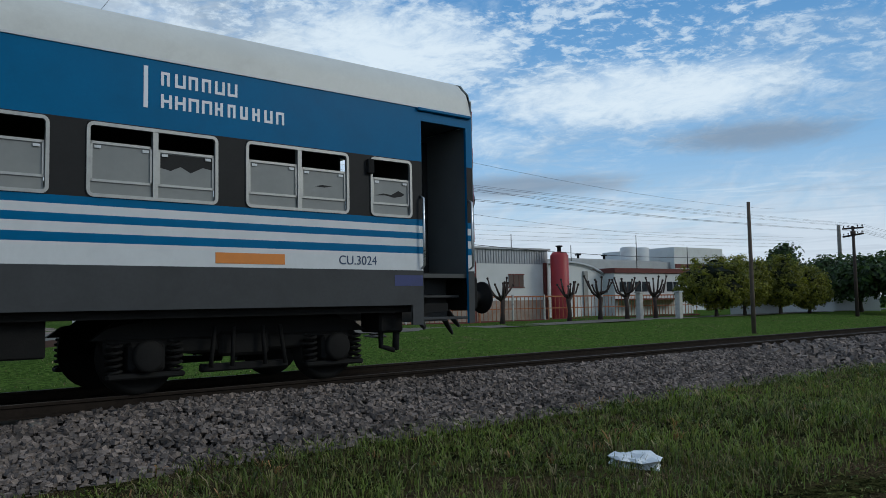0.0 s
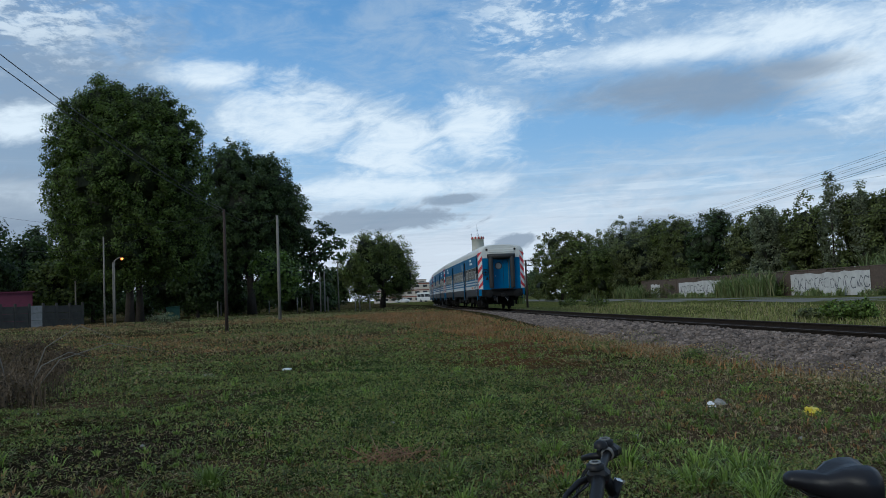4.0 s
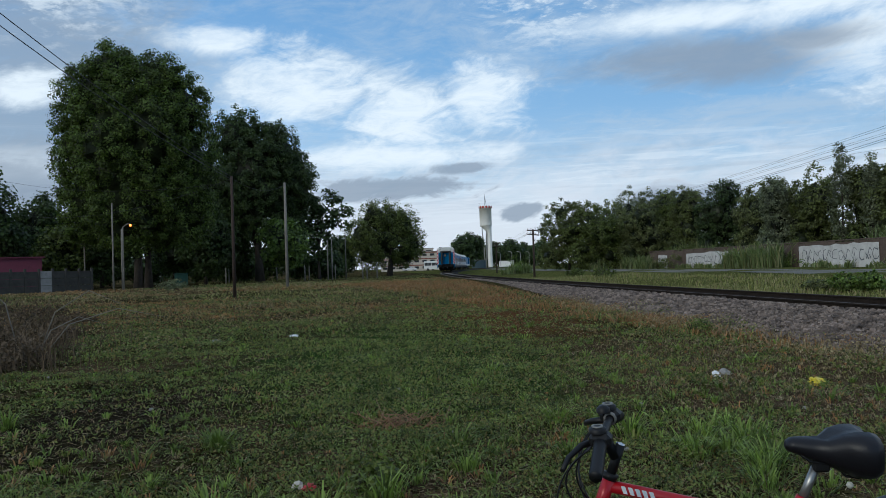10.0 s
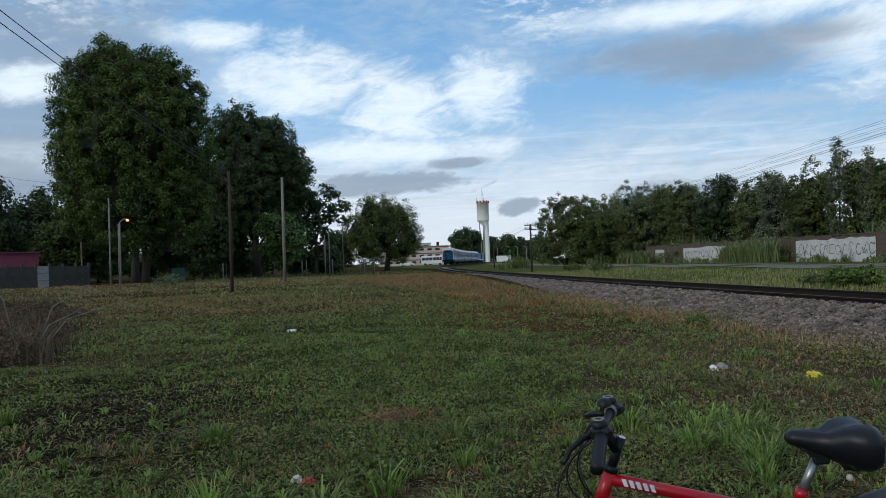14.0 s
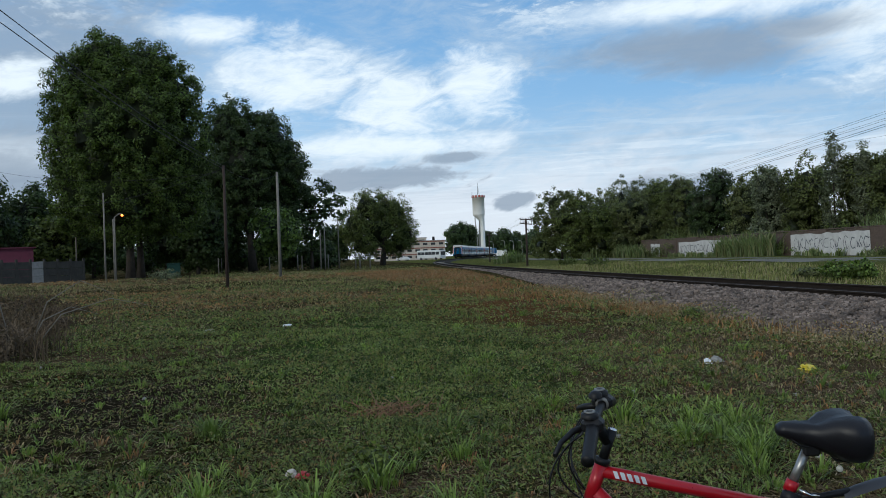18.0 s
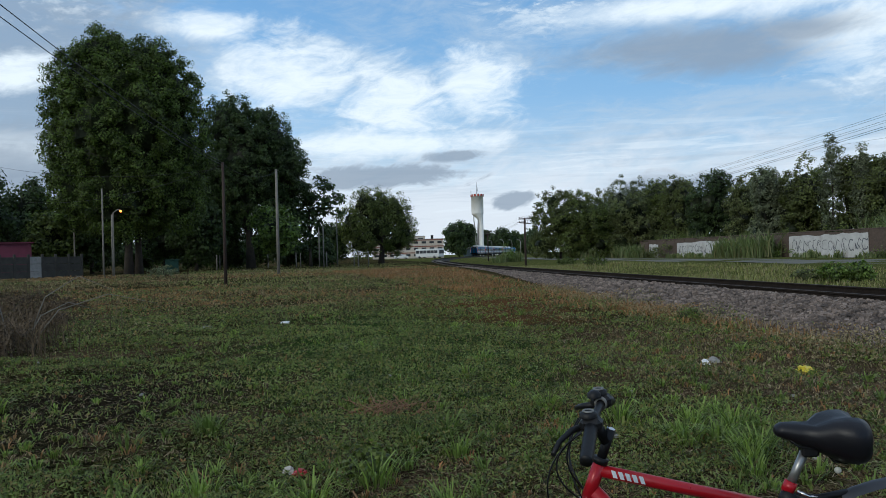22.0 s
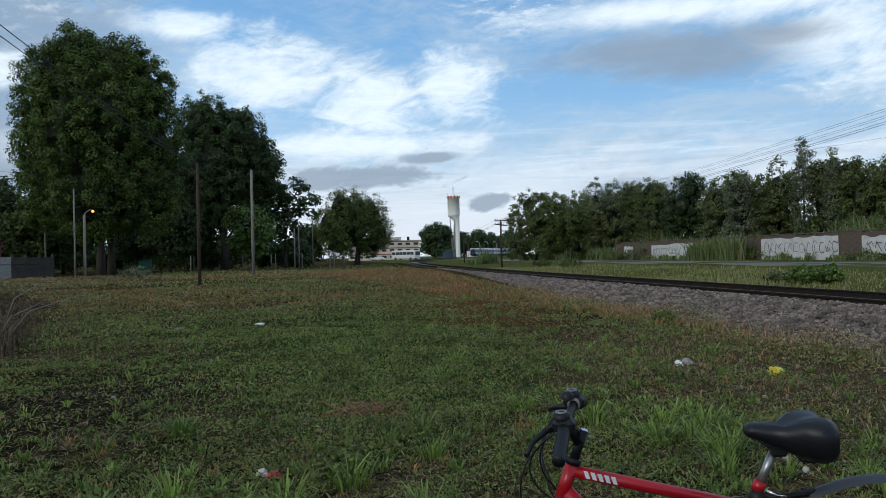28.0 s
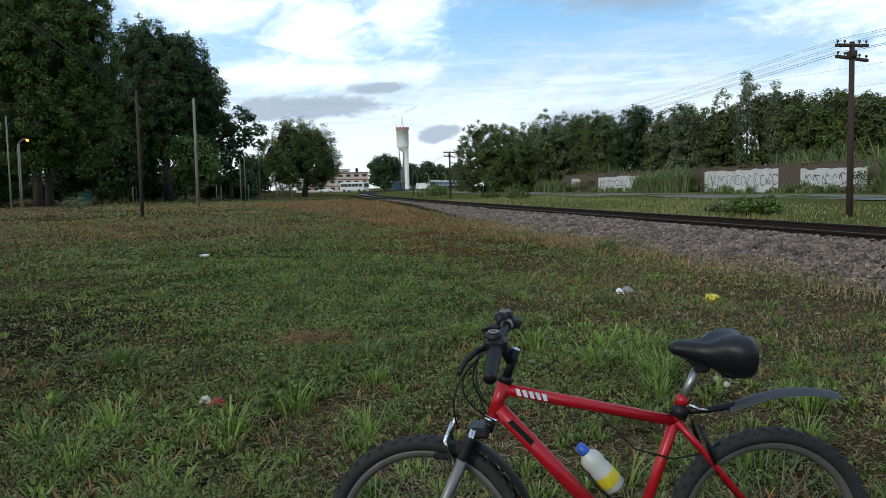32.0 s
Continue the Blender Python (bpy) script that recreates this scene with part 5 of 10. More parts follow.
def tree(name, label, x, y, lobes, mat, clumps, per, size, spread, trunk=(0.3, 3.0), bark=None, seed=1, limbs=7, group="", stems=1, rag=0.10, core=0.60):
    """A tree: tapered trunk, limbs that reach into the crown, and a crown of leaf clumps with gaps."""
    rng = np.random.default_rng(seed)
    z0 = float(ground_z(x, y)) - 0.05
    t = thing(name, label, "tree", group, at=pose(x, y, z0))
    lob = np.array(lobes, float)
    top = (lob[:, 2] + lob[:, 5] * 0.5).max()
    wood = Shape()
    r0, zt = trunk
    for s in range(stems):
        ox, oy = (0, 0) if stems == 1 else (rng.uniform(-1, 1) * r0 * 3, rng.uniform(-1, 1) * r0 * 3)
        pts, rs = [], []
        for k in range(7):
            q = k / 6
            pts.append((ox + 0.25 * r0 * math.sin(q * 5 + seed + s) + ox * q, oy + 0.25 * r0 * math.cos(q * 4 + seed) + oy * q, q * top * 0.8))
            rs.append(r0 * (1.25 if k == 0 else 1 - 0.8 * q))
        wood.tube(pts, rs, 9)
        for k in range(limbs):
            lb = lob[rng.integers(len(lob))]
            a = rng.uniform(0, 6.28)
            zb = zt + (top * 0.6 - zt) * rng.random()
            q = zb / (top * 0.8)
            bx, by = pts[0][0] + (pts[-1][0] - pts[0][0]) * q, pts[0][1] + (pts[-1][1] - pts[0][1]) * q
            tip = (lb[0] + math.cos(a) * lb[3] * 0.7, lb[1] + math.sin(a) * lb[4] * 0.7, max(lb[2] + rng.uniform(-0.3, 0.6) * lb[5], zb + 0.4))
            mid = ((bx * 0.5 + tip[0] * 0.5), (by * 0.5 + tip[1] * 0.5), zb * 0.6 + tip[2] * 0.4)
            wood.tube([(bx, by, zb), mid, tip], [r0 * 0.38, r0 * 0.24, r0 * 0.06], 6)
    part("trunk", wood, [bark or BARK], t)
    c, out = lobe_clumps(lobes, clumps, rng, 0.66, rag)
    v, f = leaf_cloud(c, spread, per, size, rng, out)
    mats = np.zeros(len(f), int)
    # dark blobs fill the lobes; the crown's inner shade is in their colour
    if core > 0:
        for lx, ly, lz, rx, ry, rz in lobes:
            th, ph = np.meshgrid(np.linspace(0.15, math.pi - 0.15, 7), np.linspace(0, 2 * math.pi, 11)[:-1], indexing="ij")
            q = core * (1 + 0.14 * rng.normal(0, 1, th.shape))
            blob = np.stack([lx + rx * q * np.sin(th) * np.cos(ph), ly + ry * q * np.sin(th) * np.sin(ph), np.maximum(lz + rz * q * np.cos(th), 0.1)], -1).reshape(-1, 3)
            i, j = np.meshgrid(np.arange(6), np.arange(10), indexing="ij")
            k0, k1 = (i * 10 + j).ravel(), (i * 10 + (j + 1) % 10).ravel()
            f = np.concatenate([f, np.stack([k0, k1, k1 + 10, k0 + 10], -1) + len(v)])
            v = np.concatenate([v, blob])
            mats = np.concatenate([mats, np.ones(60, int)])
    part("crown", array_mesh("crown", v, f, [mat, CORE_SHADE], mats), None, t)
    return t


def round_lobes(w, d, z0, z1, k, seed, flat=0.8):
    """A crown outline out of overlapping round lobes between two heights."""
    r = random.Random(seed)
    out = [(0, 0, (z0 + z1) / 2, w * 0.36, d * 0.36, (z1 - z0) * 0.44)]
    for i in range(k):
        a = 6.283 * i / k + r.uniform(-0.3, 0.3)
        q = r.uniform(0.05, 0.95)
        wide = math.sin(math.pi * min(max(q * 0.8 + 0.15, 0), 1)) ** flat
        out.append((math.cos(a) * w * 0.30 * wide, math.sin(a) * d * 0.30 * wide, z0 + (z1 - z0) * (0.18 + 0.64 * q), w * r.uniform(0.17, 0.25), d * r.uniform(0.17, 0.25), (z1 - z0) * r.uniform(0.16, 0.24)))
    return out


def plant_trees():
    # the great plane trees beside the field
    x, y = azd(103.8, 76)
    tree("plane_tree", "huge dark green plane tree with a domed crown", x, y,
         [(0, 0.1, 12.0, 6.4, 7.0, 8.8), (0.4, -3.0, 16.0, 3.5, 3.6, 4.4), (0.4, 3.0, 15.2, 3.5, 3.8, 4.6), (0.2, -3.7, 11.8, 3.1, 3.2, 4.6), (0.2, 4.0, 10.8, 3.1, 3.3, 4.8), (0.6, -1.7, 18.4, 2.7, 2.7, 3.1), (0.6, 1.9, 18.0, 2.6, 2.9, 2.9),
          (0.3, -3.9, 7.6, 2.8, 2.8, 3.6), (0.3, 4.0, 6.8, 2.8, 3.0, 3.6), (1.8, 0, 6.8, 3.6, 4.4, 3.8), (2.6, -1.4, 12.8, 3.6, 3.2, 4.2), (2.6, 2.2, 13.0, 3.5, 3.2, 4.2)],
         LEAF_PLANE, 2900, 62, 0.19, 0.36, trunk=(0.36, 3.5), bark=BARK, seed=11, limbs=12, rag=0.03, core=0.60)
    x, y = azd(103.2, 78)
    tree("plane_tree", "tall plane tree with a pale mottled trunk", x, y, [(0, 0, 10, 3.4, 3.4, 6), (0.5, 1.5, 14, 2.6, 2.6, 4)], LEAF_PLANE, 300, 30, 0.32, 0.55, trunk=(0.34, 4.0), bark=BARK, seed=12)
    x, y = azd(96.0, 98)
    tree("plane_tree", "tall dark tree with a ragged spreading crown", x, y,
         [(0, 0, 12, 5.0, 5.0, 7.4), (0, -2.0, 16.5, 3.2, 3.4, 4.0), (0, 2.2, 14.5, 3.0, 3.2, 4.2), (0, 4.6, 11.5, 2.4, 2.4, 4.0), (0, -4.5, 10.5, 2.8, 2.8, 5.0), (0, 3.0, 7.0, 2.6, 2.8, 3.4), (0, -3.2, 6.6, 2.8, 2.8, 3.2)],
         LEAF_DARK, 1600, 48, 0.24, 0.40, trunk=(0.5, 3.0), seed=13, limbs=12, rag=0.06)
    x, y = azd(91.9, 100)
    tree("tree", "dark tree with a thin open crown", x, y, [(0, -1.6, 7.6, 2.0, 2.4, 3.0), (0, 1.0, 8.6, 1.8, 2.0, 2.2), (0, 2.8, 7.4, 1.2, 1.6, 1.4), (0, 0.2, 4.8, 1.8, 2.2, 2.2)], LEAF_DARK, 170, 24, 0.42, 0.5, trunk=(0.2, 2.5), seed=14, core=0.0)
    x, y = azd(94.1, 84)
    tree("tree", "small bright green tree under taller ones", x, y, round_lobes(5.6, 5.6, 1.6, 6.6, 6, 3), LEAF_FRESH, 230, 24, 0.34, 0.5, trunk=(0.14, 1.6), seed=15)
    for k, (az, d, h, w) in enumerate(((97.6, 104, 9, 8), (99.5, 92, 8, 7), (101.5, 96, 9, 8), (106, 92, 8, 8), (90.4, 122, 6, 5))):
        x, y = azd(az, d)
        tree("tree", "dark shady tree at the edge of the field", x, y, round_lobes(w, w, 0.8, h, 6, 20 + k), LEAF_DARK, 300, 28, 0.36, 0.65, trunk=(0.2, 1.5), seed=20 + k, group="trees at the field's edge")
    for k, (az, d, h, w, m) in enumerate(((109.7, 96, 10.5, 7, LEAF_DARK), (112.2, 84, 11.6, 6, LEAF_DARK), (108.3, 92, 7.0, 6, LEAF_MID), (116, 90, 12, 10, LEAF_DARK), (113.6, 100, 12, 9, LEAF_DARK))):
        x, y = azd(az, d)
        tree("tree", "dense green tree behind the concrete fence", x, y, round_lobes(w, w, 1.0, h, 7, 30 + k), m, 340, 30, 0.34, 0.6, trunk=(0.22, 1.8), seed=30 + k, group="trees behind the fence")
    for k in range(13):
        x, y = azd(91.5 + 2.0 * k, 108 + 6 * (k % 3))
        tree("bush", "dark bushy undergrowth behind the trees", x, y, round_lobes(7.5, 6, 0.2, 3.6 + 0.7 * (k % 3), 6, 140 + k), LEAF_DARK, 150, 24, 0.42, 0.6, trunk=(0.12, 0.6), seed=140 + k, limbs=4, group="undergrowth")
    # lone trees by the line
    x, y = azd(87.3, 118)
    tree("broad_tree", "broad dark tree with a spiky open crown", x, y, [(0, 0, 5.2, 4.2, 4.2, 3.6), (0, -1.2, 8.4, 2.6, 2.8, 3.0), (0, 2.9, 7.3, 2.2, 2.4, 2.6), (0, -3.6, 5.8, 2.2, 2.3, 2.7), (0, 4.0, 4.6, 1.8, 1.9, 2.5), (0, 1.2, 8.2, 2.2, 2.2, 2.4), (0, -2.4, 3.0, 2.4, 2.4, 2.0), (0, 2.6, 3.0, 2.2, 2.3, 1.9)],
         LEAF_MID, 900, 38, 0.22, 0.42, trunk=(0.32, 1.4), seed=41, limbs=10, stems=2, core=0.5)
    x, y = azd(81.5, 335)
    tree("broad_tree", "dark bushy tree beside the water tower", x, y, round_lobes(15.5, 15.5, 1.0, 15.2, 7, 42), LEAF_DARK, 300, 24, 0.9, 1.2, trunk=(0.3, 1.5), seed=42)
    for k in range(9):
        az = 80.2 - 0.55 * k
        x, y = azd(az, 640 + 14 * (k % 3))
        tree("far_tree", "dark tree in the distant belt behind the water tower", x, y, round_lobes(21, 16, 0.5, (16.5, 19, 15, 20.5)[k % 4], 6, 50 + k), LEAF_DARK, 150, 22, 1.8, 2.4, trunk=(0.3, 2), seed=50 + k, group="distant tree belt")
    # the wood behind the graffiti wall
    wood = [(74.4, 132, 4.7, 10.5, LEAF_WOOD, "dark round-headed tree at the end of the wood"), (72.6, 128, 4.4, 9, LEAF_MID, "green tree in the wood"), (71.3, 138, 4.75, 7.5, LEAF_OLIVE, "olive-green tree in the wood"),
            (70.3, 150, 5.6, 6, LEAF_GREY, "grey-green gum tree above the wood"), (68.9, 152, 5.5, 5, LEAF_GREY, "grey-green gum tree above the wood"), (69.2, 126, 4.6, 8, LEAF_OLIVE, "olive-green tree in the wood"),
            (67.5, 128, 5.1, 6.5, LEAF_MID, "green tree in the wood"), (66.2, 122, 5.2, 7, LEAF_WOOD, "dark tree in the wood"), (64.2, 114, 5.75, 6.4, LEAF_DARK, "dark round tree in the wood"),
            (62.0, 108, 5.4, 6, LEAF_OLIVE, "olive-green tree in the wood"), (60.6, 100, 5.7, 5.6, LEAF_GREY, "pale grey-green tree in the wood"), (58.6, 98, 6.4, 5.8, LEAF_WOOD, "tall dark tree in the wood"),
            (55.6, 94, 6.3, 5.4, LEAF_WOOD, "dark tree in the wood"), (53.6, 92, 6.2, 5.5, LEAF_WOOD, "dark tree in the wood"), (51.6, 90, 6.1, 5.5, LEAF_MID, "green tree in the wood"), (49.5, 88, 5.6, 5.8, LEAF_WOOD, "dark tree in the wood"),
            (47.2, 84, 5.1, 6, LEAF_MID, "green tree in the wood"), (44.8, 82, 4.6, 5.5, LEAF_WOOD, "dark tree in the wood"), (42.4, 80, 3.6, 5, LEAF_WOOD, "dark tree behind the wall"), (40.2, 78, 3.9, 5, LEAF_WOOD, "dark tree behind the wall"), (37.6, 80, 3.1, 5, LEAF_WOOD, "dark tree behind the wall"), (35.0, 84, 2.6, 5, LEAF_MID, "tree behind the wall")]
    for k, (az, d, el, w, m, lab) in enumerate(wood):
        x, y = azd(az, d)
        h = d * math.tan(radians(el)) + 0.95
        tree("wood_tree", lab, x, y, round_lobes(w * 1.25, w * 1.1, 0.2, h, 7, 60 + k) + [(math.cos(q) * w * 0.38, math.sin(q) * w * 0.34, h * 0.2, w * 0.26, w * 0.24, h * 0.2) for q in (0.4, 1.9, 3.3, 4.9)], m, 760 if k < 3 else 560, 36, 0.24, 0.36, trunk=(0.2, 2.0), seed=60 + k, limbs=8, group="trees of the wood", rag=0.02, core=0.34 if k < 3 else 0.5)
    for az, d, el, w in ((57.0, 93, 7.2, 2.2), (55.3, 92, 6.35, 1.8)):
        x, y = azd(az, d)
        h = d * math.tan(radians(el)) + 0.95
        tree("poplar", "slender grey poplar with sparse leaves", x, y, [(0, 0, h * 0.50, w * 0.52, w * 0.52, h * 0.40), (0.1, 0.2, h * 0.72, w * 0.42, w * 0.42, h * 0.20), (0, 0, h * 0.88, w * 0.22, w * 0.22, h * 0.13)], LEAF_GREY, 260, 24, 0.18, 0.26, trunk=(0.16, 2.0), seed=int(az * 10), limbs=3, group="poplars", core=0.0)
    # trees round the cross street and behind the warehouse
    for k, (az, d, h, w, m) in enumerate(((11.5, 78, 15.5, 5, LEAF_DARK), (13.6, 82, 13.6, 4, LEAF_DARK), (-8.4, 96, 7.4, 8, LEAF_DARK), (-10.9, 92, 7.0, 8, LEAF_MID), (-5.0, 112, 7.0, 7, LEAF_DARK), (-12.6, 104, 6.2, 6, LEAF_DARK), (-4.0, 90, 5.5, 4, LEAF_DARK))):
        x, y = azd(az, d)
        tree("street_tree", "dark leafy street tree", x, y, round_lobes(w, w, 1.2, h, 7, 90 + k), m, 300, 26, 0.38, 0.5, trunk=(0.2, 2.0), seed=90 + k, group="street trees")
    # clipped round trees in front of the factory offices
    for k, (az, d, h, w) in enumerate(((-54.8, 50, 3.7, 3.9), (-56.6, 54, 3.9, 2.9), (-58.8, 56, 3.9, 2.7), (-60.5, 58, 3.1, 2.4))):
        x, y = azd(az, d)
        tree("clipped_tree", "clipped round tree with sunlit yellow-green leaves", x, y, [(0, 0, h * 0.56, w * 0.55, w * 0.55, h * 0.42), (0, 0, h * 0.46, w * 0.58, w * 0.58, h * 0.32)], LEAF_SUNLIT, 420, 34, 0.13, 0.17, trunk=(0.11, 0.7), seed=110 + k, limbs=4, group="clipped trees", rag=0.03, core=0.70)
    for k, (az, d, h, w) in enumerate(((-59.2, 72, 5.6, 3.4), (-61.9, 66, 4.0, 4), (-63.4, 62, 3.9, 4.5), (-65.2, 60, 4.2, 5))):
        x, y = azd(az, d)
        tree("street_tree", "dark leafy street tree", x, y, round_lobes(w, w, 0.8, h, 6, 120 + k), LEAF_DARK, 190, 22, 0.32, 0.42, trunk=(0.14, 1.3), seed=120 + k, group="street trees")


plant_trees()


def reeds(name, label, areas, seed):
    """Stands of tall arching blades."""
    rng = np.random.default_rng(seed)
    vs, fs, base = [], [], 0
    for x0, x1, y0, y1, h, n in areas:
        m = max(6, n // 26)
        cx, cy, ch = rng.uniform(x0, x1, m), rng.uniform(y0, y1, m), rng.uniform(0.45, 1.1, m)
        pick = rng.integers(0, m, n)
        x, y = cx[pick] + rng.normal(0, 0.28, n), np.clip(cy[pick] + rng.normal(0, 0.25, n), y0, y1)
        z = ground_z(x, y)
        hh = h * ch[pick] * rng.uniform(0.5, 1.1, n)
        a = rng.uniform(0, 6.283, n)
        lean = hh * rng.uniform(0.08, 0.65, n)
        w = 0.035 + 0.045 * rng.random(n)
        dx, dy = np.cos(a), np.sin(a)
        p0, p1, p2 = np.stack([x, y, z], -1), np.stack([x + dx * lean * 0.25, y + dy * lean * 0.25, z + hh * 0.6], -1), np.stack([x + dx * lean, y + dy * lean, z + hh], -1)
        s = np.stack([-dy * w, dx * w, 0 * w], -1)
        v = np.stack([p0 - s, p0 + s, p1 + s, p1 - s, p2 + s * 0.1, p2 - s * 0.1], 1).reshape(-1, 3)
        q = np.arange(n)[:, None] * 6 + base
        vs.append(v)
        fs += [q + np.array([[0, 1, 2, 3]]), q + np.array([[3, 2, 4, 5]])]
        base += n * 6
    ob = new(name, array_mesh(name, np.concatenate(vs), np.concatenate(fs), [REED]))
    return tagged(ob, label, "reeds", kind="stuff")


reeds("reeds", "tall green reeds growing along the graffiti wall",
      [(-47, -36, 41.0, 42.6, 3.2, 1500), (-84.5, -73.5, 40.6, 42.6, 2.4, 1700), (-118, -106, 40, 42.4, 1.9, 1500), (-100, -84, 41.8, 42.7, 0.7, 600), (-72, -30, 41.6, 42.7, 0.7, 1300), (-66, -48, 44.5, 48, 3.8, 1500),
       (-108, -92, 44.5, 47, 3.4, 900), (-132, -118, 36, 40, 1.8, 900), (-119.5, -112.5, 22.8, 26.5, 1.7, 420)], 5)


def thicket(areas, seed):
    """Leafy scrub in front of a wall."""
    rng = np.random.default_rng(seed)
    for x0, x1, y, h, mat in areas:
        n = int((x1 - x0) * 7)
        x = rng.uniform(x0, x1, n)
        top = h * (0.55 + 0.45 * np.sin(x * 1.1 + seed) * np.sin(x * 0.37 + 1.0))
        yy = y + rng.normal(0, 0.35, n)
        c = np.stack([x, yy, ground_z(x, yy) + np.maximum(top, 0.35 * h) * rng.random(n) ** 0.7], -1)
        v, f = leaf_cloud(c, 0.30, 26, 0.15, rng)
        tagged(new("scrub", array_mesh("scrub", v, f, [mat])), "leafy light green scrub growing against the wall", "scrub", kind="stuff")


thicket([(-119.0, -113.0, 24.6, 2.9, LEAF_FRESH), (-51.5, -47.4, 42.2, 2.3, LEAF_FRESH), (-39.6, -33.0, 42.2, 2.3, LEAF_FRESH), (-60.0, -51.2, 42.3, 0.9, LEAF_OLIVE), (-85.0, -72.0, 42.1, 2.2, LEAF_FRESH), (-107.5, -100.5, 42.2, 2.2, LEAF_OLIVE),
         (-48.0, -39.0, 42.4, 0.7, LEAF_FRESH), (-34.0, -28.5, 42.2, 1.2, LEAF_OLIVE), (-112.0, -72.0, 44.2, 3.1, LEAF_MID), (-72.0, -29.0, 44.2, 3.0, LEAF_MID)], 6)


# ---- wall with graffiti ----
BRICK = surface("weathered_brick", (0.110, 0.078, 0.060), 0.95, vary=0.4, scale=5, fine=25, bump=0.4, dirt=0.5, dirt_color=(0.06, 0.05, 0.04))
LIMEWASH = surface("flaking_limewash", (0.56, 0.55, 0.53), 0.95, vary=0.18, scale=1.6, fine=14, bump=0.2, dirt=0.7, dirt_color=(0.26, 0.22, 0.19))
SPRAY = surface("spray_paint", (0.09, 0.095, 0.11), 0.8, vary=0.3, scale=4, bump=0.0)
RUST = surface("rust_brown", (0.14, 0.055, 0.032), 0.9, vary=0.35, scale=4, bump=0.3)
RED_OXIDE = surface("red_oxide", (0.125, 0.030, 0.022), 0.8, vary=0.25, scale=3, bump=0.1)
POLE_WOOD = surface("pole_wood", (0.105, 0.075, 0.055), 0.95, vary=0.35, scale=2, fine=25, bump=0.4)
POLE_DARK = surface("creosoted_wood", (0.045, 0.028, 0.021), 0.9, vary=0.35, scale=3, fine=25, bump=0.3)
POLE_GREY = surface("grey_wood", (0.20, 0.185, 0.16), 0.95, vary=0.3, scale=2, fine=25, bump=0.3)
POLE_STONE = surface("spun_concrete", (0.17, 0.155, 0.135), 0.9, vary=0.2, scale=2, bump=0.15)
WIRE = surface("line_wire", (0.03, 0.03, 0.032), 0.6, 0.3, vary=0.1, bump=0.0)
CERAMIC = surface("insulator", (0.07, 0.05, 0.045), 0.3, vary=0.15, bump=0.0)


def scribble(s, x0, x1, z0, z1, y, seed):
    """Sprayed letters shown as plain loops and strokes."""
    r = random.Random(seed)
    x = x0
    while x < x1 - 0.5:
        w = r.uniform(0.7, 1.15)
        h0, h1 = z0 + r.uniform(0.0, 0.2), z1 - r.uniform(0.0, 0.2)
        k = r.choice((5, 7, 9))
        pts = [(x + w * (0.5 + 0.42 * math.cos(a)), (h0 + h1) / 2 + (h1 - h0) * 0.46 * math.sin(a * r.choice((1, 1, 2)))) for a in [r.uniform(0, 1) + 5.2 * i / k for i in range(k + 1)]]
        t = r.uniform(0.025, 0.045)
        for (ax, az_), (bx, bz) in zip(pts, pts[1:]):
            d = math.hypot(bx - ax, bz - az_) or 1
            nx, nz = -(bz - az_) / d * t, (bx - ax) / d * t
            s.face([(ax - nx, y, az_ - nz), (bx - nx, y, bz - nz), (bx + nx, y, bz + nz), (ax + nx, y, az_ + nz)])
        x += w * r.uniform(0.85, 1.1)


def graffiti_wall():
    y = 43.0
    x0, x1 = -112.0, -29.0
    base = 0.1
    w = thing("boundary_wall", "long low brick wall with flaking limewash and graffiti", "wall", at=pose(0, y, 0))
    n = 28
    for k in range(n):
        a, b = x0 + (x1 - x0) * k / n, x0 + (x1 - x0) * (k + 1) / n
        part("wall_bay", Shape().box(a, 0.0, base, b, 0.22, 2.52 + 0.05 * ((k * 7) % 3)), [BRICK], w)
        part("pier", Shape().box(a - 0.15, -0.06, base, a + 0.15, 0.28, 2.7, 0, 0.02), [BRICK], w)
        part("coping", Shape().box(a, -0.03, 2.60, b, 0.25, 2.70, 0, 0.02), [BRICK], w)
    white = [(-47.6, -39.4, 2.22), (-33.5, -29.2, 1.9), (-58.5, -51.0, 2.2), (-73.2, -61.4, 2.36), (-99.2, -83.4, 2.22), (-108.6, -105.4, 2.1)]
    for k, (a, b, top) in enumerate(white):
        rng = random.Random(k)
        pts = [(a, 0.3)] + [(a + (b - a) * q / 14, top + rng.uniform(-0.12, 0.06)) for q in range(15)] + [(b, 0.3)]
        panel = part("limewash_panel", Shape().prism(pts, -0.075, -0.07), [LIMEWASH], w, "white limewashed stretch of wall")
        s = Shape()
        scribble(s, a + 0.5, b - 0.4, 0.75, top - 0.3, -0.079, 40 + k)
        part("graffiti", s, [SPRAY], panel, "dark sprayed scrawl")


graffiti_wall()


# ---- poles and lines ----
def sag(a, b, drop, n=14):
    a, b = Vector(a), Vector(b)
    return [tuple(a.lerp(b, k / n) - Vector((0, 0, drop * 4 * (k / n) * (1 - k / n)))) for k in range(n + 1)]


def wire(a, b, drop=0.5, r=0.008, label="thin dark overhead wire"):
    ob = part("overhead_wire", Shape().tube(sag(a, b, drop), r, 4), [WIRE])
    return tagged(ob, label, "wire", group="overhead wires")


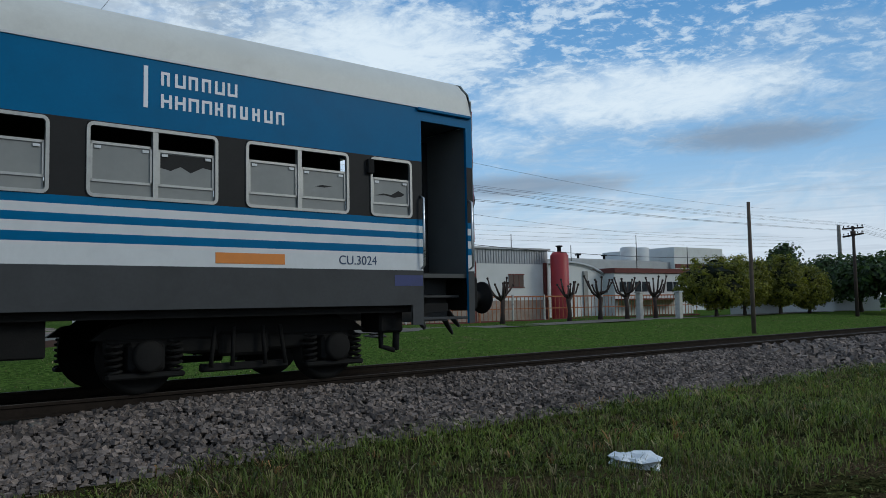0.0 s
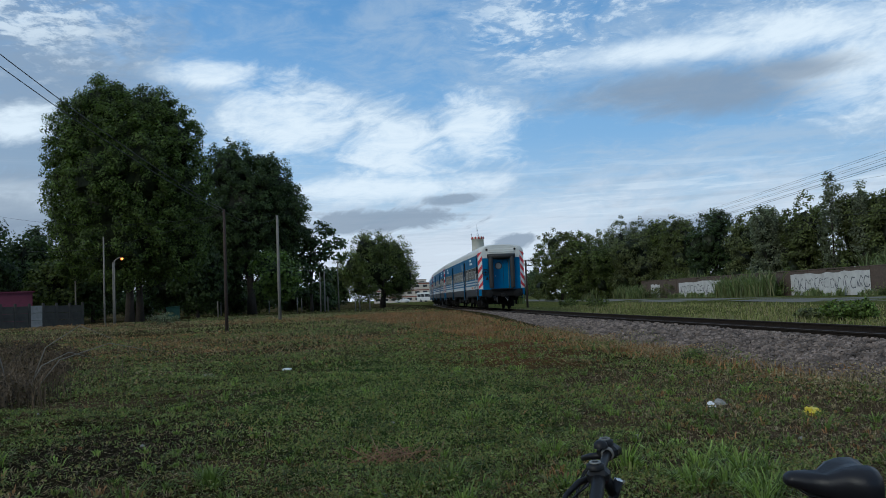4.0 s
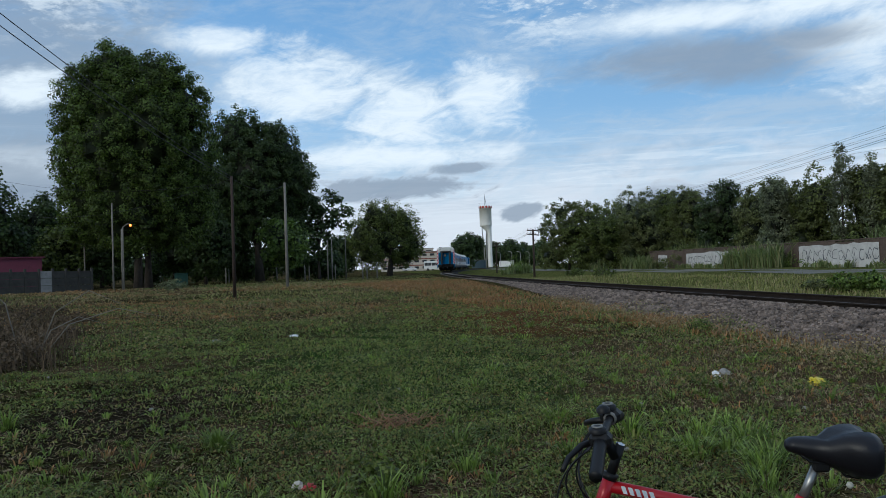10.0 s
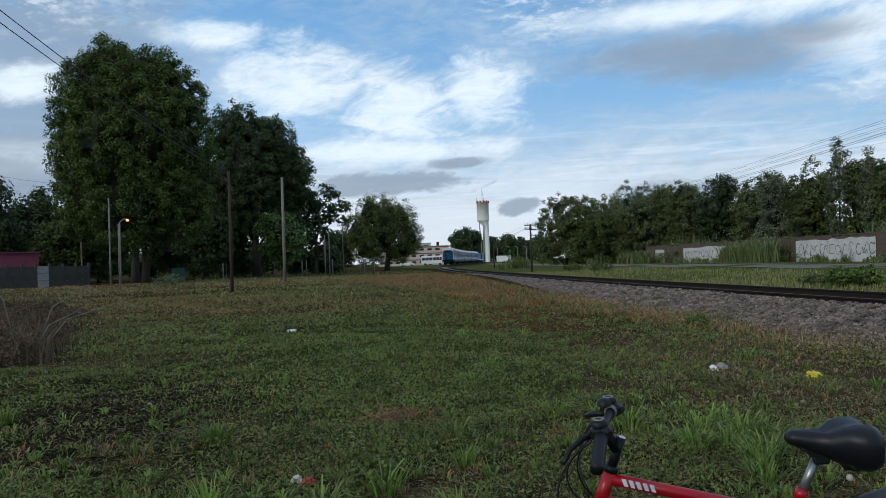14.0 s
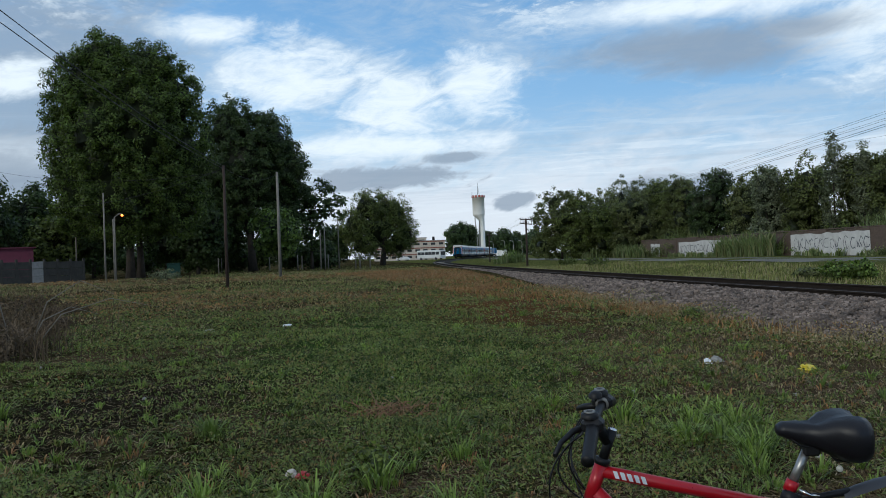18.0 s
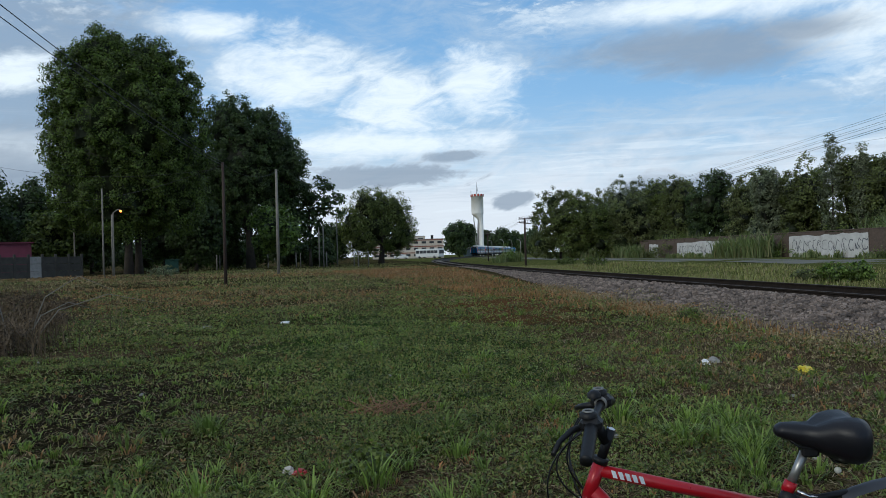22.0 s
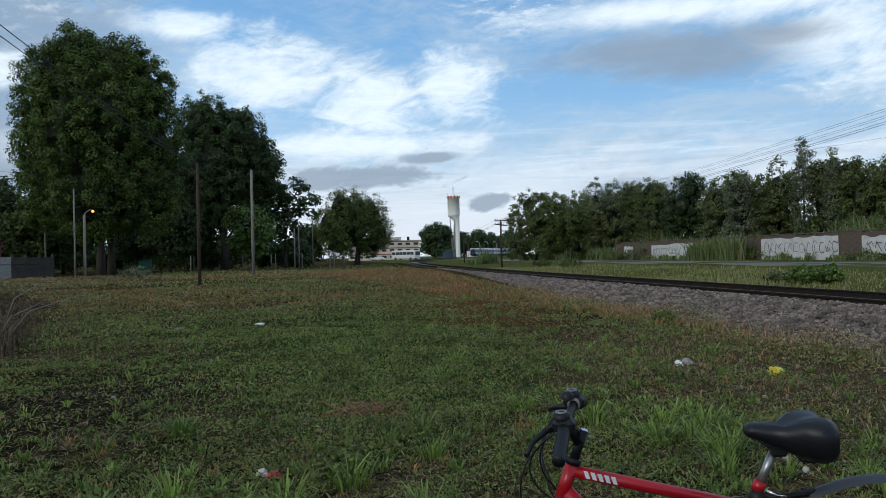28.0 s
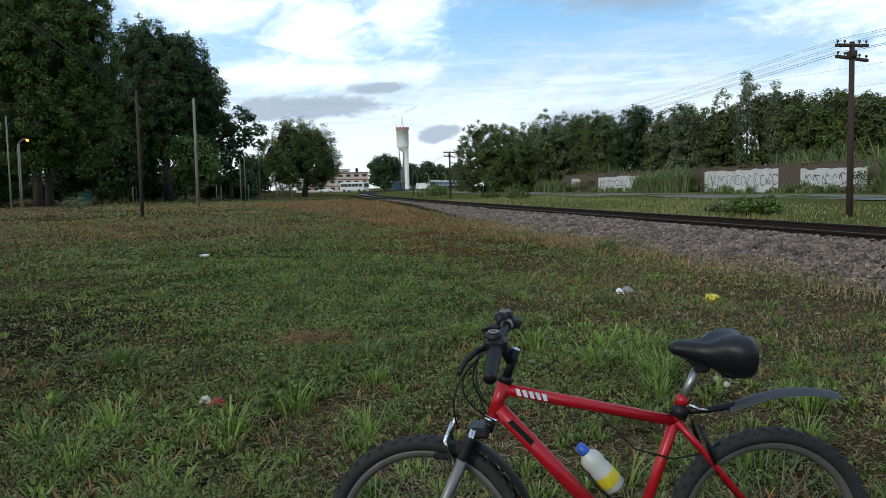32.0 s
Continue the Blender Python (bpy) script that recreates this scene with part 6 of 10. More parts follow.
def post(name, label, x, y, h, r, mat, group="", top=None, sides=9, sink=0.1):
    """A tapered round pole; top may lean."""
    z = float(ground_z(x, y))
    p = thing(name, label, "pole", group, at=pose(x, y, z - sink))
    tx, ty = top or (x, y)
    part("shaft", Shape().tube([(0, 0, 0), ((tx - x) * 0.5, (ty - y) * 0.5, h * 0.5), (tx - x, ty - y, h + sink)], [r, r * 0.88, r * 0.72], sides), [mat], p)
    return p


def telegraph_pole(x, y, h, lean=0.0, yaw=90.0):
    """A dark wooden telegraph pole with two crossarms and pin insulators."""
    p = post("telegraph_pole", "dark creosoted telegraph pole with two crossarms", x, y, h, 0.115, POLE_DARK, "telegraph poles beside the track")
    ends = []
    for k, (z, w, tilt) in enumerate(((h - 0.12, 0.62, 0.0), (h - 0.55, 0.62, 0.10))):
        arm = part("crossarm", Shape().box(-w, -0.06, -0.05, w, 0.06, 0.05, 0, 0.01), [POLE_DARK], p)
        arm.matrix_basis = Matrix.Translation((0, 0, z + 0.1)) @ pose(0, 0, 0, 0, 6 * k, yaw)
        for q in (-0.55, -0.28, 0.28, 0.55):
            pin = part("insulator", Shape().lathe((q, 0, 0.05), (0, 0, 1), [(0, 0.015), (0.05, 0.02), (0.06, 0.045), (0.12, 0.04), (0.14, 0.0)], 8), [CERAMIC], arm)
            c, s = math.cos(radians(yaw)), math.sin(radians(yaw))
            ends.append((x + c * q, y + s * q, float(ground_z(x, y)) + z + 0.2))
    part("stay_block", Shape().box(-0.16, -0.1, h - 0.42, 0.16, 0.1, h - 0.2, 0, 0.02), [POLE_DARK], p)
    return ends


tel = [telegraph_pole(-140.0, 26.0, 5.2), telegraph_pole(-81.0, 18.9, 5.0), telegraph_pole(-24.0, 19.55, 5.85), telegraph_pole(51.16, 21.5, 5.5), telegraph_pole(112.0, 28.0, 5.4)]
for a, b in zip(tel, tel[1:]):
    for p, q in list(zip(a, b))[:4]:
        wire(p, q, 0.45, 0.005)
    for p, q in list(zip(a, b))[4:6]:
        wire(p, q, 0.5, 0.007)

# old poles on the field side
F0, G0 = azd(97.65, 42), azd(94.1, 55)
post("wooden_pole", "dark weathered wooden pole in the grass field", *F0, 6.15, 0.088, POLE_DARK, "old poles in the field")
post("wooden_pole", "pale grey wooden pole at the edge of the trees", *G0, 7.0, 0.11, POLE_GREY, "old poles in the field")
for az, d, h, m in ((105.3, 70, 7.0, POLE_GREY), (104.75, 70.5, 5.0, POLE_GREY), (90.05, 104, 6.3, POLE_GREY), (107.0, 80, 6.0, POLE_GREY), (91.3, 96, 4.6, POLE_GREY), (91.0, 92, 4.6, POLE_GREY)):
    post("wooden_pole", "thin grey wooden pole before the trees", *azd(az, d), h, 0.078, m, "old poles in the field")
for k, az in enumerate((88.6, 87.9, 88.9, 99.6, 98.2, 98.0, 92.9, 92.6, 90.8, 94.8)):
    post("fence_post", "short pale fence post at the edge of the field", *azd(az, 88 + (k * 7) % 13), 1.7, 0.07, POLE_GREY, "fence posts")
wire((*F0, 6.3), (*G0, 7.3), 0.5)
wire((*F0, 6.25), (*azd(110.5, 66), 6.2), 0.8)
wire((*F0, 6.1), (*azd(115, 60), 9.0), 1.0)
for z in (0.0, -0.4):
    wire((*F0, 6.35 + z * 0.3), (*azd(135, 13), 9.3 + z), 0.5, 0.012)

# power poles along the street
PA, PB = azd(-6.58, 38.5), azd(-9.1, 36.3)
pa = post("power_pole", "tapered concrete power pole with side arms", *PA, 9.6, 0.27, POLE_STONE, top=(azd(-6.03, 38.4)[0], PA[1]))
for z, w in ((9.45, 0.9), (8.1, 0.9), (6.75, 0.9)):
    arm = part("side_arm", Shape().box(-0.25, -0.14, z - 0.14, w, 0.14, z + 0.14, 0, 0.03).box(-0.28, -0.24, z - 0.22, 0.22, 0.24, z + 0.16, 0, 0.03), [POLE_STONE], pa)
    part("insulator", Shape().lathe((w - 0.05, 0, z - 0.12), (0, 0, -1), [(0, 0.03), (0.05, 0.08), (0.12, 0.06), (0.18, 0.08), (0.25, 0.0)], 10), [CERAMIC], arm)
for z in (5.2, 3.1):
    part("clamp_band", Shape().lathe((-0.02, 0, z), (0, 0, 1), [(-0.16, 0.24), (-0.16, 0.29), (0.16, 0.29), (0.16, 0.24)], 14), [POLE_STONE], pa)
part("switch_arm", Shape().box(-0.2, -0.05, 5.6, 1.3, 0.05, 5.72, 0, 0.01), [T_UNDER], pa)
for q in (0.35, 0.8, 1.2):
    part("cutout", Shape().lathe((q, 0, 5.72), (0, 0, 1), [(0, 0.03), (0.08, 0.06), (0.2, 0.05), (0.35, 0.03), (0.36, 0)], 8), [CERAMIC], pa)
    part("drop_lead", Shape().tube(sag((q, 0, 5.6), (0.3, 0, 4.2), 0.35, 8), 0.012, 4), [WIRE], pa)
    part("jumper", Shape().tube(sag((q, 0, 6.05), (0.75, 0, 7.9), -0.2, 8), 0.012, 4), [WIRE], pa)
post("power_pole", "leaning grey wooden pole beside the concrete one", *PB, 8.35, 0.14, POLE_GREY, top=(azd(-8.08, 36.3)[0], PB[1] + 0.5))
TP = azd(-28.6, 35.2)
tp = thing("twin_pole", "pair of concrete poles joined by cross blocks", "pole", at=pose(TP[0], TP[1], float(ground_z(*TP)) - 0.1))
for s in (-0.36, 0.36):
    part("shaft", Shape().tube([(s * 1.15, 0, 0), (s * 0.9, 0, 8.9)], [0.19, 0.14], 10), [POLE_STONE], tp)
for z in (8.8, 7.55, 6.3, 4.75, 3.1, 0.9):
    part("cross_block", Shape().box(-0.62, -0.2, z - 0.13, 0.62, 0.2, z + 0.13, 0, 0.03), [POLE_STONE], tp)
for z in (8.8, 7.55, 6.3):
    part("insulator", Shape().lathe((0.62, 0, z), (1, 0, 0), [(0, 0.03), (0.1, 0.09), (0.2, 0.07), (0.28, 0.09), (0.36, 0.0)], 10), [CERAMIC], tp)
for za, zb in ((9.35, 9.55), (8.0, 8.2), (6.7, 6.85)):
    a, b = (PA[0] + 0.9, PA[1], za), (TP[0] + 0.9, TP[1], zb - 0.45)
    wire(a, b, 0.35)
    wire(b, (70.0, 36.0, zb), 0.6)
    wire(a, (-60.0, 40.0, za), 0.8)
for k, z in enumerate((7.35, 7.0, 6.7, 6.4)):
    wire((-70, 40.5, z), (80, 38.5, z + 0.2), 0.9)
wire((PA[0], PA[1], 5.3), (TP[0], TP[1], 4.9), 0.4, 0.02)
wire((TP[0], TP[1], 4.9), (62, 35, 5.0), 0.5, 0.02)
wire((PB[0], PB[1], 8.6), (PB[0] + 4.0, PB[1] - 16, 16.5), 0.2)
for az, d, h in ((-14.46, 50, 6.2), (-15.04, 48, 6.5)):
    post("wooden_pole", "thin dark wooden pole by the silos", *azd(az, d), h - 0.5, 0.09, POLE_WOOD)
for az, d, h in ((-5.0, 84, 7.6), (-5.5, 78, 7.0), (-4.4, 70, 6.0)):
    post("wooden_pole", "street pole along the side road", *azd(az, d), h, 0.12, POLE_WOOD, "poles on the side road")
TH = azd(4.66, 40.5)
post("stay_pole", "thin leaning pole before the white warehouse", *TH, 6.1, 0.065, POLE_WOOD, top=azd(5.24, 40.5))
wire((*azd(5.2, 40.5), 5.6), (*azd(8.2, 41.5), 0.5), 0.05, 0.012)
wire((*azd(5.2, 40.5), 6.0), (TP[0], TP[1], 5.8), 0.5)
post("wooden_pole", "grey-brown wooden pole on the verge", *azd(-57.1, 38), 5.75, 0.10, POLE_WOOD)
for az in (-62.4,):
    post("power_pole", "distant concrete power pole", *azd(az, 78), 7.2, 0.2, POLE_STONE)

# ---- street lamp that is lit ----
LAMP_GLOW = surface("sodium_lamp", (1.0, 0.55, 0.2), 0.5, vary=0.0, bump=0.0, emit=(1.0, 0.20, 0.03, 4.0))
lx, ly = azd(104.2, 69)
lamp = thing("street_lamp", "lit orange street lamp on a thin pole", "street lamp", at=pose(lx, ly, float(ground_z(lx, ly))))
part("lamp_pole", Shape().tube([(0.3, -0.5, 0), (0.3, -0.5, 5.0), (0.15, -0.2, 5.25), (0, 0, 5.25)], 0.05, 7), [POLE_GREY], lamp)
part("lamp_bulb", Shape().lathe((0, 0, 5.05), (0, 0, 1), [(0, 0.0), (0.03, 0.08), (0.10, 0.11), (0.17, 0.07), (0.19, 0.0)], 12), [LAMP_GLOW], lamp, "glowing orange bulb")

# ---- left edge: concrete fence, shed, container ----
MAROON = surface("maroon_sheet", (0.15, 0.027, 0.055), 0.7, vary=0.2, scale=2, bump=0.1)
GREEN_BOX = surface("faded_green", (0.03, 0.10, 0.07), 0.7, vary=0.25, scale=3, bump=0.1)


FENCE_STAIN = surface("stained_concrete", (0.060, 0.056, 0.048), 0.95, vary=0.35, scale=2, dirt=0.7, dirt_color=(0.04, 0.04, 0.035), bump=0.3)


def panel_fence():
    """A run of old concrete panels between posts."""
    a, b = Vector((*azd(106.6, 74), 0)), Vector((*azd(114.5, 70), 0))
    n = 10
    f = thing("panel_fence", "old stained concrete panel fence", "fence")
    for k in range(n):
        p, q = a.lerp(b, k / n), a.lerp(b, (k + 1) / n)
        yaw = math.degrees(math.atan2(q.y - p.y, q.x - p.x))
        L = (q - p).length
        z = float(ground_z(p.x, p.y))
        m = Matrix.Translation((p.x, p.y, z)) @ pose(0, 0, 0, 0, 0, yaw)
        ob = part("fence_post", Shape().box(-0.08, -0.09, 0, 0.08, 0.09, 1.95, 0, 0.01), [FENCE_STAIN], f)
        ob.matrix_basis = m
        for j in range(3):
            mat = [FENCE_STAIN, CONCRETE][(k, j) in ((3, 1), (3, 2), (3, 0))]
            ob = part("panel", Shape().box(0.08, -0.03, 0.02 + j * 0.58, L - 0.08, 0.03, 0.58 + j * 0.58, 0, 0.012), [mat], f)
            ob.matrix_basis = m
    return f


panel_fence()
sx, sy = azd(111.6, 84)
shed = thing("shed", "maroon sheet-metal shed with a flat roof", "shed", at=pose(sx, sy, 0.4, 0, 0, 22))
part("wall", Shape().box(-3, -3.6, 0, 3, 3.0, 3.1, 0, 0.02), [MAROON], shed)
part("roof", Shape().box(-3.2, -3.8, 3.1, 3.2, 3.2, 3.2), [MAROON], shed)
gx, gy = azd(101.1, 82)
gc = thing("container", "small faded green steel container", "container", at=pose(gx, gy, float(ground_z(gx, gy)), 0, 0, 12))
part("body", Shape().box(-0.7, -0.6, 0.1, 0.7, 0.6, 1.15, 0, 0.04), [GREEN_BOX], gc)
part("lid", Shape().box(-0.74, -0.64, 1.15, 0.74, 0.64, 1.25, 0, 0.03), [GREEN_BOX], gc)

# ---- water tower ----
TWIG = surface("dry_twig", (0.24, 0.135, 0.075), 0.9, vary=0.35, scale=9, bump=0.1)
TOWER_WHITE = surface("tower_white", (0.84, 0.82, 0.77), 0.8, vary=0.08, scale=0.6, fine=8, bump=0.05, dirt=0.3, dirt_color=(0.5, 0.48, 0.44))
TOWER_RED = surface("tower_red", (0.42, 0.05, 0.04), 0.7, vary=0.15, bump=0.03)


def water_tower():
    x, y = azd(80.15, 410)
    t = thing("water_tower", "white concrete water tower with red-marked parapet", "water tower", at=pose(x, y, 0.5) @ Matrix.Scale(1.535, 4))
    part("tank", Shape().lathe((0, 0, 13.1), (0, 0, 1), [(0, 0.0), (0, 1.2), (0.5, 1.92), (0.9, 1.97), (6.2, 1.97), (6.2, 2.07), (7.0, 2.07), (7.0, 1.9), (6.5, 1.9), (6.5, 0.0)], 32), [TOWER_WHITE], t)
    for k in range(12):
        a = 2 * math.pi * k / 12
        ob = part("red_mark", Shape().box(2.04, -0.28, 0, 2.14, 0.28, 0.75), [TOWER_RED], t)
        ob.matrix_basis = Matrix.Translation((0, 0, 19.35)) @ pose(0, 0, 0, 0, 0, math.degrees(a))
    c = Vector((0.25, 1.05, 0))
    part("column", Shape().lathe(c, (0, 0, 1), [(0, 0.78), (13.3, 0.72)], 20), [TOWER_WHITE], t)
    neck = Shape()
    for k in range(7):
        q = k / 6
        w = q * q
        neck.v += [(c.x * (1 - w) + (0.74 + 1.15 * w) * math.cos(a), c.y * (1 - w) + (0.74 + 1.15 * w) * math.sin(a), 10.4 + 3.1 * q) for a in [2 * math.pi * j / 20 for j in range(20)]]
    for k in range(6):
        for j in range(20):
            neck.f.append((k * 20 + j, k * 20 + (j + 1) % 20, (k + 1) * 20 + (j + 1) % 20, (k + 1) * 20 + j))
            neck.m.append(0)
            neck.s.append(True)
    part("neck", neck, [TOWER_WHITE], t)
    part("stair_shaft", Shape().box(-0.4, -0.8, 0.0, 0.3, -0.1, 3.0).box(-0.15, 0.05, 2.5, 0.15, 0.3, 13.4), [CONCRETE], t)
    for q, bend in ((-0.9, -0.5), (-0.3, 0.3)):
        part("pipe", Shape().tube([(0.8, q, 0), (0.8, q, 6.5), (0.8, q + bend * 0.4, 9.0), (0.8, q + bend, 11.5), (0.8, q + bend, 13.2)], 0.16, 7), [CONCRETE], t)
    part("mast", Shape().tube([(0, -0.1, 19.6), (0, -0.1, 24.2)], [0.09, 0.03], 6).tube([(0, 0.5, 19.6), (0, 0.0, 23.0)], 0.04, 5), [T_UNDER], t)
    part("rail_mast", Shape().tube([(0, -2.0, 19.6), (0, -2.0, 21.3)], 0.05, 5), [T_UNDER], t)


water_tower()


def leg_tank():
    """A small square tank on four legs behind the far wall."""
    x, y = azd(35.2, 120)
    t = thing("elevated_tank", "small rusty square tank on four legs", "water tank", at=pose(x, y, 0.5, 0, 0, 30))
    part("tank", Shape().box(-1.1, -1.1, 6.9, 1.1, 1.1, 8.0, 0, 0.05), [RUST], t)
    for a in (-0.95, 0.95):
        for b in (-0.95, 0.95):
            part("leg", Shape().box(a - 0.08, b - 0.08, -0.2, a + 0.08, b + 0.08, 6.9), [RUST], t)
    part("brace", Shape().box(-0.95, -1.0, 3.4, 0.95, -0.9, 3.52).box(-0.95, 0.9, 3.4, 0.95, 1.0, 3.52), [RUST], t)


leg_tank()

# ---- far works building, bus, low blue shed ----
BAND_RED = surface("faded_brick_red", (0.22, 0.075, 0.05), 0.85, vary=0.25, scale=0.8, bump=0.05)
WIN_DARK = surface("dark_window", (0.03, 0.035, 0.04), 0.15, vary=0.2, bump=0.0)


def box_house(name, label, az0, az1, d, h, levels, wall, band, roof=None, yaw=None, depth=12, windows=True, z0=0.4, category="building"):
    """A long plain building with window rows and coloured bands, seen from the front."""
    a, b = Vector((*azd(az0, d), 0)), Vector((*azd(az1, d), 0))
    L = (b - a).length
    t = thing(name, label, category, at=Matrix.Translation((a.x, a.y, z0)) @ pose(0, 0, 0, 0, 0, math.degrees(math.atan2(b.y - a.y, b.x - a.x))))
    part("wall", Shape().box(0, 0, 0, L, depth, h), [wall], t)
    part("roof", Shape().box(-0.15, -0.15, h, L + 0.15, depth, h + 0.2), [roof or CONCRETE], t)
    for k in range(levels):
        z = h * (k + 0.35) / levels
        if band is not None:
            part("band", Shape().box(0, -0.06, h * (k + 0.82) / levels, L, 0.0, h * (k + 0.98) / levels), [band], t)
        if windows:
            n = max(2, int(L / 2.6))
            for j in range(n):
                w = part("window", Shape().box(L * (j + 0.22) / n, -0.03, z, L * (j + 0.78) / n, 0.02, z + h / levels * 0.36), [WIN_DARK], t)
                part("sill", Shape().box(L * (j + 0.2) / n, -0.10, z - 0.12, L * (j + 0.8) / n, 0.0, z - 0.02), [wall], w)
    return t


WORKS_CREAM = surface("works_cream", (0.52, 0.46, 0.385), 0.85, vary=0.12, scale=0.5, fine=8, bump=0.05, dirt=0.4, dirt_color=(0.24, 0.20, 0.165))
works = box_house("works_building", "cream works building with faded red bands", 87.6, 82.6, 285, 6.6, 3, WORKS_CREAM, BAND_RED)
box_house("roof_house", "small white house on the works roof", 85.2, 83.9, 290, 2.0, 1, WORKS_CREAM, None, z0=6.2)
cx, cy = azd(83.4, 288)
chim = thing("chimney", "short dark chimney on the works roof", "chimney", at=pose(cx, cy, 6.1))
part("flue", Shape().lathe((0, 0, 0), (0, 0, 1), [(0, 0.5), (2.4, 0.45), (2.4, 0.3), (2.2, 0.0)], 14), [T_UNDER], chim)
box_house("low_shed", "low grey-blue shed by the water tower", 81.2, 80.25, 352, 3.4, 1, surface("faded_blue_wall", (0.07, 0.11, 0.13), 0.8, vary=0.2, scale=1, bump=0.05), None, windows=False)
box_house("tank_shed", "pale tank building beside the track", 79.3, 78.3, 450, 3.2, 1, TOWER_WHITE, None, windows=False)
for k, az in enumerate((79.2, 78.4, 77.8, 77.2)):
    p = post("lamp_post", "curved grey lamp post far down the line", *azd(az, 345 + 8 * k), 6.4, 0.09, CONCRETE_PALE, "far lamp posts")
    part("arm", Shape().tube([(0, 0, 6.4), (0.0, -0.5, 7.0), (0.0, -1.6, 7.1)], 0.08, 6), [CONCRETE_PALE], p)


def bus(x, y, yaw):
    b = thing("bus", "white city bus parked in the far street", "bus", at=pose(x, y, 0.45, 0, 0, yaw))
    body = part("body", Shape().box(-5.2, -1.2, 0.45, 5.2, 1.2, 2.95, 0, 0.12), [T_WHITE], b)
    for sg in (-1, 1):
        for k in range(6):
            part("window", Shape().box(-4.8 + 1.6 * k, sg * 1.19 - 0.03, 1.55, -3.35 + 1.6 * k, sg * 1.19 + 0.03, 2.45, 0, 0.02), [WIN_DARK], body)
        for u in (-3.4, 3.2):
            part("wheel", Shape().lathe((u, sg * 1.05, 0.48), (0, sg, 0), [(-0.15, 0.0), (-0.15, 0.46), (0.14, 0.48), (0.16, 0.26), (0.12, 0.0)], 18), [T_RUBBER], b)
    for e in (-5.2, 5.2):
        part("windscreen", Shape().box(e - 0.03, -1.0, 1.4, e + 0.03, 1.0, 2.5, 0, 0.01), [WIN_DARK], body)
    return b


bus(*azd(83.6, 252), 38)


def car(x, y, yaw, paint, label):
    """A parked hatchback with cabin, glass, lamps and wheels."""
    c = thing("car", label, "car", group="parked cars", at=pose(x, y, float(ground_z(x, y)) + 0.02, 0, 0, yaw))
    side = [(-2.0, 0.35), (-2.05, 0.75), (-1.9, 0.95), (-1.75, 1.05), (-1.35, 1.42), (0.1, 1.46), (0.85, 1.02), (1.75, 0.88), (2.0, 0.70), (2.02, 0.35)]
    body = part("body", Shape().prism(side, -0.84, 0.84), [paint], c)
    part("rear_glass", Shape().face([(-1.80, -0.66, 1.06), (-1.80, 0.66, 1.06), (-1.40, 0.58, 1.40), (-1.40, -0.58, 1.40)]), [WIN_DARK], body)
    part("windscreen", Shape().face([(0.86, -0.7, 1.05), (0.86, 0.7, 1.05), (0.16, 0.6, 1.44), (0.16, -0.6, 1.44)]), [WIN_DARK], body)
    for sg in (-1, 1):
        part("side_glass", Shape().prism([(-1.35, 1.02), (-1.2, 1.36), (0.05, 1.38), (0.55, 1.02)], sg * 0.845 - 0.004, sg * 0.845 + 0.004), [WIN_DARK], body)
        part("tail_lamp", Shape().box(-2.06, sg * 0.7 - 0.10, 0.72, -1.95, sg * 0.7 + 0.10, 0.95, 0, 0.02), [T_RED], body)
        for u in (-1.3, 1.3):
            w = part("wheel", Shape().lathe((u, sg * 0.74, 0.31), (0, sg, 0), [(-0.1, 0.0), (-0.1, 0.30), (0.08, 0.31), (0.11, 0.22)], 18), [T_RUBBER], c)
            part("rim", Shape().lathe((u, sg * 0.74, 0.31), (0, sg, 0), [(0.10, 0.21), (0.11, 0.1), (0.10, 0.0)], 14), [ALU], w)
    part("bumper", Shape().box(-2.12, -0.8, 0.32, -1.98, 0.8, 0.58, 0, 0.03), [T_DARK], body)
    return c


CAR_GREY = surface("car_grey", (0.22, 0.225, 0.23), 0.3, 0.3, vary=0.04, bump=0.0)
CAR_DARK = surface("car_dark", (0.05, 0.055, 0.065), 0.3, 0.3, vary=0.04, bump=0.0)
car(*azd(-10.2, 66), 80, CAR_GREY, "silver-grey hatchback parked in the side road")
for k, (az, d) in enumerate(((-6.9, 104), (-6.4, 112), (-7.4, 98), (-5.6, 96))):
    car(*azd(az, d), 78, [CAR_DARK, CAR_GREY][k % 2], "small car parked far down the side road")
car(*azd(85.6, 236), 70, T_WHITE, "white car parked in the far street")

# ---- side road, factory, silos ----
SIDE_ROAD = surface("brick_dust_road", (0.20, 0.14, 0.115), 0.95, vary=0.2, scale=0.8, fine=20, bump=0.2)
side = Shape()
for k in range(14):
    y0, y1 = 37.2 + k * 10, 37.2 + (k + 1) * 10
    f = lambda y: 5.0 + (y - 37) * 0.115
    side.face([(f(y0), y0, float(ground_z(f(y0), y0)) + 0.03), (f(y0) + 7, y0, float(ground_z(f(y0) + 7, y0)) + 0.03), (f(y1) + 7, y1, float(ground_z(f(y1) + 7, y1)) + 0.03), (f(y1), y1, float(ground_z(f(y1), y1)) + 0.03)])
tagged(part("side_road", side, [SIDE_ROAD]), "reddish side road running away between the buildings", "road", kind="structure")
sheet("path", [14 + 5 * k for k in range(40)], lambda x: 24.2 + 0.02 * x, 2.6, 0.02, PAVING, "pale worn path on the grass verge", "path")

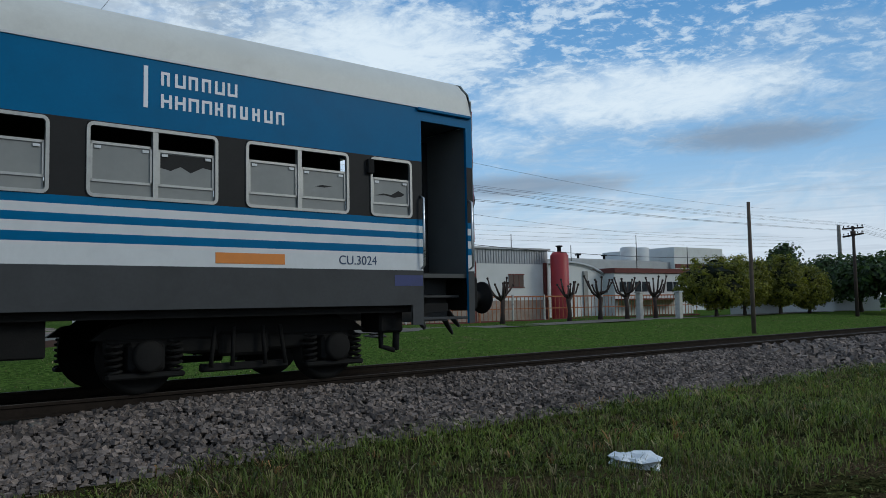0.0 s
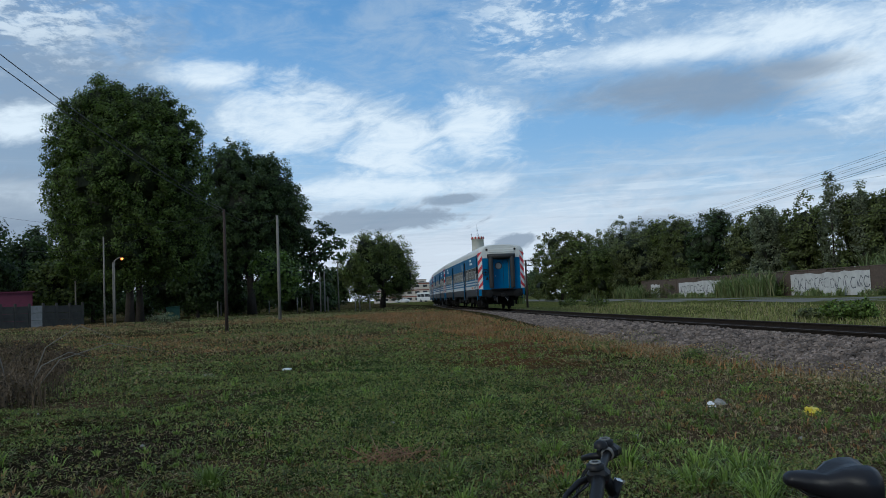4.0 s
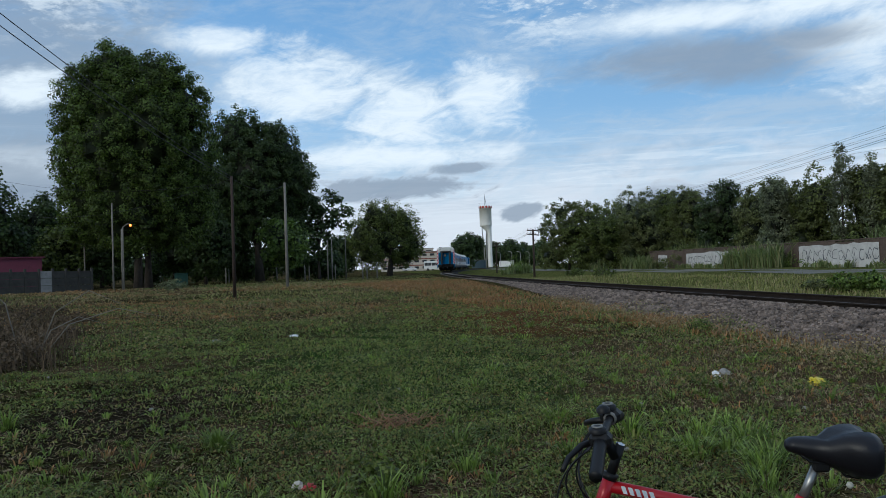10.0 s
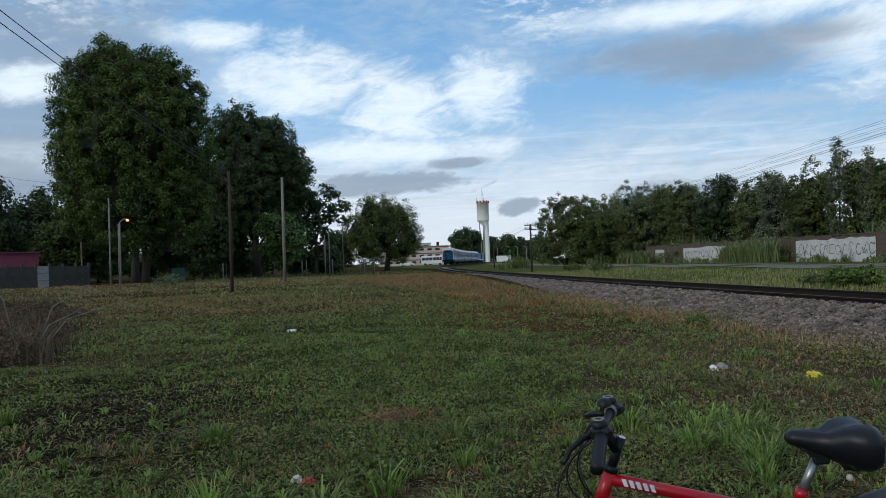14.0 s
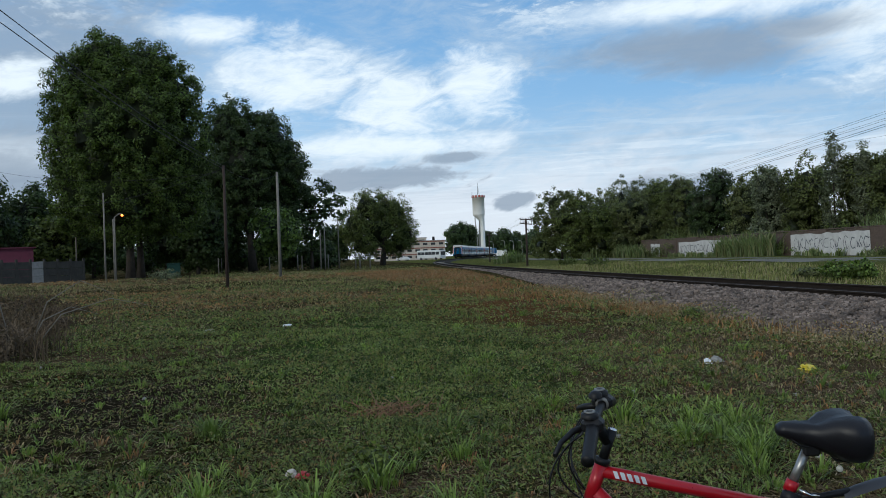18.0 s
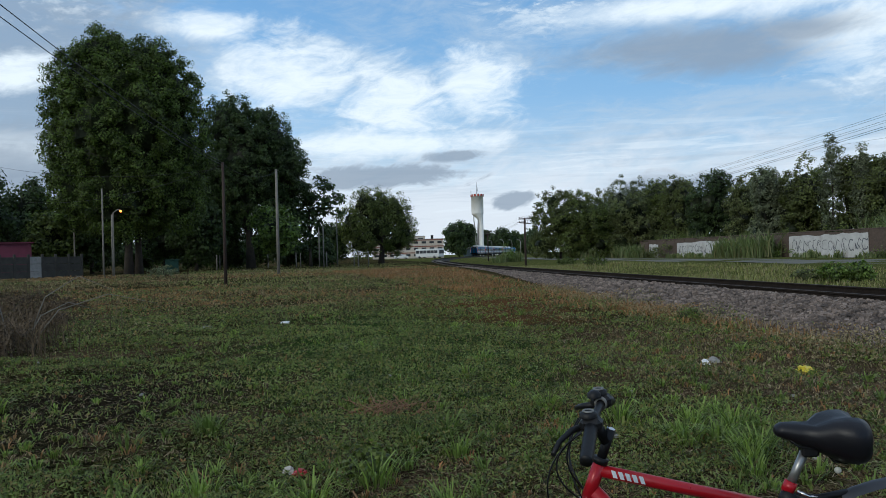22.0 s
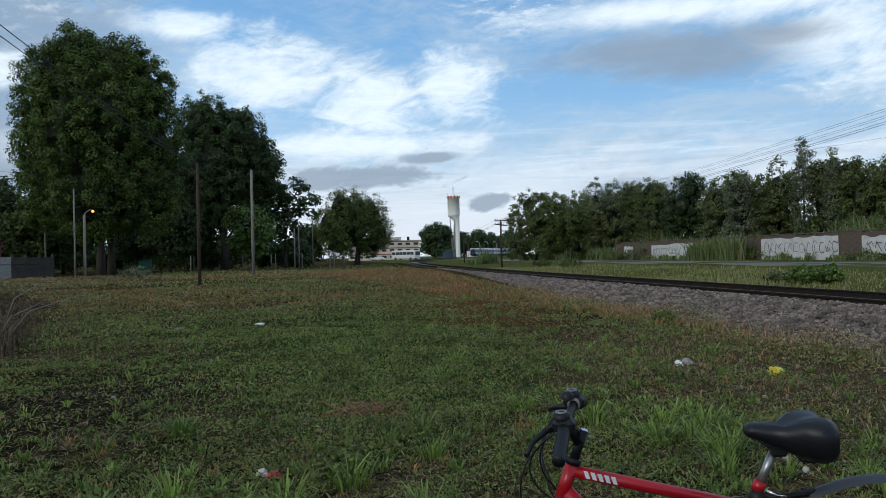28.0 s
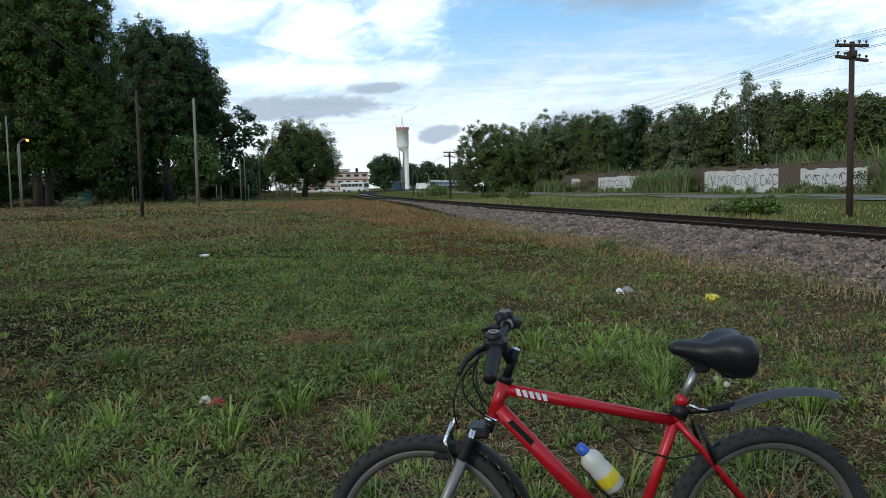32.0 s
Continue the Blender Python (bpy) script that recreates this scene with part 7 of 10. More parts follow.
FACTORY_WHITE = surface("factory_paint", (0.60, 0.60, 0.58), 0.85, vary=0.08, scale=0.8, fine=12, bump=0.06, dirt=0.35, dirt_color=(0.36, 0.26, 0.21))
CORRUGATED = surface("corrugated_sheet", (0.34, 0.35, 0.36), 0.55, 0.3, vary=0.12, scale=1.2, bump=0.05, dirt=0.3, dirt_color=(0.2, 0.17, 0.14))
FENCE_ORANGE = surface("fence_orange", (0.34, 0.115, 0.045), 0.8, vary=0.3, scale=3, bump=0.08)
TANK_RED = surface("tank_red", (0.33, 0.018, 0.022), 0.5, vary=0.15, scale=1.5, bump=0.03)


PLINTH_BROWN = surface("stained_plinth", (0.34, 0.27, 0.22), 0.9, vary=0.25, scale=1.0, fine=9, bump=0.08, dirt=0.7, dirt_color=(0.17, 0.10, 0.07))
SHUTTER = surface("brown_shutter", (0.075, 0.045, 0.035), 0.6, vary=0.2, scale=4, bump=0.1)


def factory():
    Y, zb = 36.2, 0.45
    swing = Matrix.Rotation(radians(EAST_TURN), 4, "Z")
    t = thing("factory_shed", "white factory shed with corrugated upper wall and red columns", "factory", at=swing @ pose(0, Y, zb))
    x0, x1 = 19.3, 34.6
    part("wall", Shape().box(x0, 0, 0, x1, 0.25, 3.4), [FACTORY_WHITE], t)
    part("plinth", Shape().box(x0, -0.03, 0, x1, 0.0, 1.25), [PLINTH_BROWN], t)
    sheet_ob = part("upper_wall", Shape().box(x0, 0.02, 3.4, x1, 0.2, 4.25), [CORRUGATED], t)
    for k in range(76):
        part("rib", Shape().box(x0 + 0.2 * k, -0.02, 3.42, x0 + 0.2 * k + 0.09, 0.03, 4.24), [CORRUGATED], sheet_ob)
    part("roof_edge", Shape().box(x0 - 0.1, -0.15, 4.25, x1 + 0.1, 16, 4.36), [CORRUGATED], t)
    for x in (23.6, 28.8, 34.3):
        part("column", Shape().box(x - 0.14, -0.08, 0, x + 0.14, 0.0, 3.5, 0, 0.01), [RED_OXIDE], t)
    for x in (20.9, 25.6, 31.4):
        w = part("window", Shape().box(x, -0.04, 2.05, x + 1.15, 0.0, 2.75), [SHUTTER], t)
        part("frame", Shape().box(x - 0.06, -0.06, 1.99, x + 1.21, -0.02, 2.05).box(x - 0.06, -0.06, 2.75, x + 1.21, -0.02, 2.81), [RED_OXIDE], w)
        for q in (0.36, 0.76):
            part("bar", Shape().box(x + q, -0.055, 2.05, x + q + 0.04, -0.035, 2.75), [RED_OXIDE], w)
    # the corner block that turns into the side road, with an arched roof behind
    g = thing("factory_gable", "white factory corner block with red columns and arched roofs", "factory", at=swing @ pose(0, 0, zb))
    pts = [(13.34, 41.8), (14.6, 39.4), (16.6, 35.8), (19.4, 35.3)]
    tops = [2.72, 3.34, 3.52, 3.6]
    for k in range(3):
        (ax, ay), (bx, by) = pts[k], pts[k + 1]
        part("wall", Shape().add([(ax, ay, 0), (bx, by, 0), (bx, by, tops[k + 1]), (ax, ay, tops[k]), (ax + 0.2, ay + 0.2, 0), (bx + 0.2, by + 0.2, 0), (bx + 0.2, by + 0.2, tops[k + 1]), (ax + 0.2, ay + 0.2, tops[k])],
                                 [(0, 1, 2, 3), (4, 7, 6, 5), (3, 2, 6, 7), (0, 4, 5, 1)]), [FACTORY_WHITE], g)
        part("coping", Shape().tube([(ax, ay, tops[k] + 0.03), (bx, by, tops[k + 1] + 0.03)], 0.08, 6), [RED_OXIDE], g)
        part("column", Shape().box(bx - 0.15, by - 0.16, 0, bx + 0.15, by + 0.05, tops[k + 1] - 0.02, 0, 0.01), [RED_OXIDE], g)
    part("drain_pipe", Shape().tube([(15.9, 36.85, 0), (15.9, 36.85, 3.6)], 0.10, 8), [RUST], g)
    part("door", Shape().add([(14.02, 40.38, 0), (14.42, 39.62, 0), (14.42, 39.62, 2.0), (14.02, 40.38, 2.0)], [(0, 1, 2, 3)]), [RUST], g)
    for az, d, r, z in ((-16.0, 62, 1.3, 4.35), (-18.0, 60, 1.3, 4.15), (-21.3, 50, 2.1, 4.6), (-26.4, 47, 2.4, 4.8)):
        rise = r * 0.55
        arch = [(r, rise - z)] + [(r * math.cos(a), rise * math.sin(a)) for a in [math.pi * k / 16 for k in range(17)]] + [(-r, rise - z)]
        ob = part("arched_roof", Shape().prism(arch, 0, 7), [CORRUGATED], g)
        rim = part("roof_rim", Shape().tube([(r * 1.03 * math.cos(a), -0.05, rise * 1.05 * math.sin(a)) for a in [math.pi * k / 16 for k in range(17)]], 0.07, 6), [CONCRETE], ob)
        ob.matrix_basis = pose(-d * math.sin(radians(az)), d * math.cos(radians(az)), z - rise + 0.1, 0, 0, az)
    # fence
    f = thing("factory_fence", "rust-orange mesh fence with pale posts", "fence", at=swing @ pose(0, 34.4, zb))
    for k in range(11):
        x = 20.5 + k * 2.4
        part("post", Shape().box(x - 0.05, -0.05, -0.1, x + 0.05, 0.05, 1.55, 0, 0.01), [CONCRETE_PALE if k % 3 else FENCE_ORANGE], f)
        part("rail", Shape().box(x + 0.05, -0.025, 1.40, x + 2.35, 0.025, 1.48).box(x + 0.05, -0.025, 0.74, x + 2.35, 0.025, 0.79), [FENCE_ORANGE], f)
        for q in range(1, 8):
            part("bar", Shape().box(x + 0.3 * q - 0.012, -0.015, 0.1, x + 0.3 * q + 0.012, 0.015, 1.42), [FENCE_ORANGE], f)
        part("kerb", Shape().box(x + 0.05, -0.08, -0.1, x + 2.35, 0.08, 0.14, 0, 0.01), [RED_OXIDE], f)
    # red tank
    k = thing("red_tank", "tall red steel tank", "tank", at=swing @ pose(34.7, 35.3, zb))
    part("shell", Shape().lathe((0, 0, 0), (0, 0, 1), [(0, 0.55), (3.9, 0.55), (4.1, 0.4), (4.15, 0.0)], 22), [TANK_RED], k)
    part("cap", Shape().lathe((0, 0, 4.1), (0, 0, 1), [(0, 0.12), (0.3, 0.12), (0.34, 0.22), (0.4, 0.2), (0.42, 0.0)], 12), [T_UNDER], k)
    # arched hall, offices, tall block
    a = thing("arched_hall", "pale factory hall with an arched roof", "factory", at=swing @ pose(39.2, 39.5, zb))
    arch = [(-4.2, 0), (-4.2, 2.3)] + [(-4.2 * math.cos(q), 2.3 + 1.4 * math.sin(q)) for q in [math.pi * j / 14 for j in range(1, 14)]] + [(4.2, 2.3), (4.2, 0)]
    part("wall", Shape().prism(arch, 0, 10), [FACTORY_WHITE], a)
    part("roof_rim", Shape().tube([(-4.3 * math.cos(q), -0.1, 2.3 + 1.5 * math.sin(q)) for q in [math.pi * j / 14 for j in range(15)]], 0.10, 6), [CORRUGATED], a)
    for x in (-2.6, -0.2, 2.0):
        part("column", Shape().box(x - 0.2, -0.12, 0, x + 0.2, 0.0, 3.2), [CONCRETE], a)
    o = thing("office_block", "grey-white two-storey factory office with red parapet", "office", at=swing @ pose(43.0, 38.4, zb))
    part("wall", Shape().box(0, 0, 0, 8.6, 8, 3.05), [FACTORY_WHITE], o)
    part("parapet", Shape().box(-0.1, -0.12, 3.05, 8.7, 8, 3.4, 0, 0.02), [RED_OXIDE], o)
    for x in (0.5, 2.1, 5.6):
        w = part("window", Shape().box(x, -0.04, 1.75, x + 1.3, 0.0, 2.45), [WIN_DARK], o)
        part("frame", Shape().box(x + 0.62, -0.06, 1.75, x + 0.68, -0.03, 2.45), [T_WHITE], w)
    part("awning", Shape().box(0.0, -1.2, 1.15, 6.5, 0, 1.25), [RED_OXIDE], o)
    b = thing("tall_block", "pale upper factory building with rooftop tanks", "factory", at=swing @ pose(0, 52, zb))
    part("wall", Shape().box(52, 0, 0, 69, 12, 4.9), [CORRUGATED], b)
    part("upper_block", Shape().box(66.5, -0.5, 0, 74.5, 9, 6.4), [FACTORY_WHITE], b)
    part("band", Shape().box(66.6, -0.56, 4.3, 74.4, -0.5, 4.7), [RED_OXIDE], b)
    for k in range(4):
        part("window", Shape().box(68.5 + 1.5 * k, -0.56, 3.3, 69.4 + 1.5 * k, -0.5, 4.1), [WIN_DARK], b)
    part("long_roof", Shape().prism([(44, 4.4), (52, 5.1), (66, 5.0), (66, 3.5), (44, 3.5)], 0.5, 11), [CORRUGATED], b)
    for k in range(2):
        part("roof_tank", Shape().lathe((62.6 + 1.9 * k, 2, 5.05), (0, 0, 1), [(0, 0.8), (1.3, 0.8), (1.4, 0.6), (1.4, 0)], 18), [FACTORY_WHITE], b)
    for x in (50, 54.5, 58):
        part("vent", Shape().lathe((x, 1, 4.9), (0, 0, 1), [(0, 0.12), (0.5, 0.12), (0.5, 0.3), (0.62, 0.3), (0.66, 0.0)], 10), [T_UNDER], b)
    for x, h in ((33.0, 6.4), (38.5, 6.6), (52.0, 7.0), (58.6, 6.2), (44.5, 5.9)):
        at = swing @ Vector((x, 44, 0))
        post("mast", "thin dark antenna mast behind the factory", at.x, at.y, h - 0.6, 0.04, T_UNDER, "antenna masts")
    for az in (-49.84, -52.43):
        gx, gy = azd(az, 45.5)
        gp = thing("gate_post", "white concrete gate post", "gate post", "gate posts", at=pose(gx, gy, float(ground_z(gx, gy))))
        part("pillar", Shape().box(-0.15, -0.15, -0.05, 0.15, 0.15, 1.40, 0, 0.02), [CONCRETE_PALE], gp)
        part("cap", Shape().box(-0.19, -0.19, 1.40, 0.19, 0.19, 1.48, 0, 0.02), [CONCRETE_PALE], gp)
    # low walls and houses behind the clipped trees
    for k, (az, d, h) in enumerate(((-57.2, 58, 1.4), (-60.4, 62, 1.5), (-63.0, 66, 1.6))):
        box_house("garden_wall", "low pale garden wall behind the clipped trees", az - 1.5, az + 1.5, d, h, 1, FACTORY_WHITE, None, depth=0.3, windows=False, category="wall")
    # silos
    for az, d, r, h in ((-14.4, 60, 0.86, 3.30), (-16.6, 58, 0.95, 3.10)):
        sx, sy = azd(az, d)
        s = thing("silo", "short white steel silo behind a rust-red wall", "silo", "silos", at=pose(sx, sy, 0.5))
        part("shell", Shape().lathe((0, 0, 0), (0, 0, 1), [(0, r), (h, r), (h + 0.14, r * 0.8), (h + 0.2, r * 0.3), (h + 0.2, 0)], 26), [FACTORY_WHITE], s)
        for z in (1.6, 2.4):
            part("hoop", Shape().lathe((0, 0, z), (0, 0, 1), [(0, r), (0.03, r + 0.03), (0.07, r)], 26), [CONCRETE], s)
        part("hatch", Shape().lathe((0, 0, h + 0.18), (0, 0, 1), [(0, 0.16), (0.14, 0.16), (0.16, 0.0)], 12), [CONCRETE], s)
        part("guard_rail", Shape().tube([(0.75 * r * math.cos(q * 0.7), 0.75 * r * math.sin(q * 0.7), h + 0.34) for q in range(10)], 0.02, 5), [CONCRETE], s)
    box_house("yard_wall", "rust-red and white yard wall along the side road", -13.2, -18.4, 55, 1.9, 1, FACTORY_WHITE, RED_OXIDE, depth=0.25, windows=False, category="wall")


factory()


def pollard(x, y, seed):
    """A hard-pruned street tree: bare trunk with knuckled arms."""
    r = random.Random(seed)
    t = thing("pollard_tree", "bare pollarded street tree with stubby dark arms", "tree", "pollarded trees", at=pose(x, y, float(ground_z(x, y)) - 0.05))
    part("trunk", Shape().tube([(0, 0, 0), (0.05, 0.02, 0.6), (r.uniform(-0.1, 0.1), 0, 1.25)], [0.15, 0.10, 0.12], 9), [POLE_DARK], t)
    for k in range(8):
        a = 6.28 * k / 8 + r.uniform(-0.4, 0.4)
        L = r.uniform(0.35, 0.95)
        p1 = (math.cos(a) * L * 0.7, math.sin(a) * L * 0.7, 1.45 + r.uniform(0, 0.35))
        p2 = (math.cos(a) * L, math.sin(a) * L, 1.85 + r.uniform(0, 0.55))
        part("arm", Shape().tube([(0, 0, 1.1 + 0.05 * k), (p1[0] * 0.5, p1[1] * 0.6, 1.32 + 0.03 * k), p1, p2], [0.075, 0.06, 0.05, 0.035], 7), [POLE_DARK], t)
        part("knuckle", Shape().lathe(p2, (0, 0, 1), [(-0.08, 0.0), (-0.05, 0.05), (0.03, 0.065), (0.07, 0.0)], 7), [POLE_DARK], t)


for k, az in enumerate((-40.45, -45.1, -47.2, -49.0, -50.9)):
    pollard(*azd(az, 41.5 + 1.2 * k), k)


# ---- things on the verge beyond the track ----
def culvert():
    c = thing("culvert", "small concrete culvert with peeling white and blue paint", "culvert", at=pose(-0.8, 20.6, -0.2))
    mural = surface("peeling_mural", (0.42, 0.42, 0.42), 0.9, vary=0.3, scale=3, fine=14, bump=0.1, dirt=0.95, dirt_color=(0.12, 0.135, 0.17))
    part("head_wall", Shape().box(-1.35, -0.5, 0, 0.95, -0.3, 0.80, 0, 0.02), [mural], c)
    part("wing_wall", Shape().add([(0.95, 0.0, 0), (1.30, -0.9, 0), (1.35, -0.9, 0.70), (0.95, 0.0, 0.82), (1.15, 0.1, 0), (1.50, -0.85, 0), (1.55, -0.85, 0.70), (1.15, 0.1, 0.82)],
                                  [(0, 1, 2, 3), (4, 7, 6, 5), (3, 2, 6, 7), (1, 5, 6, 2), (0, 3, 7, 4)]), [surface("stained_concrete", (0.20, 0.165, 0.125), 0.95, vary=0.3, scale=4, dirt=0.6, bump=0.3)], c)
    part("slab", Shape().box(-1.45, 0.02, 0.80, 1.2, 1.6, 0.93, 0, 0.02), [FENCE_STAIN], c)
    # a near-black box fills the opening to stand for the shade inside
    part("mouth", Shape().box(-1.25, -0.29, 0.60, 0.85, 0.01, 0.70), [T_UNDER], c)


culvert()


IRON_RUST = surface("rusty_iron", (0.055, 0.030, 0.024), 0.85, vary=0.3, scale=4, bump=0.15)


def verge_fence():
    f = thing("barrier_fence", "dark iron barrier with one horizontal rail", "fence")
    pts = [(1.77, 19.3), (7.2, 21.5), (12.0, 19.5)]
    for k, (x, y) in enumerate(pts):
        z = float(ground_z(x, y))
        part("post", Shape().box(x - 0.07, y - 0.07, z - 0.1, x + 0.07, y + 0.07, z + (1.12 if k < 2 else 1.7), 0, 0.012), [POLE_DARK], f)
    for (ax, ay), (bx, by) in zip(pts, pts[1:]):
        za, zb = float(ground_z(ax, ay)) + 0.42, float(ground_z(bx, by)) + 0.42
        part("rail", Shape().add([(ax, ay, za), (bx, by, zb), (bx, by, zb + 0.16), (ax, ay, za + 0.16), (ax, ay + 0.06, za), (bx, by + 0.06, zb), (bx, by + 0.06, zb + 0.16), (ax, ay + 0.06, za + 0.16)],
                                 [(0, 1, 2, 3), (4, 7, 6, 5), (3, 2, 6, 7), (0, 4, 5, 1)]), [IRON_RUST], f)


verge_fence()


def lump(name, label, category, x, y, size, mat, seed, group="", flat=0.6, lift=0.0, rough=0.25):
    """A crumpled or broken small thing."""
    r = random.Random(seed)
    bm = bmesh.new()
    bmesh.ops.create_icosphere(bm, subdivisions=3, radius=1.0)
    ph = [r.uniform(0, 6.28) for _ in range(6)]
    for v in bm.verts:
        c = v.co
        k = 1 + rough * (math.sin(c.x * 3.1 + ph[0]) + math.sin(c.y * 3.7 + ph[1]) + math.sin(c.z * 4.1 + ph[2])) / 2 + rough * 0.6 * (math.sin(c.x * 9 + ph[3]) * math.sin(c.y * 8 + ph[4]) + math.sin(c.z * 10 + ph[5]) * 0.6)
        v.co = Vector((c.x * size[0] * k, c.y * size[1] * k, max(c.z, -0.35) * size[2] * k))
    me = bpy.data.meshes.new(name)
    bm.to_mesh(me)
    bm.free()
    me.materials.append(mat)
    ob = new(name, me)
    ob.matrix_basis = pose(x, y, float(ground_z(x, y)) + size[2] * 0.3 + lift, 0, 0, r.uniform(0, 360))
    return tagged(ob, label, category, group)


PLASTIC_WHITE = surface("white_plastic", (0.74, 0.75, 0.76), 0.45, vary=0.12, scale=9, bump=0.1)
PLASTIC_YELLOW = surface("yellow_plastic", (0.62, 0.50, 0.03), 0.4, vary=0.25, scale=14, bump=0.1)
PLASTIC_RED = surface("red_wrapper", (0.42, 0.03, 0.03), 0.4, vary=0.2, scale=14, bump=0.1)
PLASTIC_TEAL = surface("teal_plastic", (0.08, 0.36, 0.30), 0.4, vary=0.3, scale=9, bump=0.1)
GARBAGE = surface("garbage_bags", (0.30, 0.33, 0.29), 0.5, vary=0.5, scale=3, fine=20, bump=0.2, dark=(0.03, 0.045, 0.03))
lump("plastic_sack", "white plastic sack lying in the grass", "sack", 6.29, 4.73, (0.33, 0.17, 0.085), PLASTIC_WHITE, 1, rough=0.38)
lump("concrete_lump", "broken pale concrete block on the ballast edge", "rubble", -2.6, 7.75, (0.15, 0.11, 0.11), CONCRETE_PALE, 2, rough=0.1)
lump("plastic_bag", "crumpled white plastic bag in the grass", "litter", -3.75, 5.85, (0.12, 0.08, 0.09), PLASTIC_WHITE, 3)
lump("plastic_bag", "teal and white crumpled bag on the verge", "litter", 0.05, 6.95, (0.13, 0.10, 0.09), PLASTIC_TEAL, 4)
lump("plastic_bag", "small white scrap of plastic", "litter", -0.05, 6.8, (0.06, 0.05, 0.05), PLASTIC_WHITE, 14)
lump("yellow_bag", "crumpled yellow plastic bag on dry grass", "litter", -8.95, 5.42, (0.10, 0.07, 0.06), PLASTIC_YELLOW, 5, rough=0.45)
lump("paper_scrap", "crumpled white carton in the grass", "litter", -9.95, 4.64, (0.075, 0.05, 0.05), PLASTIC_WHITE, 6)
lump("paper_scrap", "grey scrap beside a white carton", "litter", -10.1, 4.82, (0.10, 0.06, 0.05), CONCRETE, 16)
lump("paper_scrap", "flat white paper scrap on the field", "litter", -19.2, -1.25, (0.18, 0.12, 0.03), PLASTIC_WHITE, 7)
lump("stone_scrap", "pale flat stone on the field", "stone", -18.1, -2.9, (0.20, 0.14, 0.05), CONCRETE, 8)
lump("red_wrapper", "crumpled red wrapper in the grass", "litter", -5.62, -0.30, (0.05, 0.04, 0.034), PLASTIC_RED, 9, lift=0.02, rough=0.42)
lump("paper_scrap", "torn white wrapper beside a red one", "litter", -5.68, -0.38, (0.038, 0.026, 0.026), CONCRETE_PALE, 10, lift=0.03, rough=0.45)
lump("stone_scrap", "white stone on the far verge", "stone", -9.6, 19.0, (0.14, 0.12, 0.12), CONCRETE_PALE, 11, rough=0.12)
for k, (x, y) in enumerate(((-7.2, 0.9), (-10.2, 0.6), (-6.1, 2.1), (-8.2, 3.0), (-9.4, -2.2), (-12.6, -4.4), (-5.2, 3.2), (-7.5, 4.4))):
    lump("stone_scrap", "small pale stone in the grass", "stone", x, y, (0.030, 0.024, 0.02), CONCRETE, 30 + k, "stones in the grass", rough=0.12)
for k in range(9):
    lump("rubble_slab", "broken flat slab beside the culvert", "rubble", 0.95 + 0.16 * k, 18.6 + 0.28 * k, (0.24, 0.15, 0.035), CONCRETE, 50 + k, "slabs by the culvert", rough=0.12)


def garbage_basket():
    x, y = azd(-17.2, 33.5)
    z = float(ground_z(x, y))
    c = thing("garbage_basket", "rusty iron street basket heaped with garbage bags", "garbage basket", at=pose(x, y, z, 0, 0, -14))
    for u in (-0.95, 0.95):
        for v in (-0.4, 0.4):
            part("leg", Shape().box(u - 0.03, v - 0.03, -0.08, u + 0.03, v + 0.03, 1.12, 0, 0.005), [IRON_RUST], c)
    part("bottom", Shape().box(-0.92, -0.4, 0.16, 0.92, 0.4, 0.20), [IRON_RUST], c)
    for v in (-0.4, 0.4):
        for zz in (0.18, 0.62, 1.06):
            part("rail", Shape().box(-0.92, v - 0.02, zz, 0.92, v + 0.02, zz + 0.04), [IRON_RUST], c)
        for k in range(9):
            part("bar", Shape().tube([(-0.8 + 0.2 * k, v, 0.2), (-0.8 + 0.2 * k, v, 1.06)], 0.008, 5), [IRON_RUST], c)
    tints = [GARBAGE, PLASTIC_WHITE, GARBAGE, BLACK_BAG, GARBAGE, BLACK_BAG, RUST]
    for k in range(21):
        row = k // 7
        lump("garbage_bag", "full knotted garbage bag in the street basket", "garbage bag", x + (k % 7 - 3) * 0.25, y + 0.07 * (k % 7 - 3) + 0.22 * (k % 3 - 1), (0.26, 0.24, 0.19), tints[(k * 3 + row) % 7], 70 + k, "garbage bags", lift=0.18 + 0.32 * row + 0.05 * (k % 2))


BLACK_BAG = surface("black_bags", (0.018, 0.020, 0.018), 0.4, vary=0.3, scale=6, bump=0.2)
garbage_basket()

# rubbish on the lawn beyond the track
for k, (az, d, a, b, h, m, lab) in enumerate(((-19.7, 26.2, 0.16, 0.12, 0.10, PLASTIC_WHITE, "crumpled white plastic bag on the lawn"), (-21.2, 26.6, 0.14, 0.10, 0.07, PLASTIC_WHITE, "crumpled white plastic bag on the lawn"), (-8.0, 23.5, 0.6, 0.22, 0.05, BARK, "dark heap of cut weeds on the lawn"),
                                              (-17.6, 23.8, 0.5, 0.2, 0.04, BARK, "dark heap of cut weeds on the lawn"), (-24.8, 29.5, 0.35, 0.25, 0.08, BARK, "broken rubble on the lawn edge"), (-29.3, 29.0, 0.7, 0.35, 0.10, BARK, "dark heap of rubble and branches on the lawn"),
                                              (-31.6, 28.8, 0.7, 0.35, 0.10, BARK, "dark heap of rubble on the lawn edge"), (-11.4, 24.4, 0.3, 0.2, 0.03, CONCRETE_PALE, "pale flat slab on the lawn"))):
    lump("plastic_bag" if m is PLASTIC_WHITE else "rubble_heap", lab, "litter" if m is PLASTIC_WHITE else "rubble", *azd(az, d), (a, b, h), m, 400 + k, rough=0.35)


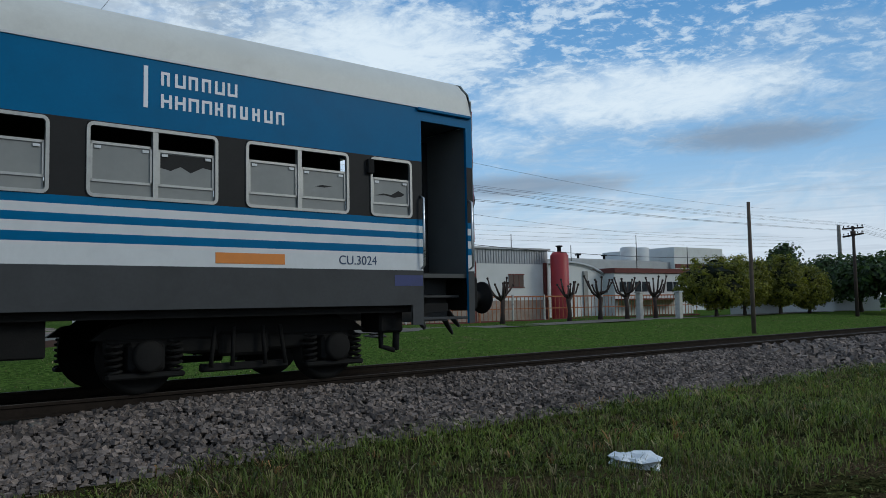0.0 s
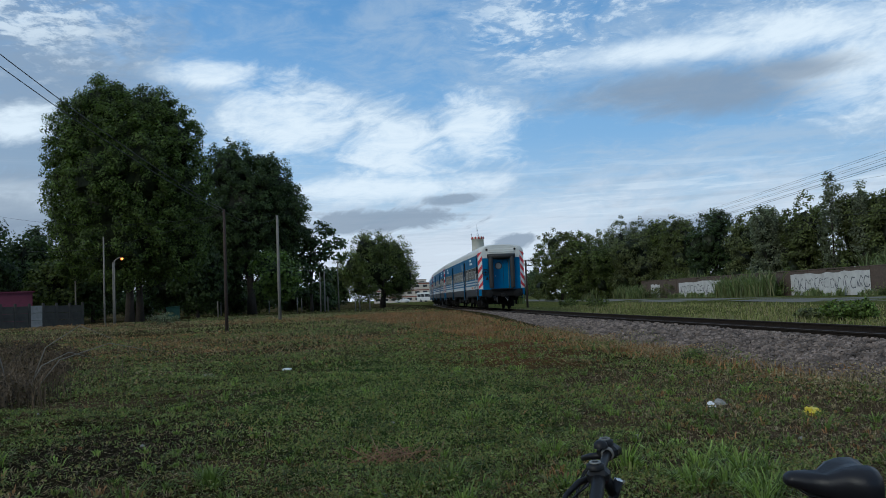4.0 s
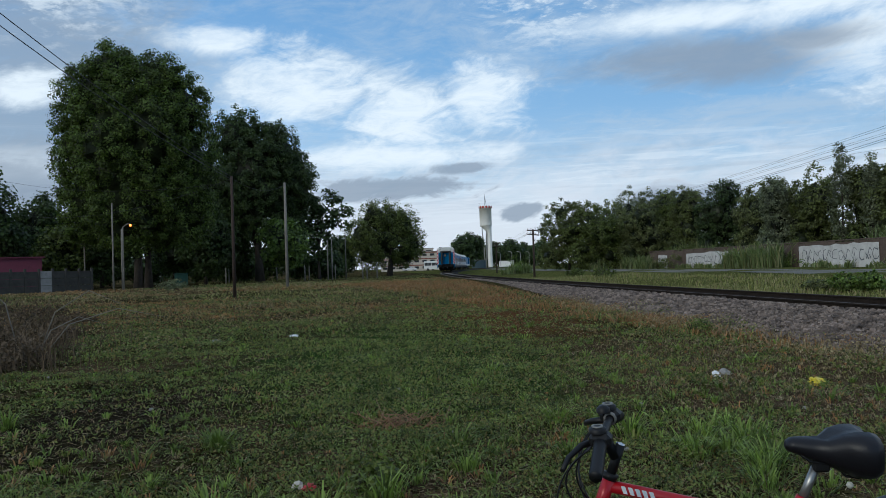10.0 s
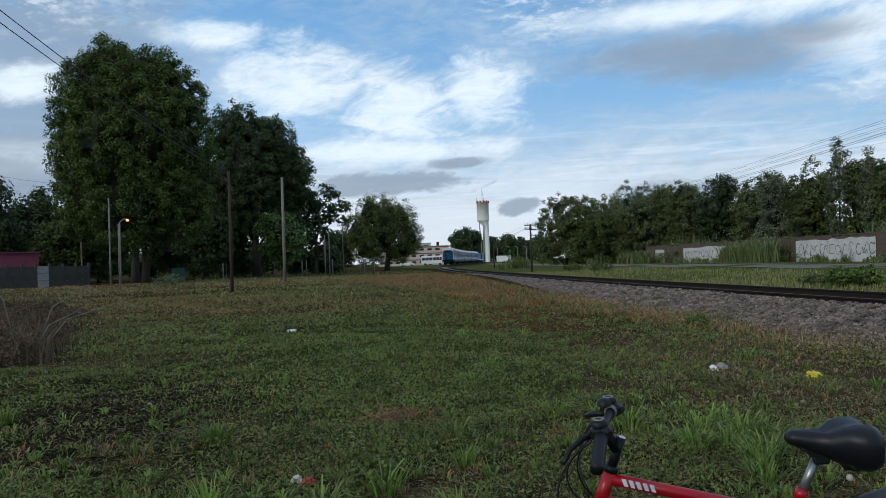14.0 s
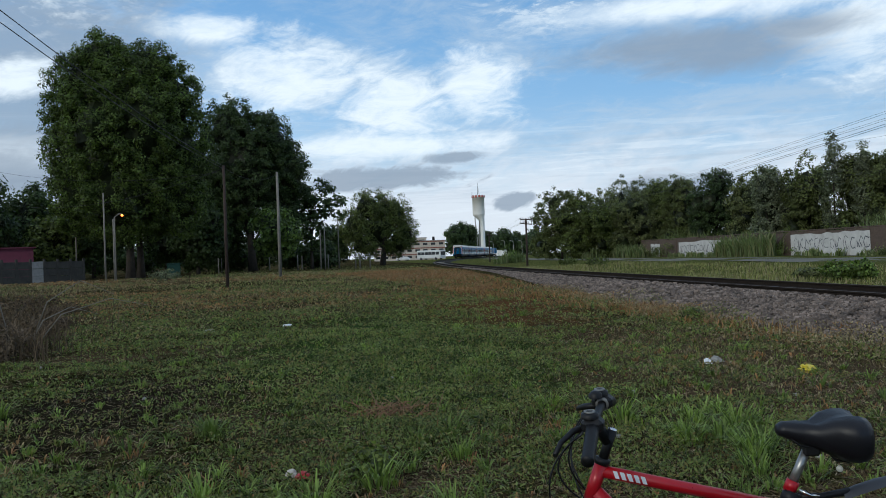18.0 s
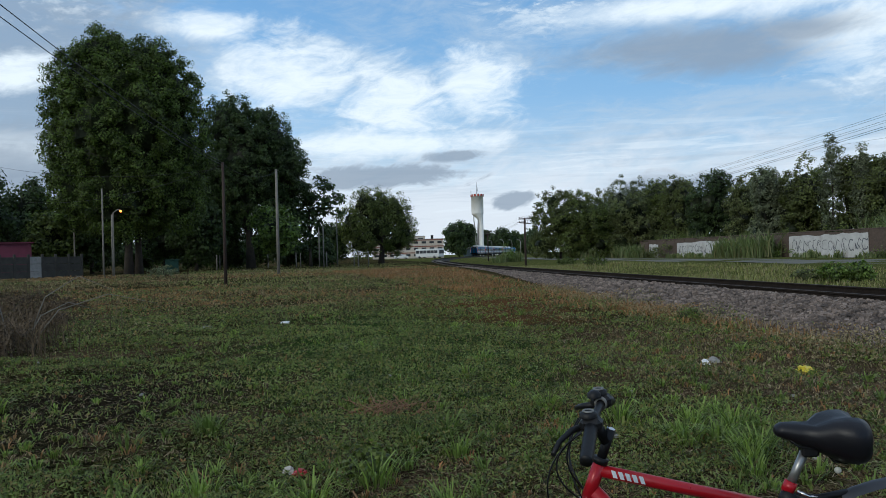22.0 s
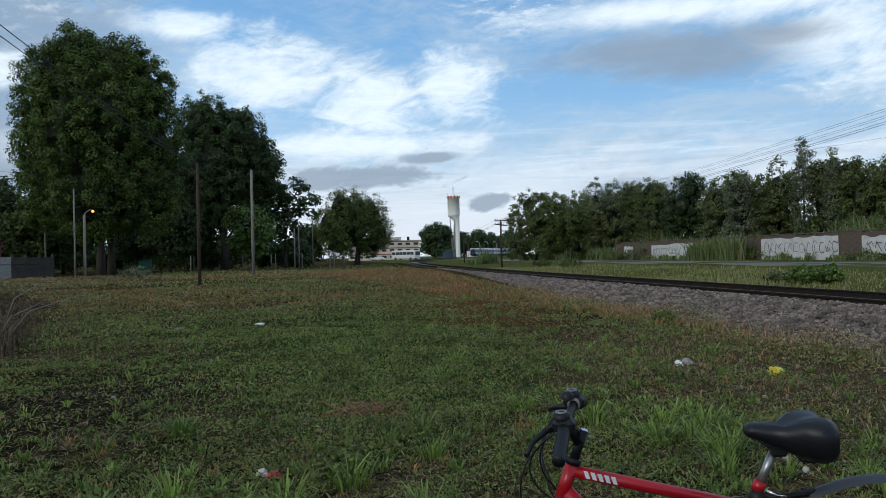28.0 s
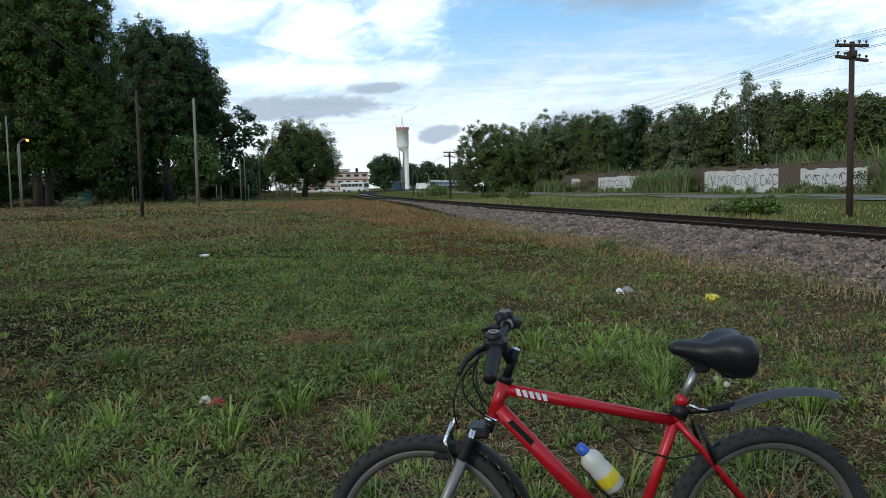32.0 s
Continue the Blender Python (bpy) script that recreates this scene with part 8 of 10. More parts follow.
# ---- the bicycle in the grass ----
BIKE_RED = surface("bike_red", (0.37, 0.006, 0.014), 0.32, 0.1, vary=0.08, scale=6, fine=40, bump=0.02)
BIKE_BLACK = surface("bike_black", (0.007, 0.007, 0.008), 0.5, spec=0.3, vary=0.2, scale=9, fine=60, bump=0.05)
SADDLE_SKIN = surface("saddle_vinyl", (0.009, 0.009, 0.012), 0.42, spec=0.3, vary=0.15, scale=9, fine=120, bump=0.06)
MUD_GREY = surface("mudguard_plastic", (0.032, 0.036, 0.046), 0.5, vary=0.2, scale=8, fine=40, bump=0.05, dirt=0.3, dirt_color=(0.12, 0.11, 0.10))
TYRE = surface("tyre_rubber", (0.015, 0.0145, 0.014), 0.8, vary=0.3, scale=12, fine=60, bump=0.1, dirt=0.4, dirt_color=(0.045, 0.038, 0.030))
CHROME = surface("chrome", (0.62, 0.62, 0.62), 0.18, 1.0, vary=0.1, scale=12, bump=0.01)
RIM_GREY = surface("alloy_rim", (0.30, 0.30, 0.29), 0.35, 0.8, vary=0.15, scale=12, bump=0.02)
FORK_GREY = surface("fork_silver", (0.20, 0.195, 0.18), 0.45, 0.5, vary=0.15, scale=9, bump=0.02)
BOTTLE = surface("bottle_plastic", (0.47, 0.48, 0.44), 0.35, vary=0.06, scale=9, bump=0.0)
BLUE_CAP = surface("cap_blue", (0.02, 0.09, 0.42), 0.4, vary=0.05, bump=0.0)


def moved(shape, m):
    shape.v = [tuple(m @ Vector(v)) for v in shape.v]
    return shape


def bike_wheel(bike, cx, r, m):
    """A knobbly tyre, rim, spokes and hub about an axle across the bicycle."""
    R = r - 0.025
    tyre = Shape()
    n, k = 56, 10
    for i in range(n):
        a = 2 * math.pi * i / n
        for j in range(k):
            b = 2 * math.pi * j / k
            q = R + 0.025 * math.cos(b)
            tyre.v.append((cx + q * math.cos(a), 0.025 * math.sin(b), r + q * math.sin(a)))
    for i in range(n):
        for j in range(k):
            tyre.f.append((i * k + j, ((i + 1) % n) * k + j, ((i + 1) % n) * k + (j + 1) % k, i * k + (j + 1) % k))
            tyre.m.append(0)
            tyre.s.append(True)
    wheel = part("wheel", moved(tyre, m), [TYRE], bike, "knobbly black bicycle tyre")
    knobs = Shape()
    for i in range(84):
        a = 2 * math.pi * i / 84
        for y, w in (((-0.017, 0.008), (0.017, 0.008)) if i % 2 else ((0.0, 0.010),)):
            t, nrm = Vector((-math.sin(a), 0, math.cos(a))), Vector((math.cos(a), 0, math.sin(a)))
            c = Vector((cx, y, r)) + nrm * (r - 0.004 - abs(y) * 0.35)
            pts = [c + t * p + Vector((0, q, 0)) + nrm * h for h in (-0.004, 0.006) for p, q in ((-0.007, -w), (0.007, -w), (0.007, w), (-0.007, w))]
            knobs.add(pts, [(4, 5, 6, 7), (0, 1, 5, 4), (1, 2, 6, 5), (2, 3, 7, 6), (3, 0, 4, 7)])
    part("tread", moved(knobs, m), [TYRE], wheel)
    rim = Shape().lathe((cx, 0, r), (0, 1, 0), [(-0.012, R - 0.022), (-0.013, R - 0.036), (0, R - 0.046), (0.013, R - 0.036), (0.012, R - 0.022), (-0.012, R - 0.022)], 56)
    part("rim", moved(rim, m), [RIM_GREY], wheel)
    hub = Shape().lathe((cx, 0, r), (0, 1, 0), [(-0.05, 0.0), (-0.05, 0.008), (-0.034, 0.012), (-0.032, 0.026), (-0.028, 0.026), (-0.024, 0.014), (0.024, 0.014), (0.028, 0.026), (0.032, 0.026), (0.034, 0.012), (0.05, 0.008), (0.05, 0.0)], 14)
    part("hub", moved(hub, m), [FORK_GREY], wheel)
    for i in range(32):
        a, b = 2 * math.pi * i / 32, 2 * math.pi * (i + (3 if i % 4 < 2 else -3)) / 32
        s = Shape().tube([(cx + 0.024 * math.cos(b), 0.03 * (-1) ** i, r + 0.024 * math.sin(b)), (cx + (R - 0.04) * math.cos(a), 0, r + (R - 0.04) * math.sin(a))], 0.0012, 4)
        part("spoke", moved(s, m), [FORK_GREY], wheel)
    return wheel


def bicycle():
    fx, fy = -2.437, 0.515
    bike = thing("bicycle", "red mountain bicycle with black saddle standing in the grass", "bicycle", at=pose(fx, fy, -0.005, 0, 0, 79.34))
    WB, R = 1.096, 0.333
    BB = (0.655, 0.0, 0.295)
    HT, HB = Vector((0.260, 0, 0.842)), Vector((0.218, 0, 0.727))
    axis = (HT - HB).normalized()
    # the steered front end is turned a little to the right
    steer = Matrix.Translation(HB) @ Matrix.Rotation(radians(-13), 4, axis) @ Matrix.Translation(-HB)
    still = Matrix.Identity(4)
    bike_wheel(bike, 0.0, R, steer)
    bike_wheel(bike, WB, R, still)
    # frame
    fr = Shape()
    fr.tube([HB - axis * 0.006, HT + axis * 0.004], 0.0205, 14)
    frame_ob = part("frame", fr, [BIKE_RED], bike, "glossy red bicycle frame")
    part("top_tube", Shape().tube([(0.260, 0, 0.816), (0.5, 0, 0.762), (0.795, 0, 0.697)], 0.0185, 14), [BIKE_RED], frame_ob)
    part("down_tube", Shape().tube([(0.236, 0, 0.755), (0.45, 0, 0.520), BB], [0.024, 0.0245, 0.0225], 14), [BIKE_RED], frame_ob)
    part("seat_tube", Shape().tube([(0.818, 0, 0.765), (0.74, 0, 0.54), BB], 0.0175, 14), [BIKE_RED], frame_ob)
    part("bottom_bracket", Shape().lathe((BB[0], 0, BB[2]), (0, 1, 0), [(-0.036, 0.0), (-0.036, 0.022), (0.036, 0.022), (0.036, 0.0)], 16), [BIKE_RED], frame_ob)
    for sg in (-1, 1):
        part("seat_stay", Shape().tube([(0.795, sg * 0.018, 0.700), (0.86, sg * 0.040, 0.625), (WB - 0.01, sg * 0.062, R + 0.01)], [0.010, 0.010, 0.008], 9), [BIKE_RED], frame_ob)
        part("chain_stay", Shape().tube([(BB[0] + 0.02, sg * 0.025, BB[2]), (BB[0] + 0.16, sg * 0.042, BB[2] + 0.012), (WB, sg * 0.062, R)], [0.012, 0.011, 0.009], 9), [BIKE_RED], frame_ob)
    s = Shape()
    for k in range(5):
        x = 0.296 + 0.0205 * k
        z = 0.822 - (x - 0.236) * 0.227
        s.prism([(x, z - 0.010), (x + 0.013, z - 0.013), (x + 0.006, z + 0.010), (x - 0.007, z + 0.013)], -0.0196, -0.0182)
    part("maker_mark", s, [T_TEXT], frame_ob, "white maker's mark as plain bars")
    part("dark_flash", Shape().prism([(0.262, 0.716), (0.278, 0.724), (0.345, 0.655), (0.335, 0.640)], -0.0253, -0.0238), [BIKE_BLACK], frame_ob)
    for z, m in ((0.846, BIKE_BLACK), (0.720, CHROME)):
        c = HB + axis * ((z - HB.z) / axis.z)
        part("headset_cup", Shape().lathe(c, axis, [(-0.010, 0.0), (-0.010, 0.022), (0.010, 0.024), (0.010, 0.0)], 14), [m], frame_ob)
    # fork, front mudguard, front brake
    fork = part("fork", moved(Shape().tube([HB - axis * 0.01, HB - axis * 0.045], 0.016, 10).box(0.145, -0.062, 0.672, 0.212, 0.062, 0.705, 0, 0.008), steer), [BIKE_BLACK], bike, "suspension fork with grey legs")
    for sg in (-1, 1):
        part("stanchion", moved(Shape().tube([(0.167, sg * 0.054, 0.70), (0.128, sg * 0.054, 0.60)], 0.0125, 10), steer), [CHROME], fork)
        part("fork_boot", moved(Shape().lathe((0.158, sg * 0.054, 0.677), (-0.37, 0, -0.93), [(0.0, 0.015)] + [(0.006 + 0.006 * k, 0.0175 + 0.003 * (k % 2)) for k in range(12)] + [(0.08, 0.014)], 12), steer), [BIKE_BLACK], fork)
        part("fork_leg", moved(Shape().tube([(0.130, sg * 0.054, 0.605), (0.05, sg * 0.056, 0.43), (0.0, sg * 0.056, R)], [0.017, 0.0165, 0.013], 12), steer), [FORK_GREY], fork)
        part("brake_arm", moved(Shape().tube([(0.10, sg * 0.055, 0.59), (0.075, sg * 0.05, 0.66), (0.095, sg * 0.03, 0.715)], [0.009, 0.008, 0.006], 7), steer), [CHROME], fork)
        part("brake_pad", moved(Shape().box(0.035, sg * 0.03 - 0.009, 0.60, 0.10, sg * 0.03 + 0.009, 0.618, 0, 0.004), steer), [BIKE_BLACK], fork)
    mg = Shape()
    rows = []
    for k in range(14):
        a = radians(66 - 76 * k / 13)
        for j in range(7):
            b = -1 + 2 * j / 6
            q = R + 0.030 - 0.014 * b * b
            mg.v.append((q * math.cos(a), 0.042 * b, R + q * math.sin(a)))
    for k in range(13):
        for j in range(6):
            mg.f.append((k * 7 + j, k * 7 + j + 1, k * 7 + j + 8, k * 7 + j + 7))
            mg.m.append(0)
            mg.s.append(True)
    part("front_mudguard", moved(mg, steer), [BIKE_BLACK], bike, "short black plastic mudguard")
    # stem, bar, grips, levers
    bar_c = Vector((0.225, 0, 0.955))
    ahead = Vector((0.028, 0, -0.006))
    part("stem", moved(Shape().tube([HT, HT + axis * 0.07], 0.014, 10).tube([HT + axis * 0.062, bar_c + ahead + Vector((-0.012, 0, 0.03))], [0.017, 0.016], 10), still), [BIKE_BLACK], bike)
    riser = part("stem_riser", Shape().tube([HT, HT + axis * 0.105], 0.0145, 14), [BIKE_BLACK], bike)
    part("riser_cap", Shape().lathe(HT + axis * 0.105, axis, [(0, 0.0145), (0.004, 0.013), (0.006, 0.0)], 14), [CHROME], riser)
    tilt = Matrix.Translation(ahead + Vector((0.004, 0, 0.035))) @ Matrix.Translation(bar_c) @ Matrix.Rotation(radians(-16), 4, axis) @ Matrix.Rotation(radians(12), 4, "X") @ Matrix.Translation(-bar_c)
    bar = part("handlebar", moved(Shape().tube([(0.226, -0.275, 0.916), (0.222, -0.15, 0.953), (0.222, -0.05, 0.962), (0.222, 0.05, 0.962), (0.222, 0.15, 0.953), (0.226, 0.275, 0.916)], 0.0125, 10), tilt), [BIKE_BLACK], bike)
    for sg in (-1, 1):
        grip = [(0.0, 0.0), (0.0, 0.018)] + [(0.006 + 0.0105 * k, 0.0180 + 0.0018 * (k % 2)) for k in range(13)] + [(0.148, 0.0205), (0.15, 0.0)]
        part("grip", moved(Shape().lathe((0.227, sg * 0.280, 0.914), (-0.02, -sg * 0.955, 0.295), grip, 16), tilt), [BIKE_BLACK], bar)
        part("shifter", moved(Shape().box(0.19, sg * 0.115 - 0.028, 0.945, 0.255, sg * 0.115 + 0.028, 0.985, 0, 0.012).lathe((0.215, sg * 0.115, 0.985), (0, 0, 1), [(0, 0.026), (0.012, 0.026), (0.016, 0.018), (0.018, 0.0)], 14), tilt), [BIKE_BLACK], bar)
        part("gauge_ring", moved(Shape().lathe((0.215, sg * 0.115, 1.002), (0, 0, 1), [(0, 0.017), (0.003, 0.017), (0.004, 0.012), (0.002, 0.010)], 14), tilt), [FORK_GREY], bar)
        part("brake_lever", moved(Shape().tube([(0.205, sg * 0.10, 0.955), (0.165, sg * 0.12, 0.945), (0.135, sg * 0.165, 0.925), (0.125, sg * 0.215, 0.905)], [0.011, 0.010, 0.008, 0.007], 8), tilt), [BIKE_BLACK], bar)
        part("lever_clamp", moved(Shape().lathe((0.224, sg * 0.098, 0.963), (0, 1, 0), [(-0.014, 0.014), (-0.014, 0.021), (0.014, 0.021), (0.014, 0.014)], 12), tilt), [FORK_GREY], bar)
    part("bell", moved(Shape().lathe((0.205, 0.085, 0.985), (0, 0, 1), [(0, 0.022), (0.012, 0.021), (0.020, 0.012), (0.022, 0.0)], 14), tilt), [BIKE_BLACK], bar)
    for k, (y0, x1, y1, z1, out) in enumerate(((-0.15, 0.11, -0.02, 0.70, 0.05), (0.15, 0.20, -0.02, 0.74, 0.06), (-0.17, 0.225, -0.027, 0.72, 0.085), (0.17, 0.225, 0.027, 0.73, 0.075), (-0.12, 0.20, 0.0, 0.77, 0.045))):
        a, b = tilt @ Vector((0.20, y0, 0.955)), Vector((x1, y1, z1))
        pts = [a.lerp(b, q / 12) + Vector((-out * math.sin(math.pi * q / 12), 0.02 * math.sin(2 * math.pi * q / 12), 0)) for q in range(13)]
        part("cable", Shape().tube(pts, 0.0028, 5), [BIKE_BLACK], bar)
    # saddle
    sd = Shape()
    st = [(0.778, 0.012, 0.936, 0.016), (0.784, 0.024, 0.946, 0.034), (0.797, 0.031, 0.953, 0.046), (0.843, 0.038, 0.955, 0.068), (0.888, 0.060, 0.963, 0.092), (0.924, 0.094, 0.972, 0.118), (0.961, 0.118, 0.982, 0.146), (0.993, 0.124, 0.982, 0.152), (1.017, 0.108, 0.973, 0.140), (1.029, 0.066, 0.950, 0.10), (1.033, 0.02, 0.920, 0.03)]
    n = 18
    for x, w, zt, dp in st:
        for j in range(n):
            a = 2 * math.pi * j / n
            cy, cz = math.cos(a), math.sin(a)
            dip = 0.026 * math.exp(-(cy * w / 0.028) ** 2) * (x > 0.86) * (cz > 0)
            sd.v.append((x, cy * w, zt - dp * 0.5 + cz * dp * 0.5 - dip + 0.020 * (abs(cy) ** 2) * (cz > 0) * (x > 0.9)))
    for i in range(len(st) - 1):
        for j in range(n):
            sd.f.append((i * n + j, i * n + (j + 1) % n, (i + 1) * n + (j + 1) % n, (i + 1) * n + j))
            sd.m.append(0)
            sd.s.append(True)
    sd.f += [tuple(range(n)), tuple(range((len(st) - 1) * n, len(st) * n))]
    sd.m += [0, 0]
    sd.s += [True, True]
    saddle = part("saddle", sd, [SADDLE_SKIN], bike, "padded black vinyl saddle")
    for sg in (-1, 1):
        part("saddle_rail", Shape().tube([(0.80, sg * 0.012, 0.918), (0.84, sg * 0.022, 0.885), (0.94, sg * 0.022, 0.868), (1.02, sg * 0.045, 0.885)], 0.0035, 6), [BIKE_BLACK], saddle)
    part("reflector_bracket", Shape().tube([(0.92, 0, 0.872), (0.945, -0.01, 0.838), (0.985, -0.01, 0.832)], 0.0045, 6), [BIKE_BLACK], saddle)
    part("reflector", Shape().lathe((0.955, -0.012, 0.812), (-0.3, -0.9, 0.1), [(-0.006, 0.0), (-0.006, 0.009), (0.003, 0.010), (0.006, 0.006), (0.007, 0.0)], 14), [BOTTLE], saddle, "small white reflector under the saddle")
    part("saddle_clamp", Shape().box(0.852, -0.022, 0.852, 0.90, 0.022, 0.895, 0, 0.006), [BIKE_BLACK], saddle)
    part("seat_post", Shape().tube([(0.868, 0, 0.872), (0.815, 0, 0.757)], 0.0135, 14), [RIM_GREY], bike, "bare alloy seat post")
    clamp = part("seat_clamp", Shape().lathe((0.817, 0, 0.762), (0.42, 0, 0.9), [(-0.016, 0.016), (-0.016, 0.0195), (0.016, 0.0195), (0.016, 0.016)], 14), [BIKE_RED], bike)
    part("quick_lever", Shape().tube([(0.83, -0.025, 0.755), (0.86, -0.034, 0.742), (0.885, -0.03, 0.735)], 0.006, 6), [CHROME], clamp)
    # rear mudguard on its arm
    arm = part("mudguard_arm", Shape().tube([(0.825, 0, 0.728), (0.90, 0, 0.728), (0.985, 0, 0.742)], [0.012, 0.010, 0.012], 8).lathe((0.812, 0, 0.727), (0.42, 0, 0.9), [(-0.02, 0.019), (-0.02, 0.026), (0.02, 0.026), (0.02, 0.019)], 14), [BIKE_BLACK], bike)
    rm = Shape()
    prof = [(0.965, 0.732), (1.00, 0.748), (1.06, 0.767), (1.12, 0.779), (1.18, 0.783), (1.24, 0.779), (1.29, 0.770), (1.315, 0.762)]
    for i, (x, z) in enumerate(prof):
        for j in range(7):
            b = -1 + 2 * j / 6
            w = 0.030 * (0.7 if i in (0, 7) else 1.0)
            rm.v.append((x, w * b, z + 0.010 - 0.020 * b * b))
    for i in range(len(prof) - 1):
        for j in range(6):
            rm.f.append((i * 7 + j, i * 7 + j + 1, i * 7 + j + 8, i * 7 + j + 7))
            rm.m.append(0)
            rm.s.append(True)
    part("rear_mudguard", rm, [MUD_GREY], arm, "grey plastic rear mudguard")
    # rear brake, cranks, chain ring, pedals, cassette, bottle, stand
    for sg in (-1, 1):
        part("rear_brake_arm", Shape().tube([(0.905, sg * 0.048, 0.57), (0.875, sg * 0.055, 0.65), (0.86, sg * 0.03, 0.69)], [0.008, 0.007, 0.005], 7), [BIKE_BLACK], frame_ob)
    part("brake_cable", Shape().tube([(0.55, -0.018, 0.735), (0.66, -0.03, 0.62), (0.78, -0.03, 0.585), (0.88, -0.03, 0.60), (0.93, -0.02, 0.63)], 0.003, 5), [BIKE_BLACK], frame_ob)
    part("chain_ring", Shape().lathe((BB[0], 0.05, BB[2]), (0, 1, 0), [(0, 0.0), (0, 0.082), (0.004, 0.085), (0.008, 0.082), (0.008, 0.0)], 40), [BIKE_BLACK], bike)
    for sg, dx, dz in ((-1, 0.165, 0.04), (1, -0.165, -0.04)):
        crank = part("crank", Shape().tube([(BB[0], sg * 0.065, BB[2]), (BB[0] + dx, sg * 0.078, BB[2] + dz)], [0.013, 0.010], 8), [FORK_GREY], bike)
        part("pedal", Shape().box(BB[0] + dx - 0.045, sg * 0.09 if sg > 0 else -0.18, BB[2] + dz - 0.012, BB[0] + dx + 0.045, 0.18 if sg > 0 else -0.09, BB[2] + dz + 0.012, 0, 0.005), [BIKE_BLACK], crank)
    part("cassette", Shape().lathe((WB, 0.03, R), (0, 1, 0), [(0, 0.0), (0, 0.055), (0.008, 0.050), (0.016, 0.040), (0.024, 0.028), (0.024, 0)], 28), [FORK_GREY], bike)
    part("derailleur", Shape().box(WB - 0.02, 0.05, R - 0.14, WB + 0.02, 0.08, R - 0.03, 0, 0.01), [BIKE_BLACK], bike)
    part("chain", Shape().tube([(BB[0], 0.054, BB[2] + 0.083), (WB, 0.045, R + 0.05)], 0.004, 5).tube([(BB[0], 0.054, BB[2] - 0.083), (WB, 0.055, R - 0.13)], 0.004, 5), [T_UNDER], bike)
    d = Vector((0.107, 0, -0.128)).normalized()
    o = Vector((0.478, 0, 0.618)) + Vector((0.012, 0, 0.010))
    bottle = part("water_bottle", Shape().lathe(o, d, [(0.028, 0.016), (0.035, 0.020), (0.05, 0.033), (0.07, 0.036), (0.09, 0.033), (0.10, 0.036), (0.175, 0.036), (0.182, 0.030), (0.182, 0.0)], 20), [BOTTLE], bike, "translucent plastic drinking bottle")
    part("bottle_cap", Shape().lathe(o, d, [(0, 0.0), (0, 0.015), (0.026, 0.018), (0.030, 0.018), (0.03, 0.0)], 16), [BLUE_CAP], bottle, "blue screw cap")
    part("bottle_label", Shape().lathe(o, d, [(0.118, 0.0365), (0.121, 0.0372), (0.155, 0.0372), (0.158, 0.0365)], 20), [PLASTIC_YELLOW], bottle, "yellow paper label")
    part("bottle_cage", Shape().tube([(0.50, -0.04, 0.55), (0.545, -0.04, 0.50), (0.60, -0.02, 0.44), (0.60, 0.02, 0.44), (0.545, 0.04, 0.50), (0.50, 0.04, 0.55)], 0.003, 5), [BIKE_BLACK], bike)
    part("kick_stand", Shape().tube([(0.72, -0.04, 0.27), (0.76, -0.14, 0.02)], 0.008, 7), [FORK_GREY], bike)


bicycle()

# ---- shrubs on the far verge and weeds ----
def shrub(label, x, y, w, h, mat, n, seed, leaf=0.12):
    rng = np.random.default_rng(seed)
    t = thing("shrub", label, "shrub", "shrubs on the verge", at=pose(x, y, float(ground_z(x, y)) - 0.03))
    for k in range(9):
        a, q = 6.28 * k / 9, rng.uniform(0.2, 0.9)
        s = Shape().tube([(0.1 * math.cos(a), 0.1 * math.sin(a), 0), (w * 0.4 * q * math.cos(a), w * 0.4 * q * math.sin(a), h * rng.uniform(0.6, 1.0))], [0.02, 0.006], 5)
        part("stem", s, [BARK], t)
    c, out = lobe_clumps([(0, 0, h * 0.45, w * 0.5, w * 0.45, h * 0.5), (w * 0.3, 0, h * 0.4, w * 0.3, w * 0.3, h * 0.45), (-w * 0.3, 0.1, h * 0.38, w * 0.3, w * 0.3, h * 0.4)], n, rng, 0.4)
    c[:, 2] = np.abs(c[:, 2]) + 0.04
    v, f = leaf_cloud(c, 0.09, 14, leaf, rng, out)
    part("foliage", array_mesh("foliage", v, f, [mat]), None, t)


for k, (az, d, w, h, m) in enumerate(((58.6, 35, 1.2, 0.55, LEAF_OLIVE), (57.0, 34.5, 1.3, 0.7, LEAF_FRESH), (55.6, 34, 1.0, 0.75, LEAF_FRESH), (72.2, 70, 2.6, 0.9, LEAF_MID), (74.0, 80, 2.4, 0.8, LEAF_MID))):
    shrub("low leafy green shrub on the railway verge", *azd(az, d), w, h, m, 95, 200 + k)
shrub("dark weed clump at the edge of the ballast", -15.5, 6.9, 0.6, 0.28, LEAF_MID, 60, 230, 0.05)
shrub("low dark green broad-leaved weed in the grass", -14.5, 1.9, 0.8, 0.10, LEAF_MID, 40, 231, 0.06)
shrub("broad-leaved dock weed beside a red wrapper", -5.6, 0.15, 0.4, 0.15, LEAF_MID, 36, 232, 0.045)

